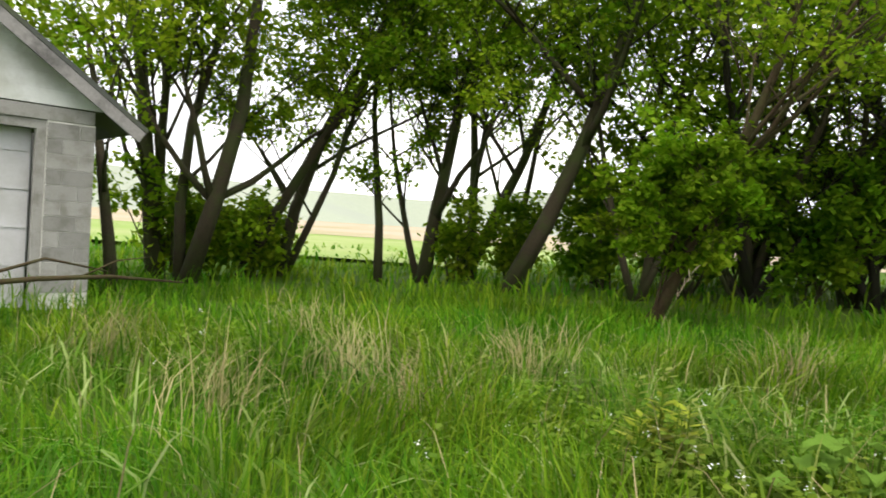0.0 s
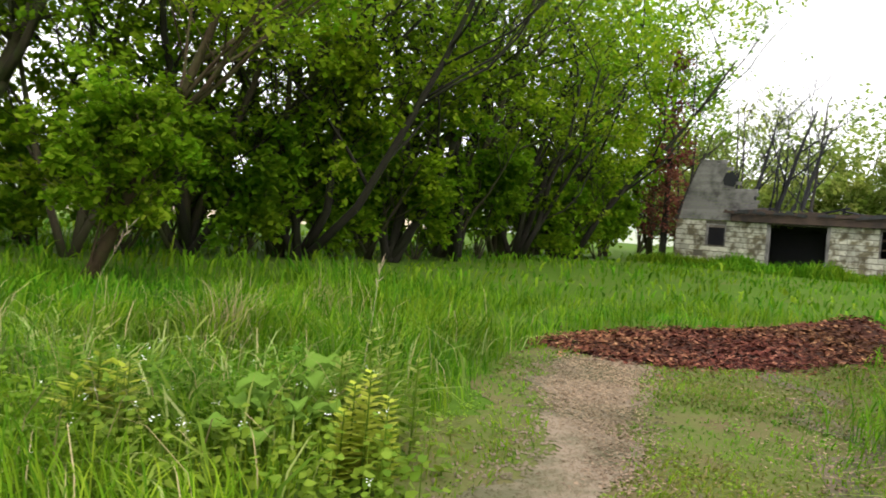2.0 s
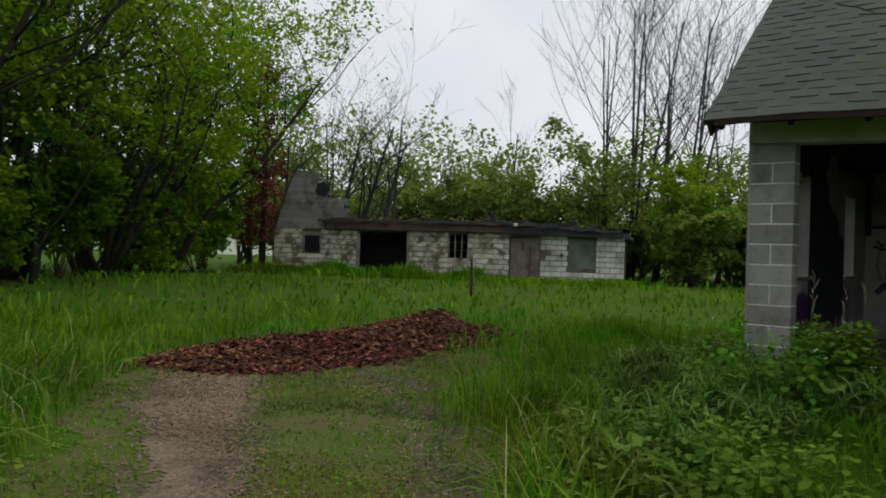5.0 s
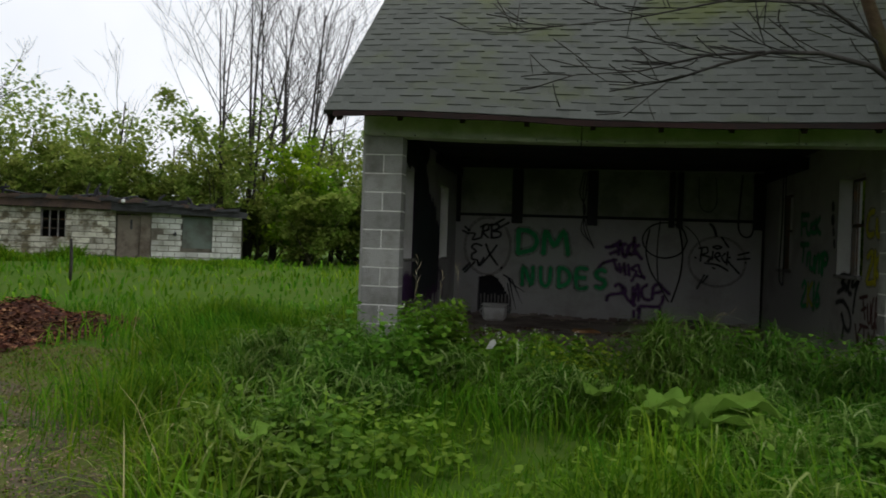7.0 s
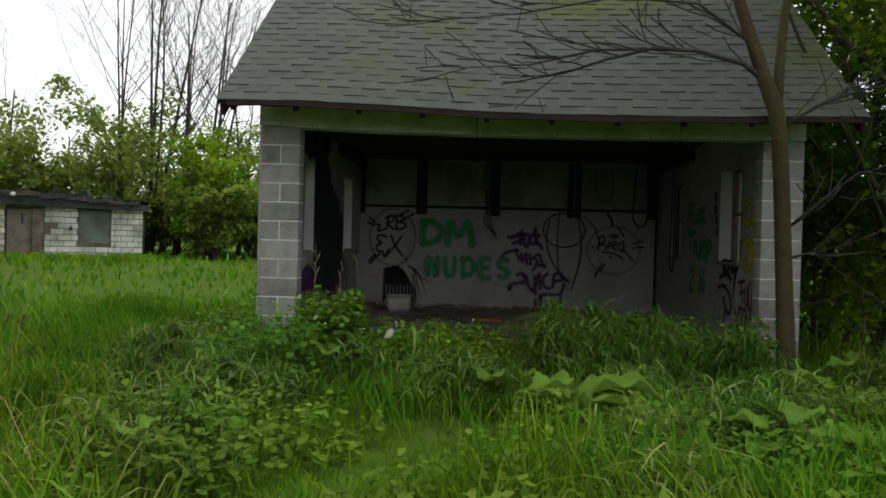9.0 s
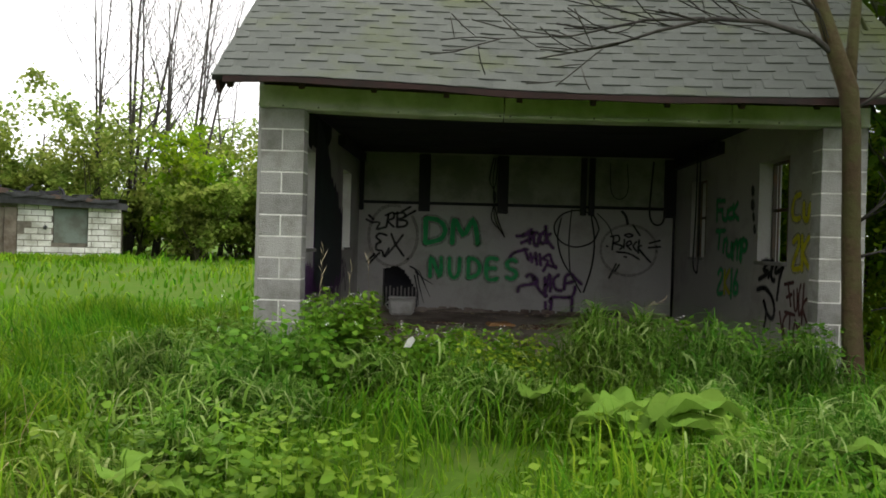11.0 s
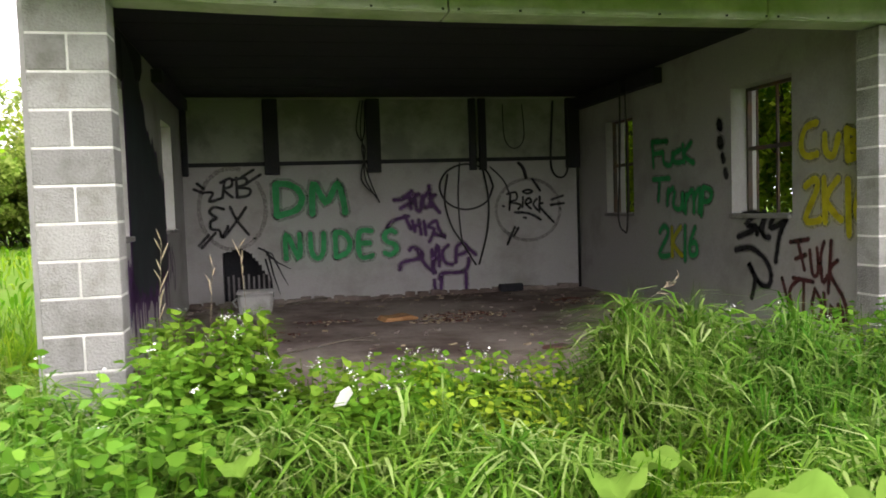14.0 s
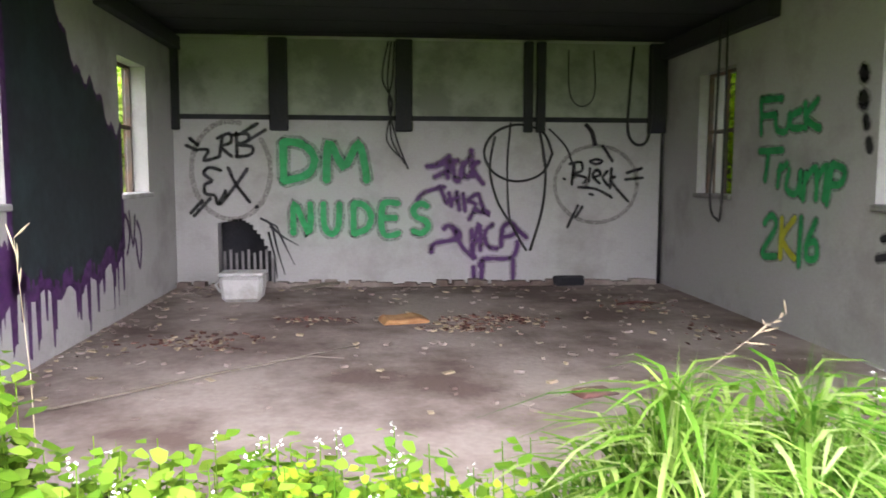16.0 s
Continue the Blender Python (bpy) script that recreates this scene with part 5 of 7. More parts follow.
    # Solid black plate on the boards paints the dark of a hole.
    obj("gable_hole_plate", Shape().prism([(1.9, 3.42), (2.3, 3.36), (2.42, 3.7), (2.2, 3.98), (1.92, 3.9), (1.82, 3.62)], -0.05, -0.034), M_CHAR, ruin, "black plate drawn as a burnt hole in the gable")
    for i in range(26):
        x = 2.3 + 12.0 * i / 26 + rng.uniform(-0.2, 0.2)
        drop = 0.055 * max(0.0, x - 10)
        w = rng.uniform(0.15, 0.55)
        jag = [(-w, -0.03), (w * 0.9, -0.05), (w, 0.04 + 0.05 * rng.random()), (w * 0.3, 0.06 + 0.1 * rng.random()), (-w * 0.2, 0.04), (-w * 0.7, 0.07 + 0.09 * rng.random())]
        obj("torn_roofing", Shape().prism(jag, -0.02, 0.02), M_TAR if i % 3 else M_BROWNROOF, ruin, at=pose(x, -0.24 - 0.1 * (x > 9.9) - 0.02 * rng.random(), 2.36 - drop, 0, rng.uniform(-9, 9), rng.uniform(-6, 6)))
    for x, h, a in ((4.4, 0.5, 0.4), (5.3, 0.3, -0.5), (9.1, 0.65, 0.5), (9.4, 0.5, -0.2), (11.3, 0.35, 0.9), (12.6, 0.3, -0.8)):
        obj("charred_stub", Shape().tube([(x, 0.1, 2.15), (x + a * h * 0.5, 0.1, 2.35 + h * 0.5), (x + a * h, 0.1, 2.3 + h)], [0.07, 0.055, 0.03], 6), M_CHAR, ruin)
    # openings
    obj("door", Shape().box(10.02, 10.78, 0.08, 0.13, RB, 1.86), M_BROWNDOOR, ruin, "weathered brown plank door")
    obj("door_frame", Shape().box(10.8, 11.16, 0.02, 0.1, RB, 1.88), M_BROWNDOOR, ruin)
    obj("door_pane", Shape().box(10.45, 10.52, 0.06, 0.08, 1.35, 1.7), M_TAR, ruin)
    obj("shutter", Shape().box(12.25, 13.28, 0.06, 0.1, 0.73, 1.88), M_GREENPANEL, ruin, "faded green boarded window")
    for x in (12.6, 12.93):
        obj("shutter_batten", Shape().box(x, x + 0.03, 0.045, 0.058, 0.75, 1.86), M_GREENPANEL, ruin)
    win = empty("window", pose(0, 0, 0), "", "")
    win.parent = ruin
    for x in (7.53, 7.78, 8.05, 8.29):
        obj("muntin", Shape().box(x, x + 0.035, 0.05, 0.09, 0.98, 1.93), M_GREYWOOD, win)
    for z in (0.98, 1.28, 1.6):
        obj("muntin", Shape().box(7.56, 8.29, 0.095, 0.12, z, z + 0.03), M_STEEL, win)
    obj("window_infill", Shape().box(7.55, 8.3, -0.012, -0.002, 0.3, 0.96), M_BROWNDOOR, ruin, "brown patched infill under the window")
    obj("window_frame", Shape().box(1.28, 1.34, 0.02, 0.1, 1.05, 1.9).box(2.04, 2.1, 0.02, 0.1, 1.05, 1.9).box(1.34, 2.04, 0.02, 0.1, 1.84, 1.9), M_GREYWOOD, ruin)
    for a in (3.68, 5.82):
        obj("door_post", Shape().box(a, a + 0.11, -0.02, 0.1, RB, 2.0), M_GREYWOOD, ruin)
    obj("white_lamp", Shape().tube([(10.25, -0.32, 2.26), (10.25, -0.32, 2.3), (10.25, -0.32, 2.38), (10.25, -0.32, 2.42)], [0.05, 0.1, 0.1, 0.03], 10), M_SIDING, ruin, "small round white lamp globe")
    obj("floodlight", Shape().tube([(12.0, -0.06, 1.16), (12.0, -0.06, 1.25), (12.0, -0.06, 1.3)], [0.04, 0.06, 0.03], 8), M_TAR, ruin)


ruin_walls()
ruin_roof()
obj("fence_post", Shape().tube([(-9.9, 9.1, -0.2), (-9.88, 9.12, 0.5), (-9.9, 9.1, 1.02)], [0.04, 0.04, 0.035], 7), M_DEADWOOD, label="single weathered stake standing in the grass", category="post", smooth=True)

# ---- the other garage ----
BM = Matrix.Translation((-6.2, -15.35, 0)) @ Matrix.Rotation(math.atan2(-0.50, 0.866), 4, "Z")
shed = empty("block_garage", BM, "small white-gabled concrete block garage among the trees", "building")
SW, SD = 5.4, 5.6


def other_garage():
    wl = Shape()
    wl.box(0.005, 0.6, -0.2, 0.0, -0.3, 2.22).box(SW - 0.6, SW - 0.005, -0.2, 0.0, -0.3, 2.22)
    wl.box(0.02, 0.2, -SD, -0.2, -0.3, 2.22).box(SW - 0.2, SW, -SD, -0.2, -0.3, 2.22).box(0.2, SW - 0.2, -SD, -SD + 0.2, -0.3, 2.22)
    wall = obj("wall", wl, M_MORTAR, shed, "grey concrete block wall")
    meshes = {}
    for k6 in range(11):
        z = 2.2 - (k6 + 1) * COURSE
        for a, b in (((0.0, 0.4), (0.4, 0.6)) if k6 % 2 else ((0.0, 0.2), (0.2, 0.6))):
            for off in (0.0, SW - 0.6):
                w = round(b - a, 2)
                if w not in meshes:
                    me = Shape().box(0.004, w - 0.004, -0.05, 0.008, 0.004, COURSE - 0.004).mesh("concrete_block")
                    me.materials.append(M_BLOCK)
                    meshes[w] = me
                obj("concrete_block", meshes[w], None, wall, at=pose(off + a, 0, z))
    obj("header", Shape().box(0.02, SW - 0.02, -0.18, 0.012, 2.22, 2.4), M_BLOCK, shed, "grey concrete lintel", bevel=0.005)
    obj("door_frame", Shape().box(0.602, 0.72, -0.12, -0.02, -0.3, 2.1).box(0.602, SW - 0.602, -0.12, -0.02, 2.1, 2.218), M_BLOCK, shed)
    door = obj("garage_door", Shape().box(0.722, SW - 0.62, -0.3, -0.26, -0.3, 2.1), M_DOORWHITE, shed, "grimy white sectional door")
    for z in (0.3, 0.8, 1.3, 1.8):
        obj("rib", Shape().box(0.73, SW - 0.63, -0.258, -0.245, z, z + 0.02), M_DOORWHITE, door)
    z = 2.42
    while z < 4.4:
        half = (SW / 2 + 0.1) * (1 - (z - 2.42) / 2.0)
        if half < 0.2:
            break
        obj("clapboard", Shape().box(SW / 2 - half, SW / 2 + half, -0.03, 0.012, 0, 0.2, Matrix.Rotation(radians(-3), 4, "X")), M_SIDING, shed, at=pose(0, 0.0, z))
        z += 0.203
    ang = math.atan(2.0 / (SW / 2 + 0.1))
    L = (SW / 2 + 0.55) / math.cos(ang)
    for sg in (1, -1):
        m = Matrix.Translation((SW / 2, 0, 4.5)) @ Matrix.Rotation(ang * sg, 4, "Y")
        x0, x1 = (0, L) if sg > 0 else (-L, 0)
        obj("roof_slope", Shape().box(x0, x1, -SD - 0.2, 0.35, 0.0, 0.06, m), M_SHINGLE, shed)
        obj("rake_board", Shape().box(x0, x1, 0.3, 0.34, -0.16, -0.004, m), M_GREYWOOD, shed, "weathered grey rake board")


other_garage()

# ---- trees ----


def grow(s, tips, p, d, length, r, level, rng, leafmin=0.3, bend=0.18, split=(3, 5), droop=0.0, fine=True, twigs=None):
    """A limb as a bent tapering tube, with side limbs, down to twigs."""
    n = 5 if level < 2 else (3 if level == 2 else 2)
    pts, rad = [p.copy()], [r]
    q, dd = p.copy(), d.normalized()
    for i in range(n):
        dd = (dd + Vector((rng.uniform(-1, 1), rng.uniform(-1, 1), rng.uniform(-0.7, 0.9))) * bend + Vector((0, 0, 0.05 - droop))).normalized()
        q = q + dd * (length / n)
        pts.append(q.copy())
        rad.append(max(r * (1 - 0.75 * (i + 1) / n), 0.006))
    if fine or level < (2 if fine is None else 3):
        s.tube(pts, rad, (8, 4, 3, 3)[min(level, 3)])
    if level >= 3 or length < 0.45:
        tips.append((pts[-1], length))
        tips.append((pts[n // 2], length))
        return
    kids = rng.randint(*split) + (2 if level == 0 else 0)
    for i in range(kids):
        t = rng.uniform(leafmin, 1.0) if level == 0 else rng.uniform(0.25, 1.0)
        k = min(int(t * n), n - 1)
        base = pts[k].lerp(pts[k + 1], t * n - k)
        main = (pts[k + 1] - pts[k]).normalized()
        side = Vector((rng.uniform(-1, 1), rng.uniform(-1, 1), rng.uniform(-0.25, 0.7))).normalized()
        nd = (main * 0.75 + side * 0.85).normalized()
        grow(twigs or s, tips, base, nd, length * rng.uniform(0.38, 0.6), rad[k] * rng.uniform(0.4, 0.58), level + 1, rng, leafmin, bend * 1.15, split, droop, fine)
    tips.append((pts[-1], length * 0.5))


def leaf_cloud(tips, per, spread, size, rng, low=-9.0, flat=0.6):
    """Folded leaf quads scattered in clumps about the twig tips."""
    T = np.array([tuple(t[0]) for t in tips])
    S = np.array([min(max(t[1], 0.4), 1.2) for t in tips])
    idx = np.repeat(np.arange(len(T)), per)
    m = len(idx)
    # each clump is a drooping spray along its own line
    g = rng.uniform(0, 2 * np.pi, len(T))[idx]
    u = rng.uniform(-1, 1, m)
    R = (S[idx] * spread)[:, None]
    c = T[idx] + np.stack([np.cos(g) * u, np.sin(g) * u, -0.45 * u * u], 1) * R * 1.7 + rng.normal(0, 1, (m, 3)) * R * np.array([0.36, 0.36, flat * 0.45])
    c = c[c[:, 2] > low]
    m = len(c)
    a, b = rng.uniform(0, 2 * np.pi, m), rng.normal(-0.35, 0.55, m)
    L = rng.uniform(0.6, 1.25, m)[:, None] * size
    d = np.stack([np.cos(a) * np.cos(b), np.sin(a) * np.cos(b), np.sin(b)], 1) * L
    e = np.stack([-np.sin(a), np.cos(a), rng.normal(0, 0.5, m)], 1) * L * 0.42
    return np.stack([c, c + d * 0.45 + e, c + d, c + d * 0.5 - e], 1)


def tree(x, y, stems, label, seed, per=16, spread=0.42, size=0.12, leaf=None, bark=None, leafmin=0.3, split=(3, 5), droop=0.0, bend=0.18, low=0.1, group="", name="tree", fine=True, flat=0.6, clump=1.0):
    """A tree of one or more stems (lean x, lean y, height, radius) from one root."""
    rng = random.Random(seed)
    nrng = np.random.default_rng(seed)
    z = float(ground_z(x, y))
    t = empty(name, (x, y, z - 0.05), label, "tree", group)
    s, tw, tips = Shape(), Shape(), []
    for i, (lx, ly, h, r) in enumerate(stems):
        off = Vector((rng.uniform(-0.15, 0.15), rng.uniform(-0.15, 0.15), 0)) * (len(stems) > 1)
        d = Vector((lx, ly, 1.0))
        grow(s, tips, off, d, h * d.length * 0.9, r, 0, rng, leafmin, bend * 0.5, split, droop, fine, None if per else tw)
    obj("trunk", s, bark or M_BARK, t, smooth=True)
    if not per:
        obj("bare_crown", tw, bark or M_BARK, t, smooth=True)
    if per:
        if clump < 1.0:
            tips = [q for q in tips if rng.random() < clump]
        V = leaf_cloud(tips, per, spread, size, nrng, low, flat)
        wx, wy = V[:, 0, 0] + x, V[:, 0, 1] + y
        V = V[~((wx > -0.35) & (wx < 5.75) & (wy > -0.9) & (wy < 5.9) & (V[:, 0, 2] < 5.6))]
        obj("crown", quads_mesh("crown", V, 4, leaf or M_LEAF), None, t)
    return t


def red_tree(x, y, h, seed):
    """A narrow tree whose dead foliage has turned rust red."""
    rng = random.Random(seed)
    t = empty("tree", (x, y, float(ground_z(x, y)) - 0.05), "narrow dead tree with rusty red-brown foliage", "tree")
    s, tips = Shape(), []
    s.tube([(0, 0, 0), (0.05, 0, h * 0.4), (-0.05, 0.05, h * 0.75), (0.05, 0, h)], [0.16, 0.12, 0.07, 0.02], 8)
    for i in range(150):
        z = h * rng.uniform(0.12, 0.99)
        r = (0.35 + 0.65 * (1 - z / h) ** 0.6) * rng.uniform(0.4, 1.15) * 0.95
        a = rng.uniform(0, 6.28)
        p = Vector((math.cos(a) * r, math.sin(a) * r, z - 0.1))
        s.tube([(0, 0, z - 0.3), (p.x * 0.5, p.y * 0.5, z - 0.1), p], [0.02, 0.014, 0.006], 3)
        tips.append((p, 0.5))
    obj("trunk", s, M_DEADWOOD, t, smooth=True)
    obj("crown", quads_mesh("crown", leaf_cloud(tips, 44, 0.45, 0.12, np.random.default_rng(seed), 0.1, 0.9), 4, M_REDLEAF), None, t)


_p = RM @ Vector((-0.75, 0.4, 0))
red_tree(_p.x, _p.y, 9.2, 63)
ROW = "tall box elders behind the meadow"
LT = "tall slim leafy tree with a grey-brown leaning trunk"
tree(-7.9, -16.4, [(-0.15, -0.2, 5.0, 0.12)], "thin dark crooked tree beside the block garage", 11, per=14, size=0.13, group=ROW)
tree(-11.4, -18.4, [(0.0, 0.02, 10, 0.2), (-0.05, -0.25, 9, 0.14)], LT, 12, per=36, spread=0.4, size=0.135, leafmin=0.14, split=(4, 6), bend=0.3, clump=0.45, group=ROW)
tree(-10.9, -17.3, [(-0.05, 0.22, 10, 0.2), (0.0, -0.1, 9, 0.13)], LT, 13, per=40, spread=0.4, size=0.13, leafmin=0.14, split=(4, 6), bend=0.3, clump=0.5, group=ROW)
tree(-13.2, -17.6, [(-0.1, 0.4, 9, 0.15), (-0.1, 0.65, 7, 0.1)], LT, 14, per=40, spread=0.4, size=0.13, leafmin=0.14, split=(4, 6), bend=0.3, clump=0.5, group=ROW)
tree(-14.4, -16.9, [(-0.1, 0.35, 9, 0.17), (0.0, 0.55, 7, 0.1)], LT, 15, per=40, spread=0.4, size=0.13, leafmin=0.14, split=(4, 6), bend=0.3, clump=0.5, group=ROW)
tree(-15.4, -14.9, [(0.0, -0.03, 8, 0.12)], "slender upright leafy young tree", 16, per=30, size=0.14, leafmin=0.15, clump=0.6, bend=0.3, group=ROW)
tree(-16.5, -14.2, [(-0.05, 0.25, 9.5, 0.2), (0, -0.2, 6, 0.1)], LT, 17, per=40, spread=0.4, size=0.13, leafmin=0.14, split=(4, 6), bend=0.3, clump=0.5, group=ROW)
tree(-18.4, -13.4, [(0, 0.04, 10, 0.16), (-0.1, 0.25, 10, 0.18)], LT, 18, per=40, spread=0.4, size=0.13, leafmin=0.14, split=(4, 6), bend=0.3, clump=0.5, group=ROW)
tree(-15.3, -11.6, [(0.0, 0.5, 9.5, 0.24)], "big leaning tree with a thick grey-brown trunk", 19, per=34, spread=0.4, size=0.14, leafmin=0.16, split=(4, 6), bend=0.26, clump=0.5, group=ROW)
tree(-11.2, -8.2, [(0.0, 0.22, 8.5, 0.12), (0.3, 0.15, 2.8, 0.03), (0.4, -0.1, 2.4, 0.03), (0.2, 0.4, 2.6, 0.03)], "leaning leafy tree with low drooping limbs", 20, per=24, leafmin=0.2, droop=0.05, size=0.12, flat=0.4, spread=0.38, clump=0.5, bend=0.3, split=(4, 5), bark=M_BARK_RED, group=ROW)
tree(-15.5, -8.6, [(-0.1, 0.1, 8.5, 0.13), (0.1, -0.3, 7, 0.1), (0.1, 0.4, 8, 0.1)], "bushy leafy tree between the meadow and the field", 21, per=8, spread=0.55, leafmin=0.2, size=0.16, group=ROW)
THICKET = "dense box elder thicket"
BT = "bushy many-stemmed tree leafy down to the ground"
for i, (x, y, h) in enumerate(((-17.0, -6.4, 9.5), (-17.4, -4.0, 9.5), (-18.0, -1.4, 10.0), (-19.2, 1.2, 10.0), (-20.4, 3.8, 9.5), (-21.8, 6.6, 9.0), (-22.6, 1.0, 11.0), (-24.6, 7.6, 11.0))):
    rr = random.Random(40 + i)
    stems = [(rr.uniform(-0.15, 0.5), rr.uniform(-0.55, 0.55), h * rr.uniform(0.75, 1.0), rr.uniform(0.11, 0.17)) for _ in range(4)]
    stems += [(rr.uniform(0.2, 0.9), rr.uniform(-0.9, 0.9), h * 0.35, 0.06) for _ in range(3)]
    tree(x, y, stems, BT, 40 + i, per=19 if i < 6 else 8, spread=0.42, size=0.15 if i < 6 else 0.18, leafmin=0.12, flat=0.4, clump=0.36 if i < 6 else 0.28, group=THICKET, bark=M_BARK, fine=False, leaf=M_LEAF if i % 3 else M_LEAF_DARK)
tree(-25.4, 9.9, [(0.1, 0.0, 11.5, 0.13), (0.1, 0.05, 10.5, 0.1), (0.15, -0.1, 7.6, 0.08), (0.4, -0.2, 6, 0.07), (0.2, -0.1, 7.0, 0.07)], BT, 61, per=22, spread=0.4, size=0.18, leafmin=0.1, clump=0.5, group=THICKET, fine=False)
for i, (x, y) in enumerate(((-16.6, -6.2), (-16.8, -3.6), (-17.4, -0.9), (-18.5, 1.5), (-19.7, 4.1), (-21.1, 6.9))):
    rr = random.Random(430 + i)
    tree(x, y, [(rr.uniform(-0.05, 0.3), sgn * rr.uniform(0.05, 0.5 if i < 4 or sgn < 0 else 0.12), rr.uniform(7.5, 10.5), rr.uniform(0.085, 0.135)) for sgn in (1, -1, 1, -1, 1)], "open many-stemmed tree with dark arching limbs", 430 + i, per=12, spread=0.4, size=0.15, leafmin=0.2, flat=0.4, bend=0.6, clump=0.34, group=THICKET, bark=M_LIMB, fine=False)
tree(-26.2, 14.4, [(0.0, -0.05, 11.5, 0.14), (0.05, -0.25, 10, 0.1), (0.0, 0.12, 8.5, 0.09), (0.2, -0.3, 6, 0.07)], BT, 62, per=20, spread=0.42, size=0.18, leafmin=0.12, clump=0.5, group=THICKET, fine=False, leaf=M_LEAF_DARK)
FAR = "slender pale-leaved tree at the edge of the field"
for i, (x, y, h) in enumerate(((-21.0, -12.6, 9.0), (-19.4, -10.2, 9.0))):
    tree(x, y, [(0.0, 0.15, h, 0.12), (0.1, -0.25, h * 0.8, 0.09)], FAR, 520 + i, per=26, spread=0.42, size=0.14, leafmin=0.3, split=(4, 6), bend=0.3, clump=0.5, group=ROW)
SHRUB = "undergrowth shrubs"
for i in range(3, 9, 2):
    rr = random.Random(460 + i)
    tree(-24.6 - 0.3 * i * (i > 4), -8.0 + 2.3 * i, [(rr.uniform(-0.4, 0.4), rr.uniform(-0.7, 0.7), rr.uniform(1.8, 2.8), 0.04) for _ in range(5)], "dense green shrub in the shade under the trees", 460 + i, per=4, spread=0.5, size=0.28, leafmin=0.02, group=SHRUB, leaf=M_LEAF_DARK, name="shrub", low=0.0, fine=None, flat=0.9)
for i, (x, y, h) in enumerate(((-11.8, -18.2, 1.7), (-12.8, -18.6, 1.9), (-13.4, -17.2, 1.5), (-14.8, -17.4, 1.6), (-16.9, -13.4, 1.6), (-18.2, -12.2, 1.6), (-17.6, -9.6, 2.2), (-17.0, -7.6, 2.6), (-16.6, -5.0, 2.4), (-17.2, -2.6, 2.4), (-18.2, 0.0, 2.4), (-19.4, 2.6, 2.4), (-20.8, 5.2, 2.2), (-22.4, 7.8, 2.2), (-23.2, 9.6, 2.6), (-25.0, 11.2, 3.4), (-20.6, -8.0, 3.0), (-22.5, -6.0, 3.2), (6.75, 1.3, 2.6), (6.75, 2.6, 2.4), (6.6, 3.7, 2.6), (6.75, 4.9, 2.7), (6.4, 6.2, 2.8), (6.9, 7.6, 3.0), (7.6, 9.2, 3.2), (7.2, -0.6, 1.8), (8.4, -1.2, 2.0))):
    rr = random.Random(240 + i)
    tree(x, y, [(rr.uniform(0.05, 0.5) if x > 6 and x < 6.8 else rr.uniform(-0.5, 0.5), rr.uniform(-0.5, 0.5), h * rr.uniform(0.7, 1.1), 0.035) for _ in range(5)], "dense green shrub in the shade under the trees", 240 + i, per=11 if x > 6 and y > 0 else (5 if y < -11 or x > 6 else 7), spread=0.5, size=0.085 if x > 6 else 0.175, leafmin=0.02, group=SHRUB, leaf=M_LEAF if x > 6 or y < -11 else M_LEAF_DARK, name="shrub", low=0.0, fine=None, flat=0.9)
# woods behind the ruin
WOODS = "young woods behind the ruin"
for i in range(20):
    rr = random.Random(80 + i)
    s_ = -9 + 34 * i / 19
    back = 13 + rr.uniform(-3, 9)
    x = RUIN[0] + RUIN_DIR[0] * s_ - RUIN_DIR[1] * back
    y = RUIN[1] + RUIN_DIR[1] * s_ + RUIN_DIR[0] * back
    h = rr.uniform(6.6, 8.2) * (1 - 0.012 * s_)
    tree(x, y, [(rr.uniform(-0.2, 0.2), rr.uniform(-0.2, 0.2), h, 0.11), (rr.uniform(-0.4, 0.4), rr.uniform(-0.4, 0.4), h * 0.8, 0.09), (rr.uniform(-0.9, 0.9), rr.uniform(-0.5, 0.5), h * 0.6, 0.06), (rr.uniform(-1, 1), rr.uniform(-0.5, 0.5), h * 0.45, 0.05), (rr.uniform(-1, 1), rr.uniform(-0.9, 0.1), h * 0.35, 0.05)], "light green leafy tree in the woods behind the ruin", 80 + i, per=8, spread=0.66, size=0.24, clump=0.42, leafmin=0.05, group=WOODS, fine=None, leaf=M_LEAF_PALE)
for i, (x, y, h) in enumerate(((-8.9, 22.8, 4.0), (-7.4, 25.4, 3.6), (-5.6, 28.5, 4.2), (-2.5, 30.0, 5.4), (-10.5, 26.5, 4.4), (0.5, 31.0, 6.0), (-4.0, 33.0, 7.0))):
    rr = random.Random(120 + i)
    tree(x, y, [(rr.uniform(-0.3, 0.3), rr.uniform(-0.3, 0.3), h * rr.uniform(0.5, 1.0), 0.1) for _ in range(5)], "irregular green bushy tree beyond the ruin", 120 + i, per=5, spread=0.58, size=0.21, leafmin=0.02, group=WOODS, fine=None, leaf=M_LEAF_DARK if i < 2 else M_LEAF_PALE)
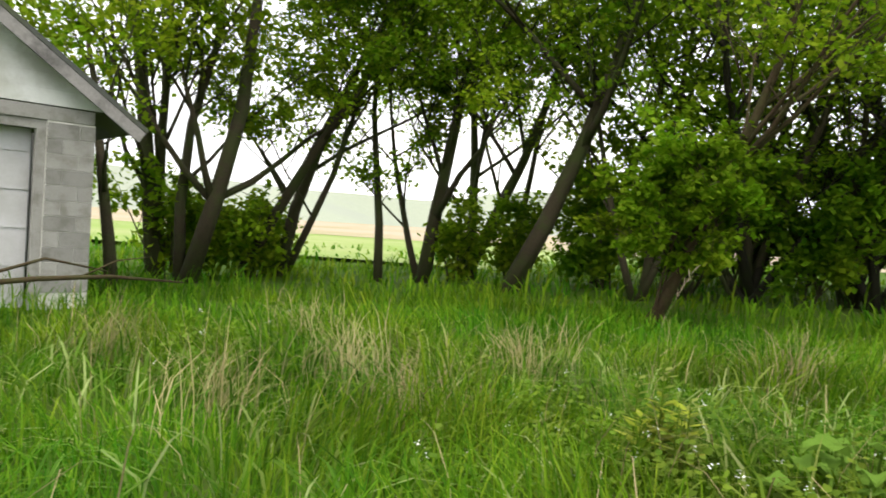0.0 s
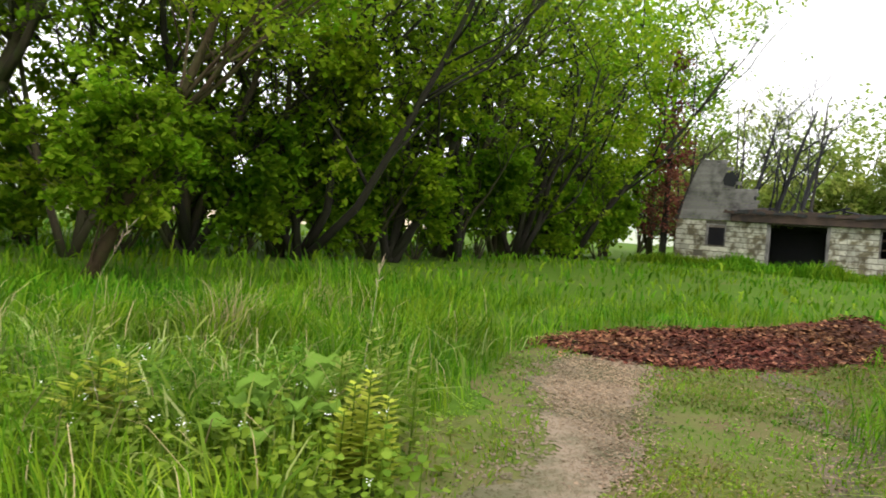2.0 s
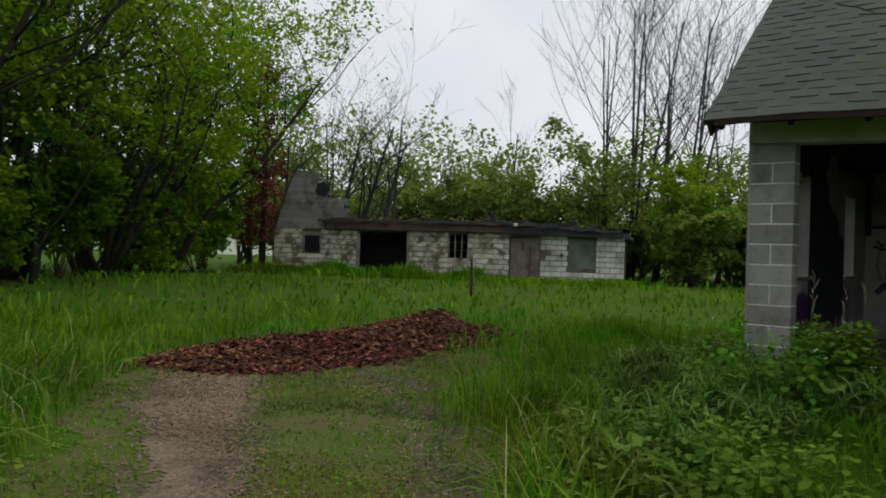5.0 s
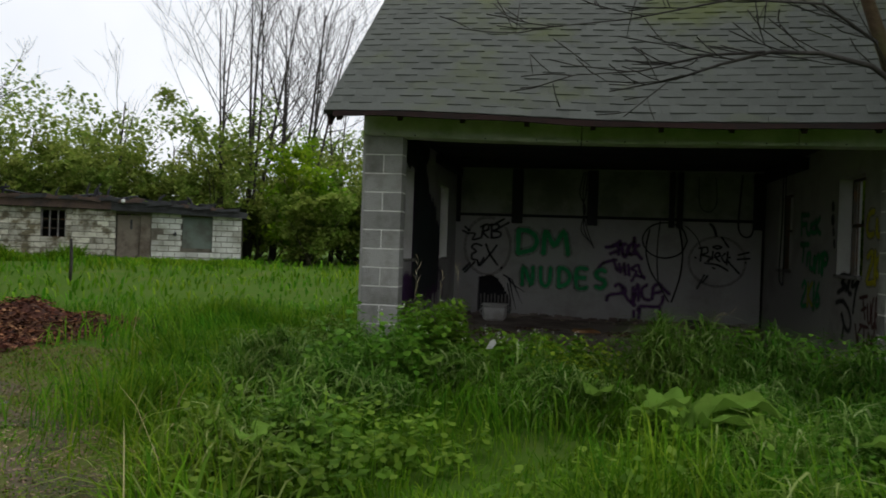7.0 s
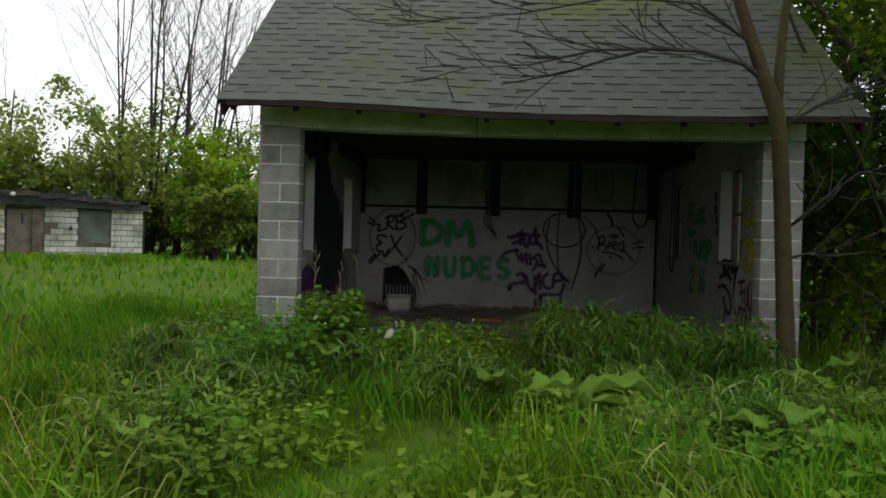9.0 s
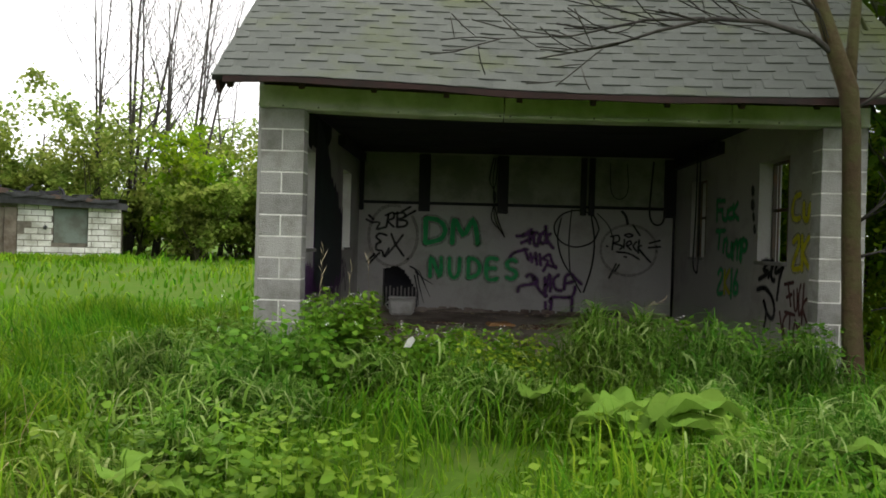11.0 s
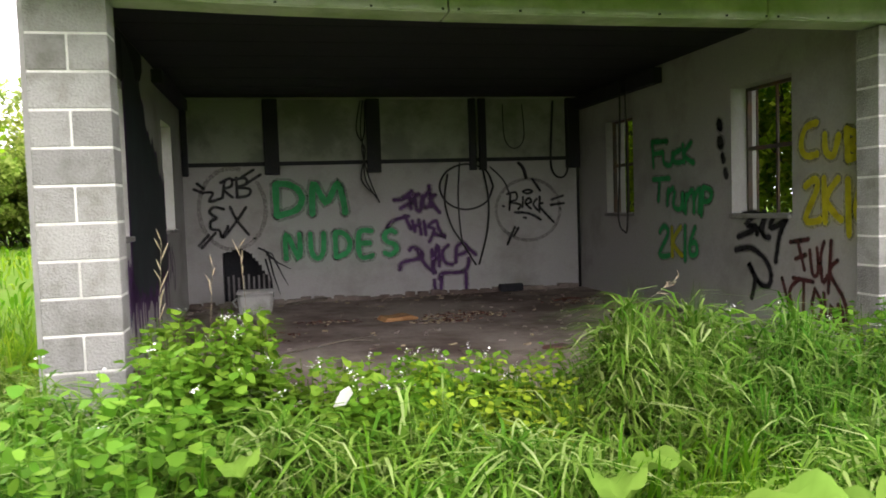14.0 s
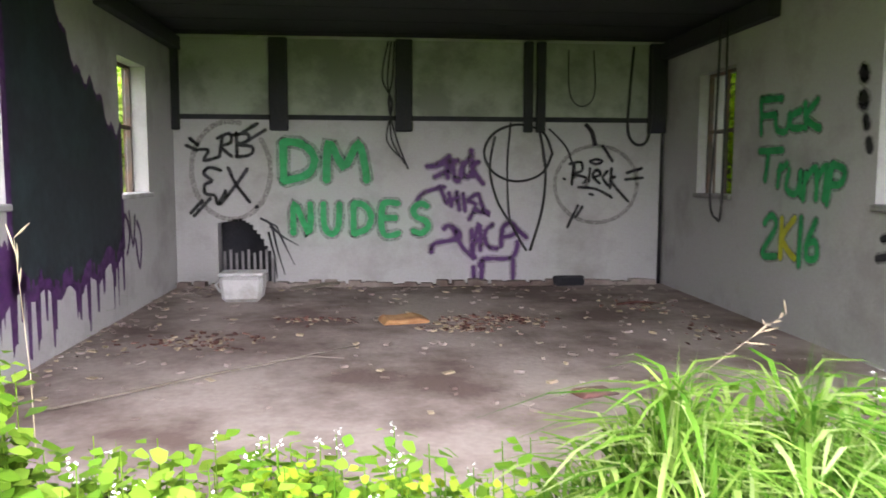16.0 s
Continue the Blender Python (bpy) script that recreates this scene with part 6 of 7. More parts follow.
for i in range(13):
    rr = random.Random(330 + i)
    s_ = -5 + 24 * i / 12
    back = 8.0 + rr.uniform(-1.5, 2.5)
    x = RUIN[0] + RUIN_DIR[0] * s_ - RUIN_DIR[1] * back
    y = RUIN[1] + RUIN_DIR[1] * s_ + RUIN_DIR[0] * back
    h = rr.uniform(2.6, 4.6)
    tree(x, y, [(rr.uniform(-0.5, 0.5), rr.uniform(-0.5, 0.5), h * rr.uniform(0.7, 1), 0.05) for _ in range(4)], "pale green sapling clump behind the ruin", 330 + i, per=5, spread=0.5, size=0.2, leafmin=0.02, group=WOODS, fine=None, leaf=M_LEAF_PALE, low=0.0)
for i, (x, y, h) in enumerate(((-6.4, 24.0, 2.6), (-4.6, 27.0, 2.4), (-2.6, 28.4, 2.6), (-8.2, 21.6, 2.2), (-0.6, 29.4, 2.8), (-9.4, 23.4, 2.4))):
    rr = random.Random(370 + i)
    tree(x, y, [(rr.uniform(-0.6, 0.6), rr.uniform(-0.6, 0.6), h * rr.uniform(0.7, 1.1), 0.04) for _ in range(5)], "low irregular shrub beyond the meadow", 370 + i, per=7, spread=0.45, size=0.18, leafmin=0.02, group=SHRUB, fine=None, leaf=M_LEAF_PALE, name="shrub", low=0.0)
# bare dead trees
DEAD = "bare dead trees"
for i, (x, y, h, n_) in enumerate(((-14.3, 25.4, 13, 2), (-13.2, 26.4, 14, 3), (-12.2, 26.9, 12.5, 2), (-11.0, 27.6, 13.5, 3), (-9.6, 28.4, 9.5, 2), (-22.6, 19.6, 8.2, 1), (-24.2, 17.2, 8.0, 2), (-25.0, 15.0, 7.5, 2), (-19.5, 25.0, 8.0, 1))):
    rr = random.Random(150 + i)
    tree(x, y, [(rr.uniform(-0.05, 0.1), rr.uniform(-0.05, 0.1), h, rr.uniform(0.07, 0.11)) for _ in range(n_ + (1 if i < 4 else 0))], "tall bare dead tree with thin grey branches", 150 + i, per=0, leafmin=0.35, split=(3, 5), droop=-0.08, bend=0.13, bark=M_DEADWOOD, group=DEAD)
for i, (sx, sy, h, ly) in enumerate(((1.6, 1.2, 6.4, 0.25), (2.4, 2.6, 7.4, 0.05), (3.4, 3.2, 6.8, 0.12))):
    p = RM @ Vector((sx, sy, 0))
    tree(p.x, p.y, [(0.25 - 0.08 * i, ly, h, 0.15), (0.1, 0.05, h * 0.8, 0.08)], "fire-blackened bare tree standing in the ruin", 170 + i, per=0, leafmin=0.3, split=(2, 4), bend=0.16, bark=M_CHAR, group=DEAD)
# trees beside the garage
SIDE = "trees crowding the garage"
for i, (x, y, h) in enumerate(((6.9, 0.9, 6.5), (7.6, 3.2, 7.5), (6.9, 5.6, 7.5), (9.0, 0.2, 7.0), (9.6, 5.0, 9.0), (3.0, 9.5, 6.0), (11.5, -2.2, 7.5))):
    rr = random.Random(200 + i)
    tree(x, y, [(rr.uniform(-0.1, 0.4), rr.uniform(-0.3, 0.3), h * rr.uniform(0.7, 1), 0.1) for _ in range(3)], "shady leafy tree crowding the garage wall", 200 + i, per=22, spread=0.45, size=0.12, leafmin=0.12, clump=0.6, group=SIDE, fine=False, leaf=M_LEAF_SHADE)


def corner_tree():
    """The tree that stands before the pillar, with limbs over the roof."""
    t = empty("tree", (5.16, -0.34, -0.3), "slim reddish-barked tree with bare limbs over the roof", "tree")
    s = Shape()
    trunk = [Vector(p) for p in ((0.0, 0.0, -0.05), (-0.03, -0.05, 0.5), (-0.07, -0.08, 1.0), (-0.12, -0.14, 1.5), (-0.2, -0.28, 2.0), (-0.28, -0.42, 2.4), (-0.34, -0.48, 2.66), (-0.46, -0.52, 2.92), (-0.6, -0.53, 3.3), (-0.73, -0.52, 3.7), (-0.86, -0.46, 4.8), (-0.9, -0.36, 5.9), (-0.84, -0.24, 7.0))]
    s.tube(trunk, [0.118, 0.086, 0.077, 0.073, 0.07, 0.068, 0.072, 0.064, 0.054, 0.048, 0.04, 0.032, 0.02], 12)
    s.tube([(-0.33, -0.47, 2.62), (-0.33, -0.5, 3.0), (-0.3, -0.5, 3.5), (-0.1, -0.42, 4.4), (0.2, -0.2, 5.6)], [0.046, 0.042, 0.036, 0.026, 0.012], 8)
    trunk_shape = s
    rng = random.Random(77)
    tips = []
    limbs = (((-0.42, -0.51, 2.88), (-0.66, -0.57, 3.04), (-1.05, -0.6, 3.14), (-1.45, -0.62, 3.15), (-1.85, -0.62, 3.05), (-2.2, -0.62, 2.93), (-2.75, -0.64, 2.82)),
             ((-1.5, -0.62, 3.15), (-1.95, -0.66, 3.12), (-2.5, -0.7, 2.98), (-3.1, -0.72, 2.94)),
             ((-0.56, -0.53, 3.2), (-1.1, -0.75, 3.5), (-1.8, -0.85, 3.52), (-2.6, -0.9, 3.36), (-3.3, -0.9, 3.3)),
             ((-0.3, -0.45, 2.5), (0.0, -0.5, 2.7), (0.4, -0.5, 2.85), (0.95, -0.5, 2.95), (1.5, -0.5, 2.9)),
             ((-0.13, -0.16, 1.6), (0.15, -0.3, 1.9), (0.45, -0.36, 2.15), (0.9, -0.4, 2.1)),
             ((-0.1, -0.12, 1.35), (0.08, -0.25, 1.42), (0.25, -0.3, 1.36)))
    for pts in limbs:
        s = Shape()
        r0 = 0.026 if len(pts) > 5 else 0.015
        s.tube(pts, [r0 * (1 - 0.8 * i / (len(pts) - 1)) for i in range(len(pts))], 6)
        for i in range(1, len(pts)):
            for _ in range(3):
                a = Vector(pts[i - 1]).lerp(Vector(pts[i]), rng.random())
                d = (Vector(pts[i]) - Vector(pts[i - 1])).normalized() + Vector((rng.uniform(-0.8, 0.4), rng.uniform(-0.5, 0.5), rng.uniform(-0.5, 0.6)))
                grow(s, [], a, d, rng.uniform(0.3, 0.9), 0.007, 2, rng, bend=0.2, split=(1, 3))
        obj("limb", s, M_DEADWOOD, t, "dark bare twiggy limb", smooth=True)
    s = trunk_shape
    for p, d in (((-0.87, -0.42, 5.0), (-0.8, 0.1, 0.7)), ((-0.8, -0.48, 4.3), (0.8, -0.5, 0.6)), ((0.0, -0.35, 4.8), (0.7, 0.3, 0.6)), ((-0.89, -0.34, 6.0), (0.1, -0.4, 1.0)), ((-0.2, -0.46, 3.9), (0.9, -0.2, 0.35))):
        grow(s, tips, Vector(p), Vector(d), 2.2, 0.035, 1, rng, split=(2, 4))
    obj("trunk", s, M_BARK_RED, t, smooth=True)
    obj("crown", quads_mesh("crown", leaf_cloud(tips, 14, 0.35, 0.1, np.random.default_rng(7)), 4, M_LEAF), None, t)


corner_tree()


def roof_weeds():
    rng = random.Random(12)
    tips = []
    for i in range(210):
        x = 2.6 + 11.6 * rng.random()
        tips.append((Vector((x, rng.uniform(0.4, 4.6), 2.15 - 0.03 * max(0, x - 10) + rng.uniform(0.0, 0.42) * (0.5 + 0.5 * math.sin(x * 1.7)))), 0.5))
    obj("roof_weeds", quads_mesh("roof_weeds", leaf_cloud(tips, 22, 0.5, 0.12, np.random.default_rng(12), 1.9, 0.9), 4, M_LEAF_PALE), None, kind="stuff", label="pale green weeds growing over the collapsed roof", category="weeds", at=RM)


roof_weeds()

# ---- fallen branches in the meadow ----
fb = Shape()
fb.tube([(-3.9, -15.0, 0.2), (-4.6, -14.6, 0.28), (-5.4, -14.3, 0.3), (-6.3, -13.9, 0.22)], [0.035, 0.032, 0.026, 0.012], 6)
fb.tube([(-4.0, -14.8, 0.3), (-4.8, -14.7, 0.5), (-5.5, -14.4, 0.35)], [0.022, 0.018, 0.008], 5)
fb.tube([(-5.1, -14.45, 0.3), (-5.4, -14.2, 0.5), (-5.9, -14.1, 0.55)], [0.014, 0.011, 0.005], 5)
obj("fallen_branch", fb, M_BARK_RED, label="dead brown branch lying on the meadow grass", category="branch", smooth=True)

# ---- grass ----


def blades(name, x, y, h, width, lean, material, rng, label, category="grass", twist=1.0, up=0.0):
    """Bent tapering blades, two quads and a tip each, from the roots given."""
    n = len(x)
    z = ground_z(x, y) - 0.02 + up
    a = rng.uniform(0, 2 * np.pi, n) if up is not None and np.ndim(up) else 9.0 * field_noise(x, y, 1.7, 0.9) + rng.normal(0, 1.0, n)
    w = a + np.pi / 2 + rng.normal(0, 0.5, n) * twist
    ln = lean * rng.uniform(0.35, 1.75, n)
    dx, dy = np.cos(a), np.sin(a)
    wx, wy = np.cos(w) * width, np.sin(w) * width
    root = np.stack([x, y, z], 1)
    off = np.stack([wx, wy, np.zeros(n)], 1)

    def at(t, drop):
        k = ln * t * t
        return root + np.stack([dx * k * h, dy * k * h, h * (t - drop * np.minimum(ln, 1.6) * t * t * t * 0.6)], 1)
    p1, p2, p3 = at(0.45, 1), at(0.78, 1), at(1.0, 1)
    q = np.stack([root - off * 0.7, root + off * 0.7, p1 + off, p1 - off, p2 + off * 0.75, p2 - off * 0.75, p3], 1)
    V = q.reshape(-1, 3).astype(np.float32)
    base = (np.arange(n) * 7)[:, None]
    loops = np.concatenate([base + np.array([0, 1, 2, 3]), base + np.array([3, 2, 4, 5]), base + np.array([5, 4, 6])], 1)
    me = bpy.data.meshes.new(name)
    me.vertices.add(len(V))
    me.vertices.foreach_set("co", V.ravel())
    me.loops.add(n * 11)
    me.loops.foreach_set("vertex_index", loops.astype(np.int32).ravel())
    me.polygons.add(n * 3)
    st = (np.arange(n) * 11)[:, None] + np.array([0, 4, 8])
    me.polygons.foreach_set("loop_start", st.astype(np.int32).ravel())
    me.polygons.foreach_set("loop_total", np.tile([4, 4, 3], n).astype(np.int32))
    me.polygons.foreach_set("use_smooth", np.ones(n * 3, dtype=bool))
    me.update(calc_edges=True)
    me.materials.append(material)
    return obj(name, me, None, kind="stuff", label=label, category=category)


def field_noise(x, y, f, ph):
    return 0.5 + 0.25 * (np.sin(x * f + ph + 1.7 * np.sin(y * f * 0.7 + ph)) + np.sin(y * f * 1.13 - ph + 1.3 * np.sin(x * f * 0.9)))


def free(x, y):
    """Where grass can grow: not in buildings, on the path or under the mulch."""
    ok = ~((x > -0.02) & (x < 5.42) & (y > -0.10) & (y < 5.6))
    ok &= ~inside(x, y, PATH_POLY) & ~inside(x, y, MULCH_POLY)
    u = (x - RUIN[0]) * RUIN_DIR[0] + (y - RUIN[1]) * RUIN_DIR[1]
    v = -(x - RUIN[0]) * RUIN_DIR[1] + (y - RUIN[1]) * RUIN_DIR[0]
    ok &= ~((u > 0) & (u < 14.4) & (v > -0.02) & (v < 5.2))
    return ok


def trail(x, y):
    """Distance to the line walked."""
    d = np.full(np.shape(x), 99.0)
    L = ((2.3, -7.7), (1.7, -6.5), (1.05, -5.2), (1.2, -4.3), (2.2, -2.5))
    for (ax, ay), (bx, by) in zip(L, L[1:]):
        t = np.clip(((x - ax) * (bx - ax) + (y - ay) * (by - ay)) / ((bx - ax) ** 2 + (by - ay) ** 2), 0, 1)
        d = np.minimum(d, np.hypot(x - ax - t * (bx - ax), y - ay - t * (by - ay)))
    return d


def height_at(x, y):
    """Height of the grass by place."""
    h = 0.22 + 0.32 * field_noise(x, y, 0.9, 0.4) * field_noise(x, y, 2.3, 1.1) * 2 + 0.16 * field_noise(x, y, 5.5, 0.2) ** 2
    front = smoothstep(-2.6, -0.9, y) * (x > -0.9) * (x < 6.5) * (y < 0.5)
    h = h * (1 - front) + front * (0.40 + 0.20 * field_noise(x, y, 3.0, 2.0))
    sh = inside(x, y, SHORT_POLY)
    h = np.where(sh, 0.05 + 0.05 * field_noise(x, y, 3.1, 0), h)
    far = (np.hypot(x - 2.2, y + 7.7) > 12.5) & (y > -3)
    h = np.where(far, 0.17 + 0.25 * field_noise(x, y, 0.7, 2), h)
    edge = np.hypot(x - 2.3, y + 7.7)
    h = np.where(edge < 1.6, 0.1 + 0.1 * edge, h)
    return h * (0.35 + 0.65 * smoothstep(0.1, 0.8, trail(x, y)))


def sown(n, r0, r1, rng, a0=-45, a1=315):
    """Roots in a ring round the standing place."""
    r = np.sqrt(rng.uniform(r0 * r0, r1 * r1, n))
    a = np.radians(rng.uniform(a0, a1, n))
    return 2.2 + r * np.cos(a), -6.5 + r * np.sin(a)


rng_g = np.random.default_rng(21)
for r0, r1, n, wd, hs in ((0.4, 5.0, 35000, 0.0046, 1.0), (5.0, 9.0, 42000, 0.0062, 1.0), (9.0, 15.0, 40000, 0.0092, 1.0), (15.0, 26.0, 16000, 0.026, 1.0), (26.0, 42.0, 5000, 0.055, 1.1)):
    x, y = sown(n, r0, r1, rng_g)
    ok = free(x, y)
    x, y = x[ok], y[ok]
    h = height_at(x, y) * rng_g.uniform(0.55, 1.25, len(x)) * hs
    blades("meadow_grass", x, y, h, wd * rng_g.uniform(0.6, 1.3, len(x)), 0.45, M_GRASS, rng_g, "lush green meadow grass in uneven tufts")


def tussock(cx, cy, r, n, h, material, rng, label, wd=0.006, lean=0.9, sx=1.0, stalks=False):
    """A clump: basal blades, or leafy stalks whose blades arch over at every height."""
    a = rng.uniform(0, 2 * np.pi, n)
    q = np.abs(rng.normal(0, 0.5, n)) * r
    x, y = cx + np.cos(a) * q * sx, cy + np.sin(a) * q
    ok = free(x, y)
    x, y, q = x[ok], y[ok], q[ok]
    m = len(x)
    if not stalks:
        blades("grass_tussock", x, y, h * rng.uniform(0.6, 1.15, m), wd * rng.uniform(0.7, 1.3, m), lean, material, rng, label)
        return
    top = h * rng.uniform(0.6, 1.0, m) * (1.1 - 0.45 * np.minimum(q / r, 1.2))
    up = top * rng.uniform(0.1, 0.85, m)
    blades("grass_tussock", x, y, rng.uniform(0.11, 0.25, m), wd * rng.uniform(0.6, 1.35, m), lean, material, rng, label, up=up)
    k = m // 5
    blades("grass_stems", x[:k], y[:k], top[:k], 0.003 * np.ones(k), 0.12, material, rng, "green grass stems inside the tussock")


LUSH = "tall lush orchard grass bending over at the garage"
for cx, cy, r, n, h, sx in ((2.95, -0.6, 0.36, 1300, 1.10, 1.0), (3.35, -0.5, 0.46, 1200, 1.05, 1.1), (3.9, -0.6, 0.5, 800, 1.0, 1.3), (4.6, -0.7, 0.5, 700, 0.85, 1.2), (0.5, -0.7, 0.5, 700, 0.75, 1.2), (1.2, -0.9, 0.5, 600, 0.62, 1.3), (2.1, -1.3, 0.5, 500, 0.55, 1.3), (-0.5, -0.9, 0.6, 700, 0.75, 1.2), (-0.6, 0.8, 0.6, 500, 0.7, 1), (5.9, -1.0, 0.7, 700, 0.8, 1.2), (3.4, -1.9, 0.6, 600, 0.6, 1.3), (4.5, -2.1, 0.7, 600, 0.65, 1.3), (0.3, -1.9, 0.6, 700, 0.62, 1.2), (0.1, -0.5, 0.5, 700, 0.8, 1.2)):
    tussock(cx, cy, r, int(n * 2.0), h * 0.92, M_GRASS_DARK, rng_g, LUSH, 0.0078, 1.35, sx, True)
for cx, cy in ((-2.4, -9.3), (-3.4, -10.2), (-1.9, -10.4), (-4.6, -9.0), (-5.5, -6.6), (-5.0, -11.4), (-3.0, -12.2), (-7.2, -5.2)):
    tussock(cx, cy, 0.6, 90, 0.85, M_DRYGRASS, rng_g, "thin straw-coloured dead grass stems", 0.0028, 0.5)

for cx, cy, h in ((3.3, -3.05, 0.5), (3.35, -3.15, 0.4), (4.6, -2.6, 0.45), (-0.2, -3.6, 0.35)):
    tussock(cx, cy, 0.12, 60, h, M_DRYGRASS, rng_g, "bleached dead clump of last year's grass", 0.004, 0.7)
for i in range(46):
    cx, cy = rng_g.uniform(-1.2, 6.2), rng_g.uniform(-5.2, -0.7)
    if trail(cx, cy) < 1.0 or inside(np.array([cx - 0.35]), np.array([cy - 0.2]), SHORT_POLY)[0]:
        continue
    tussock(cx, cy, 0.42, 380, rng_g.uniform(0.45, 0.7), M_GRASS_DARK, rng_g, "clump of dark arching grass in the meadow", 0.0062, 1.25, 1.1, True)
x, y = rng_g.uniform(-6.2, 1.4, 110000), rng_g.uniform(-8.0, 1.3, 110000)
ok = inside(x, y, SHORT_POLY) & free(x + rng_g.normal(0, 0.16, 110000), y + rng_g.normal(0, 0.16, 110000)) & free(x, y + 9 * (y > -0.6))
x, y = x[ok][:42000], y[ok][:42000]
keep = field_noise(x, y, 1.6, 0.7) > rng_g.uniform(0.25, 0.85, len(x))
x, y = x[keep], y[keep]
blades("trodden_grass", x, y, rng_g.uniform(0.03, 0.10, len(x)), 0.005 * rng_g.uniform(0.6, 1.3, len(x)), 0.8, M_TRODDEN, rng_g, "short trodden grass beside the dirt path")
for cx, cy in ((-1.4, 0.2), (-1.8, 1.5), (-0.9, -2.4), (-1.5, -0.9), (-2.4, 2.6), (-0.8, 1.9), (-3.2, 3.4)):
    tussock(cx, cy, 0.8, 700, 0.62, M_GRASS, rng_g, "tall upright tuft of meadow grass beside the garage", 0.006, 0.5, 1.2)
# long pale blades and dead stems mixed into the meadow
x, y = sown(5200, 1.6, 8.5, rng_g, 120, 272)
ok = free(x, y) & ~inside(x, y, SHORT_POLY)
x, y = x[ok], y[ok]
blades("broad_grass", x, y, rng_g.uniform(0.3, 0.68, len(x)), rng_g.uniform(0.006, 0.011, len(x)), 0.75, M_GRASS_DARK, rng_g, "broad pale grass blades mixed into the meadow")
x, y = sown(900, 1.8, 9.0, rng_g, 125, 272)
ok = free(x, y) & ~inside(x, y, SHORT_POLY)
x, y = x[ok], y[ok]
blades("dead_stems", x, y, rng_g.uniform(0.4, 0.95, len(x)), rng_g.uniform(0.002, 0.004, len(x)), 0.6, M_DRYGRASS, rng_g, "thin bleached dead stems in the meadow")
# taller grass along the ruin's foot
u_ = rng_g.uniform(-1.0, 15.0, 9000)
v_ = -np.abs(rng_g.normal(0, 0.9, 9000)) - 0.1
x, y = RUIN[0] + RUIN_DIR[0] * u_ - RUIN_DIR[1] * v_, RUIN[1] + RUIN_DIR[1] * u_ + RUIN_DIR[0] * v_
blades("tall_ruin_grass", x, y, (0.3 + 0.5 * field_noise(x, y, 1.7, 0.3) * (u_ < 9)) * rng_g.uniform(0.5, 1.2, 9000), 0.016 * rng_g.uniform(0.6, 1.3, 9000), 0.5, M_GRASS, rng_g, "tall green grass along the foot of the ruin")

# ---- weeds ----


def weed_leaves(name, roots, heights, per, size, material, rng, label, flower=False):
    """Leafy herbs: each a stem of broad small leaves, some with tiny white heads."""
    n = len(roots)
    idx = np.repeat(np.arange(n), per)
    m = len(idx)
    t = rng.uniform(0.12, 1.0, m)
    a = rng.uniform(0, 2 * np.pi, m)
    hz = heights[idx] * t
    rad = 0.03 + 0.10 * rng.random(m) * (1.1 - t)
    c = np.stack([roots[idx, 0] + np.cos(a) * rad, roots[idx, 1] + np.sin(a) * rad, ground_z(roots[idx, 0], roots[idx, 1]) + hz], 1)
    L = (size * rng.uniform(0.6, 1.2, m) * (1.25 - 0.6 * t))[:, None]
    tilt = rng.normal(-0.15, 0.4, m)
    d = np.stack([np.cos(a) * np.cos(tilt), np.sin(a) * np.cos(tilt), np.sin(tilt)], 1) * L
    e = np.stack([-np.sin(a), np.cos(a), rng.normal(0, 0.25, m)], 1) * L * 0.48
    up = np.array([0, 0, 1.0]) * L * 0.12
    V = np.stack([c, c + d * 0.35 + e + up, c + d * 0.75 + e * 0.7, c + d, c + d * 0.75 - e * 0.7, c + d * 0.35 - e + up], 1)
    obj(name, quads_mesh(name, V, 6, material), None, kind="stuff", label=label, category="weeds")
    st = Shape()
    for i in range(n):
        x, y = roots[i]
        z = float(ground_z(x, y))
        st.tube([(x, y, z), (x + 0.01, y, z + heights[i] * 0.5), (x, y + 0.01, z + heights[i])], [0.004, 0.003, 0.002], 3)
    obj(name + "_stems", st, M_WEED, kind="stuff", label="thin green weed stems", category="weeds")
    if flower:
        k = rng.choice(n, int(n * 0.3), replace=False)
        idx = np.repeat(k, 7)
        m = len(idx)
        c = np.stack([roots[idx, 0], roots[idx, 1], ground_z(roots[idx, 0], roots[idx, 1]) + heights[idx]], 1) + rng.normal(0, 0.012, (m, 3))
        a = rng.uniform(0, 6.28, m)
        d = np.stack([np.cos(a), np.sin(a), rng.normal(0, 0.4, m)], 1) * 0.0055
        e = np.stack([-np.sin(a), np.cos(a), rng.normal(0, 0.4, m)], 1) * 0.0055
        obj("weed_flowers", quads_mesh("weed_flowers", np.stack([c - d, c + e, c + d, c - e], 1), 4, M_FLOWER), None, kind="stuff", label="tiny white flower heads on the weeds", category="flowers")


def scatter(boxes, rng):
    out = []
    for x0, x1, y0, y1, n in boxes:
        out.append(np.stack([rng.uniform(x0, x1, n), rng.uniform(y0, y1, n)], 1))
    R = np.concatenate(out)
    return R[free(R[:, 0], R[:, 1])]


rng_w = np.random.default_rng(31)
R = scatter(((0.55, 1.2, -0.7, -0.2, 90), (1.15, 1.9, -0.75, -0.15, 85), (1.9, 2.65, -0.6, -0.15, 45), (3.1, 5.0, -0.5, -0.15, 60), (0.0, 1.0, -1.8, -0.95, 24)), rng_w)
sill_h = np.where((R[:, 0] > 1.15) & (R[:, 0] < 2.7), rng_w.uniform(0.36, 0.66, len(R)), np.where(R[:, 0] > 2.7, rng_w.uniform(0.5, 0.8, len(R)), rng_w.uniform(0.58, 0.95, len(R))))
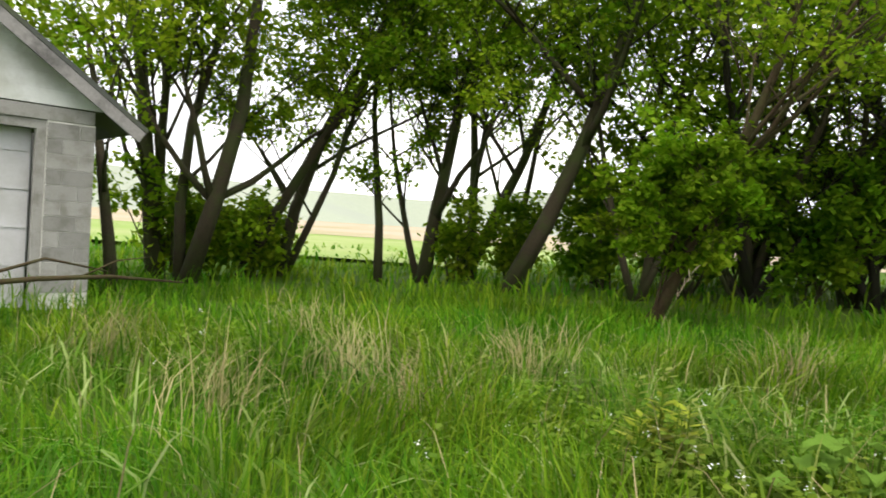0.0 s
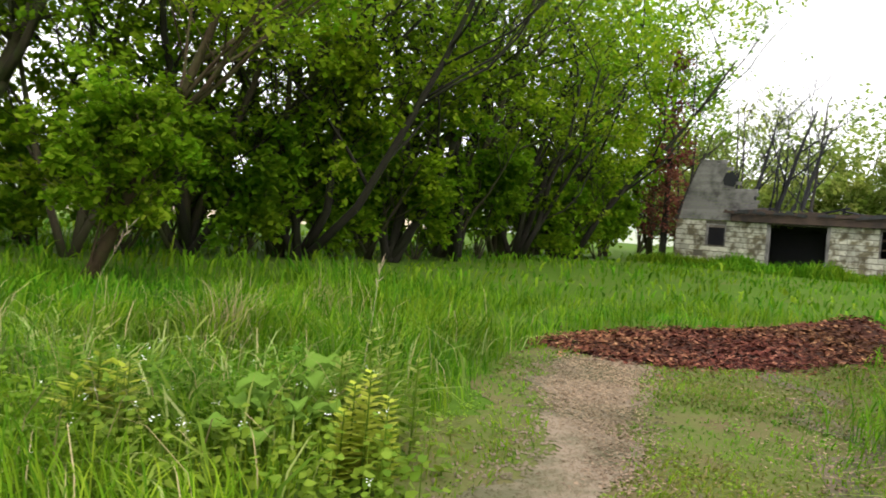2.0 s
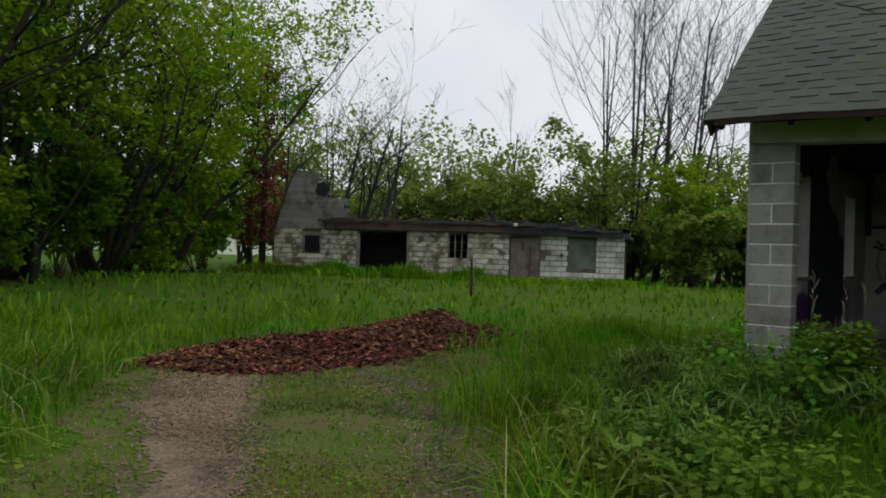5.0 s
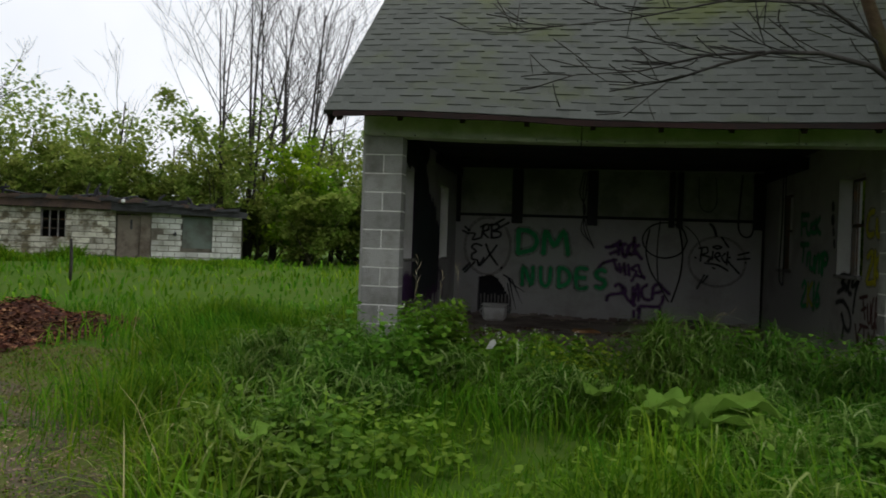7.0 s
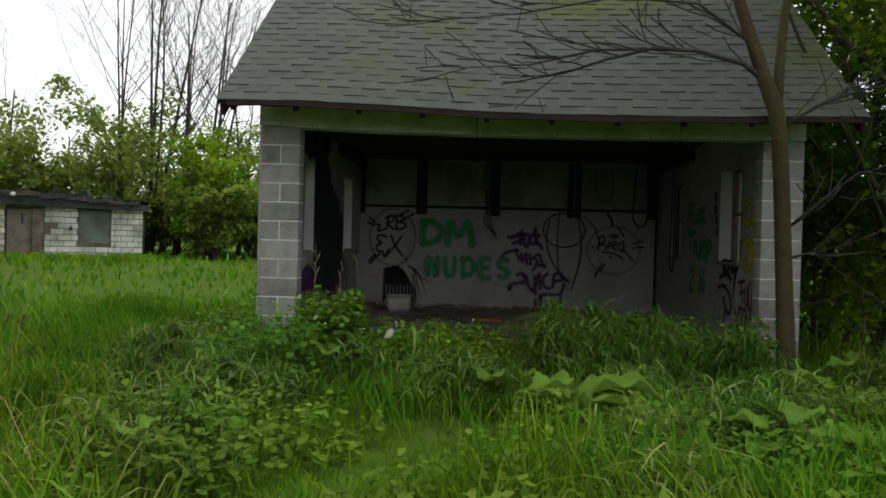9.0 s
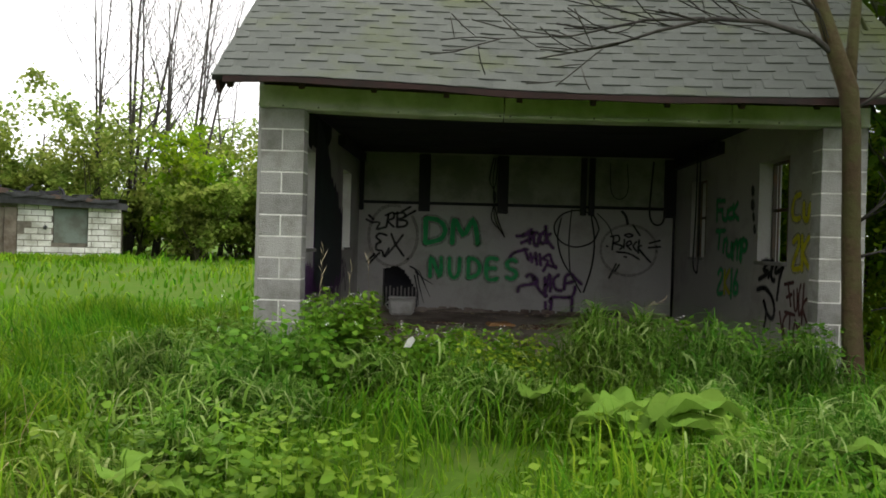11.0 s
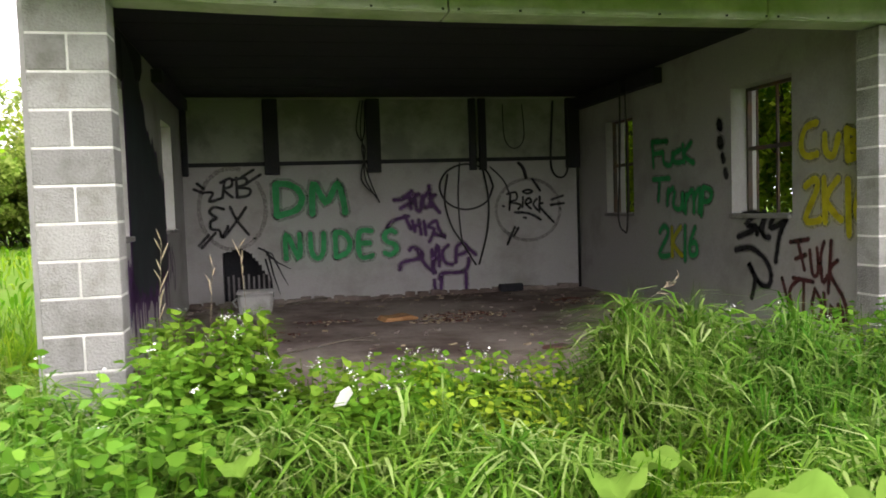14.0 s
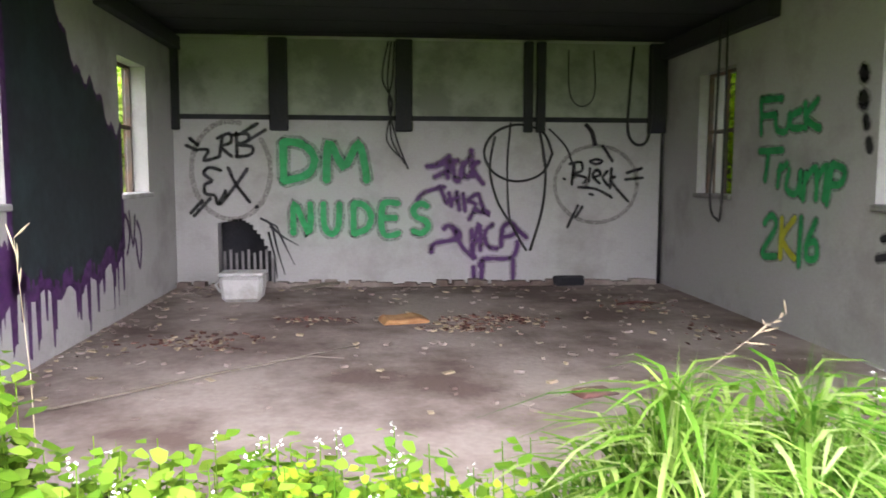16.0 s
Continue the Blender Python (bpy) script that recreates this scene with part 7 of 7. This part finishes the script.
weed_leaves("garlic_mustard", R, sill_h, 34, 0.078, M_WEED, rng_w, "fresh heart-leaved weeds crowding the garage sill", True)
rng_y = np.random.default_rng(77)
R = scatter(((1.85, 2.35, -1.05, -0.35, 50), (2.2, 2.6, -0.95, -0.35, 30), (1.7, 1.95, -0.6, -0.3, 8), (4.3, 4.75, -0.6, -0.25, 14)), rng_y)
weed_leaves("yellow_green_weeds", R, rng_y.uniform(0.36, 0.66, len(R)), 38, 0.05, M_LIMEWEED, rng_y, "bright yellow-green small-leaved weeds at the sill")
R = scatter(((-0.8, 5.4, -5.0, -1.0, 330), (-0.4, 1.5, -4.5, -1.0, 60), (3.2, 6.2, -4.6, -1.6, 70)), rng_w)
R = R[(trail(R[:, 0], R[:, 1]) > 0.45) & (R[:, 1] < -1.5 - 0.9 * (R[:, 0] < 2.6)) & ~inside(R[:, 0] - 0.25, R[:, 1], SHORT_POLY)]
weed_leaves("broadleaf_weeds", R, rng_w.uniform(0.2, 0.5, len(R)), 26, 0.075, M_WEED, rng_w, "mixed leafy weeds among the grass")
R = scatter(((-3.5, -0.8, -8.8, -6.0, 150), (-2.3, -1.5, -6.9, -6.0, 8), (-5.0, -2.2, -12.0, -8.0, 60)), rng_w)
weed_leaves("meadow_weeds", R, rng_w.uniform(0.15, 0.5, len(R)), 24, 0.06, M_WEED, rng_w, "pale green leafy weeds in the meadow", True)
R = scatter(((-5.0, -0.2, -6.0, 0.5, 420),), rng_w)
R = R[inside(R[:, 0], R[:, 1], SHORT_POLY)]
weed_leaves("lawn_weeds", R, rng_w.uniform(0.03, 0.08, len(R)), 14, 0.026, M_WEED, rng_w, "low clover and weeds in the trodden grass")


def burdock(x, y, n, size, seed, label="burdock plant with big wavy pale green leaves"):
    rng = random.Random(seed)
    z = float(ground_z(x, y))
    plant = empty("burdock_plant", (x, y, z), label, "plant")
    for i in range(n):
        a = 2 * math.pi * (i + rng.uniform(-0.3, 0.3)) / n
        L = size * rng.uniform(0.7, 1.1)
        up = rng.uniform(0.22, 0.42)
        s = Shape()
        m, w = 10, 5
        for j in range(m + 1):
            t = j / m
            half = L * 0.46 * math.sin(math.pi * min(1, t * 0.93 + 0.1)) ** 0.7 * (1 - 0.25 * t)
            for k7 in range(-w, w + 1):
                q = k7 / w
                s.v.append((0.12 + t * L, q * half, up + 0.55 * t * L - 0.5 * L * t * t + 0.35 * half * abs(q) + 0.09 * L * math.sin(q * 7 + t * 11 + i) * abs(q) + 0.012 * L * math.sin(t * 26 + abs(q) * 9)))
        c = 2 * w + 1
        s.f = [(j * c + k7, (j + 1) * c + k7, (j + 1) * c + k7 + 1, j * c + k7 + 1) for j in range(m) for k7 in range(2 * w)]
        leaf = obj("leaf", s, M_BURDOCK, plant, smooth=True, at=pose(0, 0, 0, 0, 0, math.degrees(a)))
        obj("leaf_stalk", Shape().tube([(0.02, 0, 0), (0.08, 0, up * 0.6), (0.14, 0, up + 0.0)], [0.012, 0.01, 0.008], 5), M_BURDOCK, leaf)
    return plant


burdock(2.95, -2.45, 8, 0.42, 1)
burdock(4.1, -3.2, 5, 0.3, 2)
burdock(4.45, -3.55, 5, 0.28, 11)
burdock(2.45, -1.4, 4, 0.28, 3, "small burdock plant with wavy leaves")
burdock(4.95, -2.1, 5, 0.36, 4)
burdock(-2.3, -6.65, 5, 0.26, 5)
burdock(0.95, -1.05, 4, 0.3, 6, "small burdock plant with wavy leaves")


def goldenrod(x, y, h, seed, material=None, leaf=0.14, count=46, broad=0.22):
    rng = random.Random(seed)
    z = float(ground_z(x, y))
    p = empty("tall_weed", (x, y, z), "tall upright weed with whorls of narrow leaves", "plant")
    obj("stem", Shape().tube([(0, 0, 0), (0.01, 0.01, h * 0.5), (0, 0.02, h)], [0.007, 0.006, 0.003], 5), M_WEED, p)
    V = []
    for i in range(count):
        t = 0.15 + 0.85 * i / count
        a = i * 2.4
        L = leaf * (1.15 - 0.6 * t)
        c = np.array((0, 0.02 * t, t * h))
        d = np.array((math.cos(a), math.sin(a), 0.25)) * L
        e = np.array((-math.sin(a), math.cos(a), 0)) * L * broad
        V.append(np.stack([c, c + d * 0.5 + e, c + d, c + d * 0.5 - e]))
    obj("leaves", quads_mesh("leaves", np.array(V), 4, material or M_LEAF_PALE), None, p)


for i, (x, y, h) in enumerate(((-2.0, -6.3, 0.75), (-1.9, -6.5, 0.6), (-2.35, -7.75, 0.7), (-2.5, -7.9, 0.62), (-2.15, -7.6, 0.55), (-1.95, -6.2, 0.66), (-1.82, -6.36, 0.5), (-2.1, -6.42, 0.58), (-1.75, -6.1, 0.62), (-2.2, -6.2, 0.45), (-3.3, -9.6, 0.6), (-2.9, -9.0, 0.55))):
    goldenrod(x, y, h, 300 + i)


for i, (x, y, h) in enumerate(((-1.36, -6.5, 0.62), (-1.42, -6.56, 0.55), (-1.3, -6.42, 0.5), (-1.47, -6.48, 0.46), (-1.38, -6.62, 0.42))):
    goldenrod(x, y, h, 340 + i, M_YELLOWWEED, 0.1, 60, 0.36)
for i, (x, y, h) in enumerate(((-2.35, -7.75, 0.52), (-2.28, -7.66, 0.48), (-2.42, -7.62, 0.44), (-2.3, -7.86, 0.4))):
    goldenrod(x, y, h, 350 + i, M_YELLOWWEED, 0.2, 26, 0.2)
burdock(-1.9, -6.75, 6, 0.24, 7, "dock plant with upright pale green leaves")
burdock(-1.72, -6.95, 5, 0.2, 8, "dock plant with upright pale green leaves")
burdock(0.43, -3.65, 5, 0.24, 9, "small burdock plant with wavy leaves")
burdock(5.6, -0.9, 5, 0.36, 10)


def dry_stalk(pts, label, heads=6, seed=1):
    rng = random.Random(seed)
    t = empty("dry_stalk", (0, 0, 0), label, "plant")
    s = Shape().tube(pts, [0.0022 - 0.0013 * i / (len(pts) - 1) for i in range(len(pts))], 5)
    e, b = Vector(pts[-1]), Vector(pts[-2])
    d = (e - b).normalized()
    for i in range(heads):
        p = e - d * 0.05 * i
        q = p + (d + Vector((rng.uniform(-0.6, 0.6), rng.uniform(-0.6, 0.6), rng.uniform(-0.4, 0.6)))) * 0.07
        s.tube([p, (p + q) / 2, q], [0.001, 0.004, 0.001], 4)
    obj("stem", s, M_DRYSTALK, t)


dry_stalk([(2.6, -0.5, -0.25), (2.85, -0.3, 0.3), (3.3, 0.0, 0.48), (3.75, 0.3, 0.62)], "bleached dead weed stalk leaning into the garage", 7, 1)
dry_stalk([(1.05, 0.0, 0.0), (1.03, 0.02, 0.5), (1.0, 0.02, 0.95)], "thin dead stalk standing at the sill", 4, 2)
dry_stalk([(0.85, -0.05, -0.2), (0.83, -0.02, 0.5), (0.86, 0.0, 0.85)], "thin dead stalk standing at the sill", 4, 3)
dry_stalk([(0.6, -0.1, -0.25), (0.58, -0.1, 0.4), (0.62, -0.1, 1.0)], "thin dead stalk with seed heads by the pillar", 9, 4)
dry_stalk([(-3.1, -6.0, -0.2), (-3.2, -5.9, 0.4), (-3.4, -5.8, 0.75)], "bleached dead stalk in the meadow", 5, 5)
dry_stalk([(-4.3, -7.9, -0.2), (-4.3, -7.8, 0.5), (-4.4, -7.6, 0.9)], "bleached dead stalk in the meadow", 6, 6)
paper = Shape()
paper.prism([(-0.035, 0.0), (0.02, 0.015), (0.04, 0.08), (0.015, 0.11), (-0.02, 0.08)], -0.003, 0.003)
obj("white_scrap", paper, M_MORTAR, label="torn off-white plastic scrap caught in the grass", category="litter", at=pose(1.45, -0.8, 0.24, 20, 10, 15))

shingles()
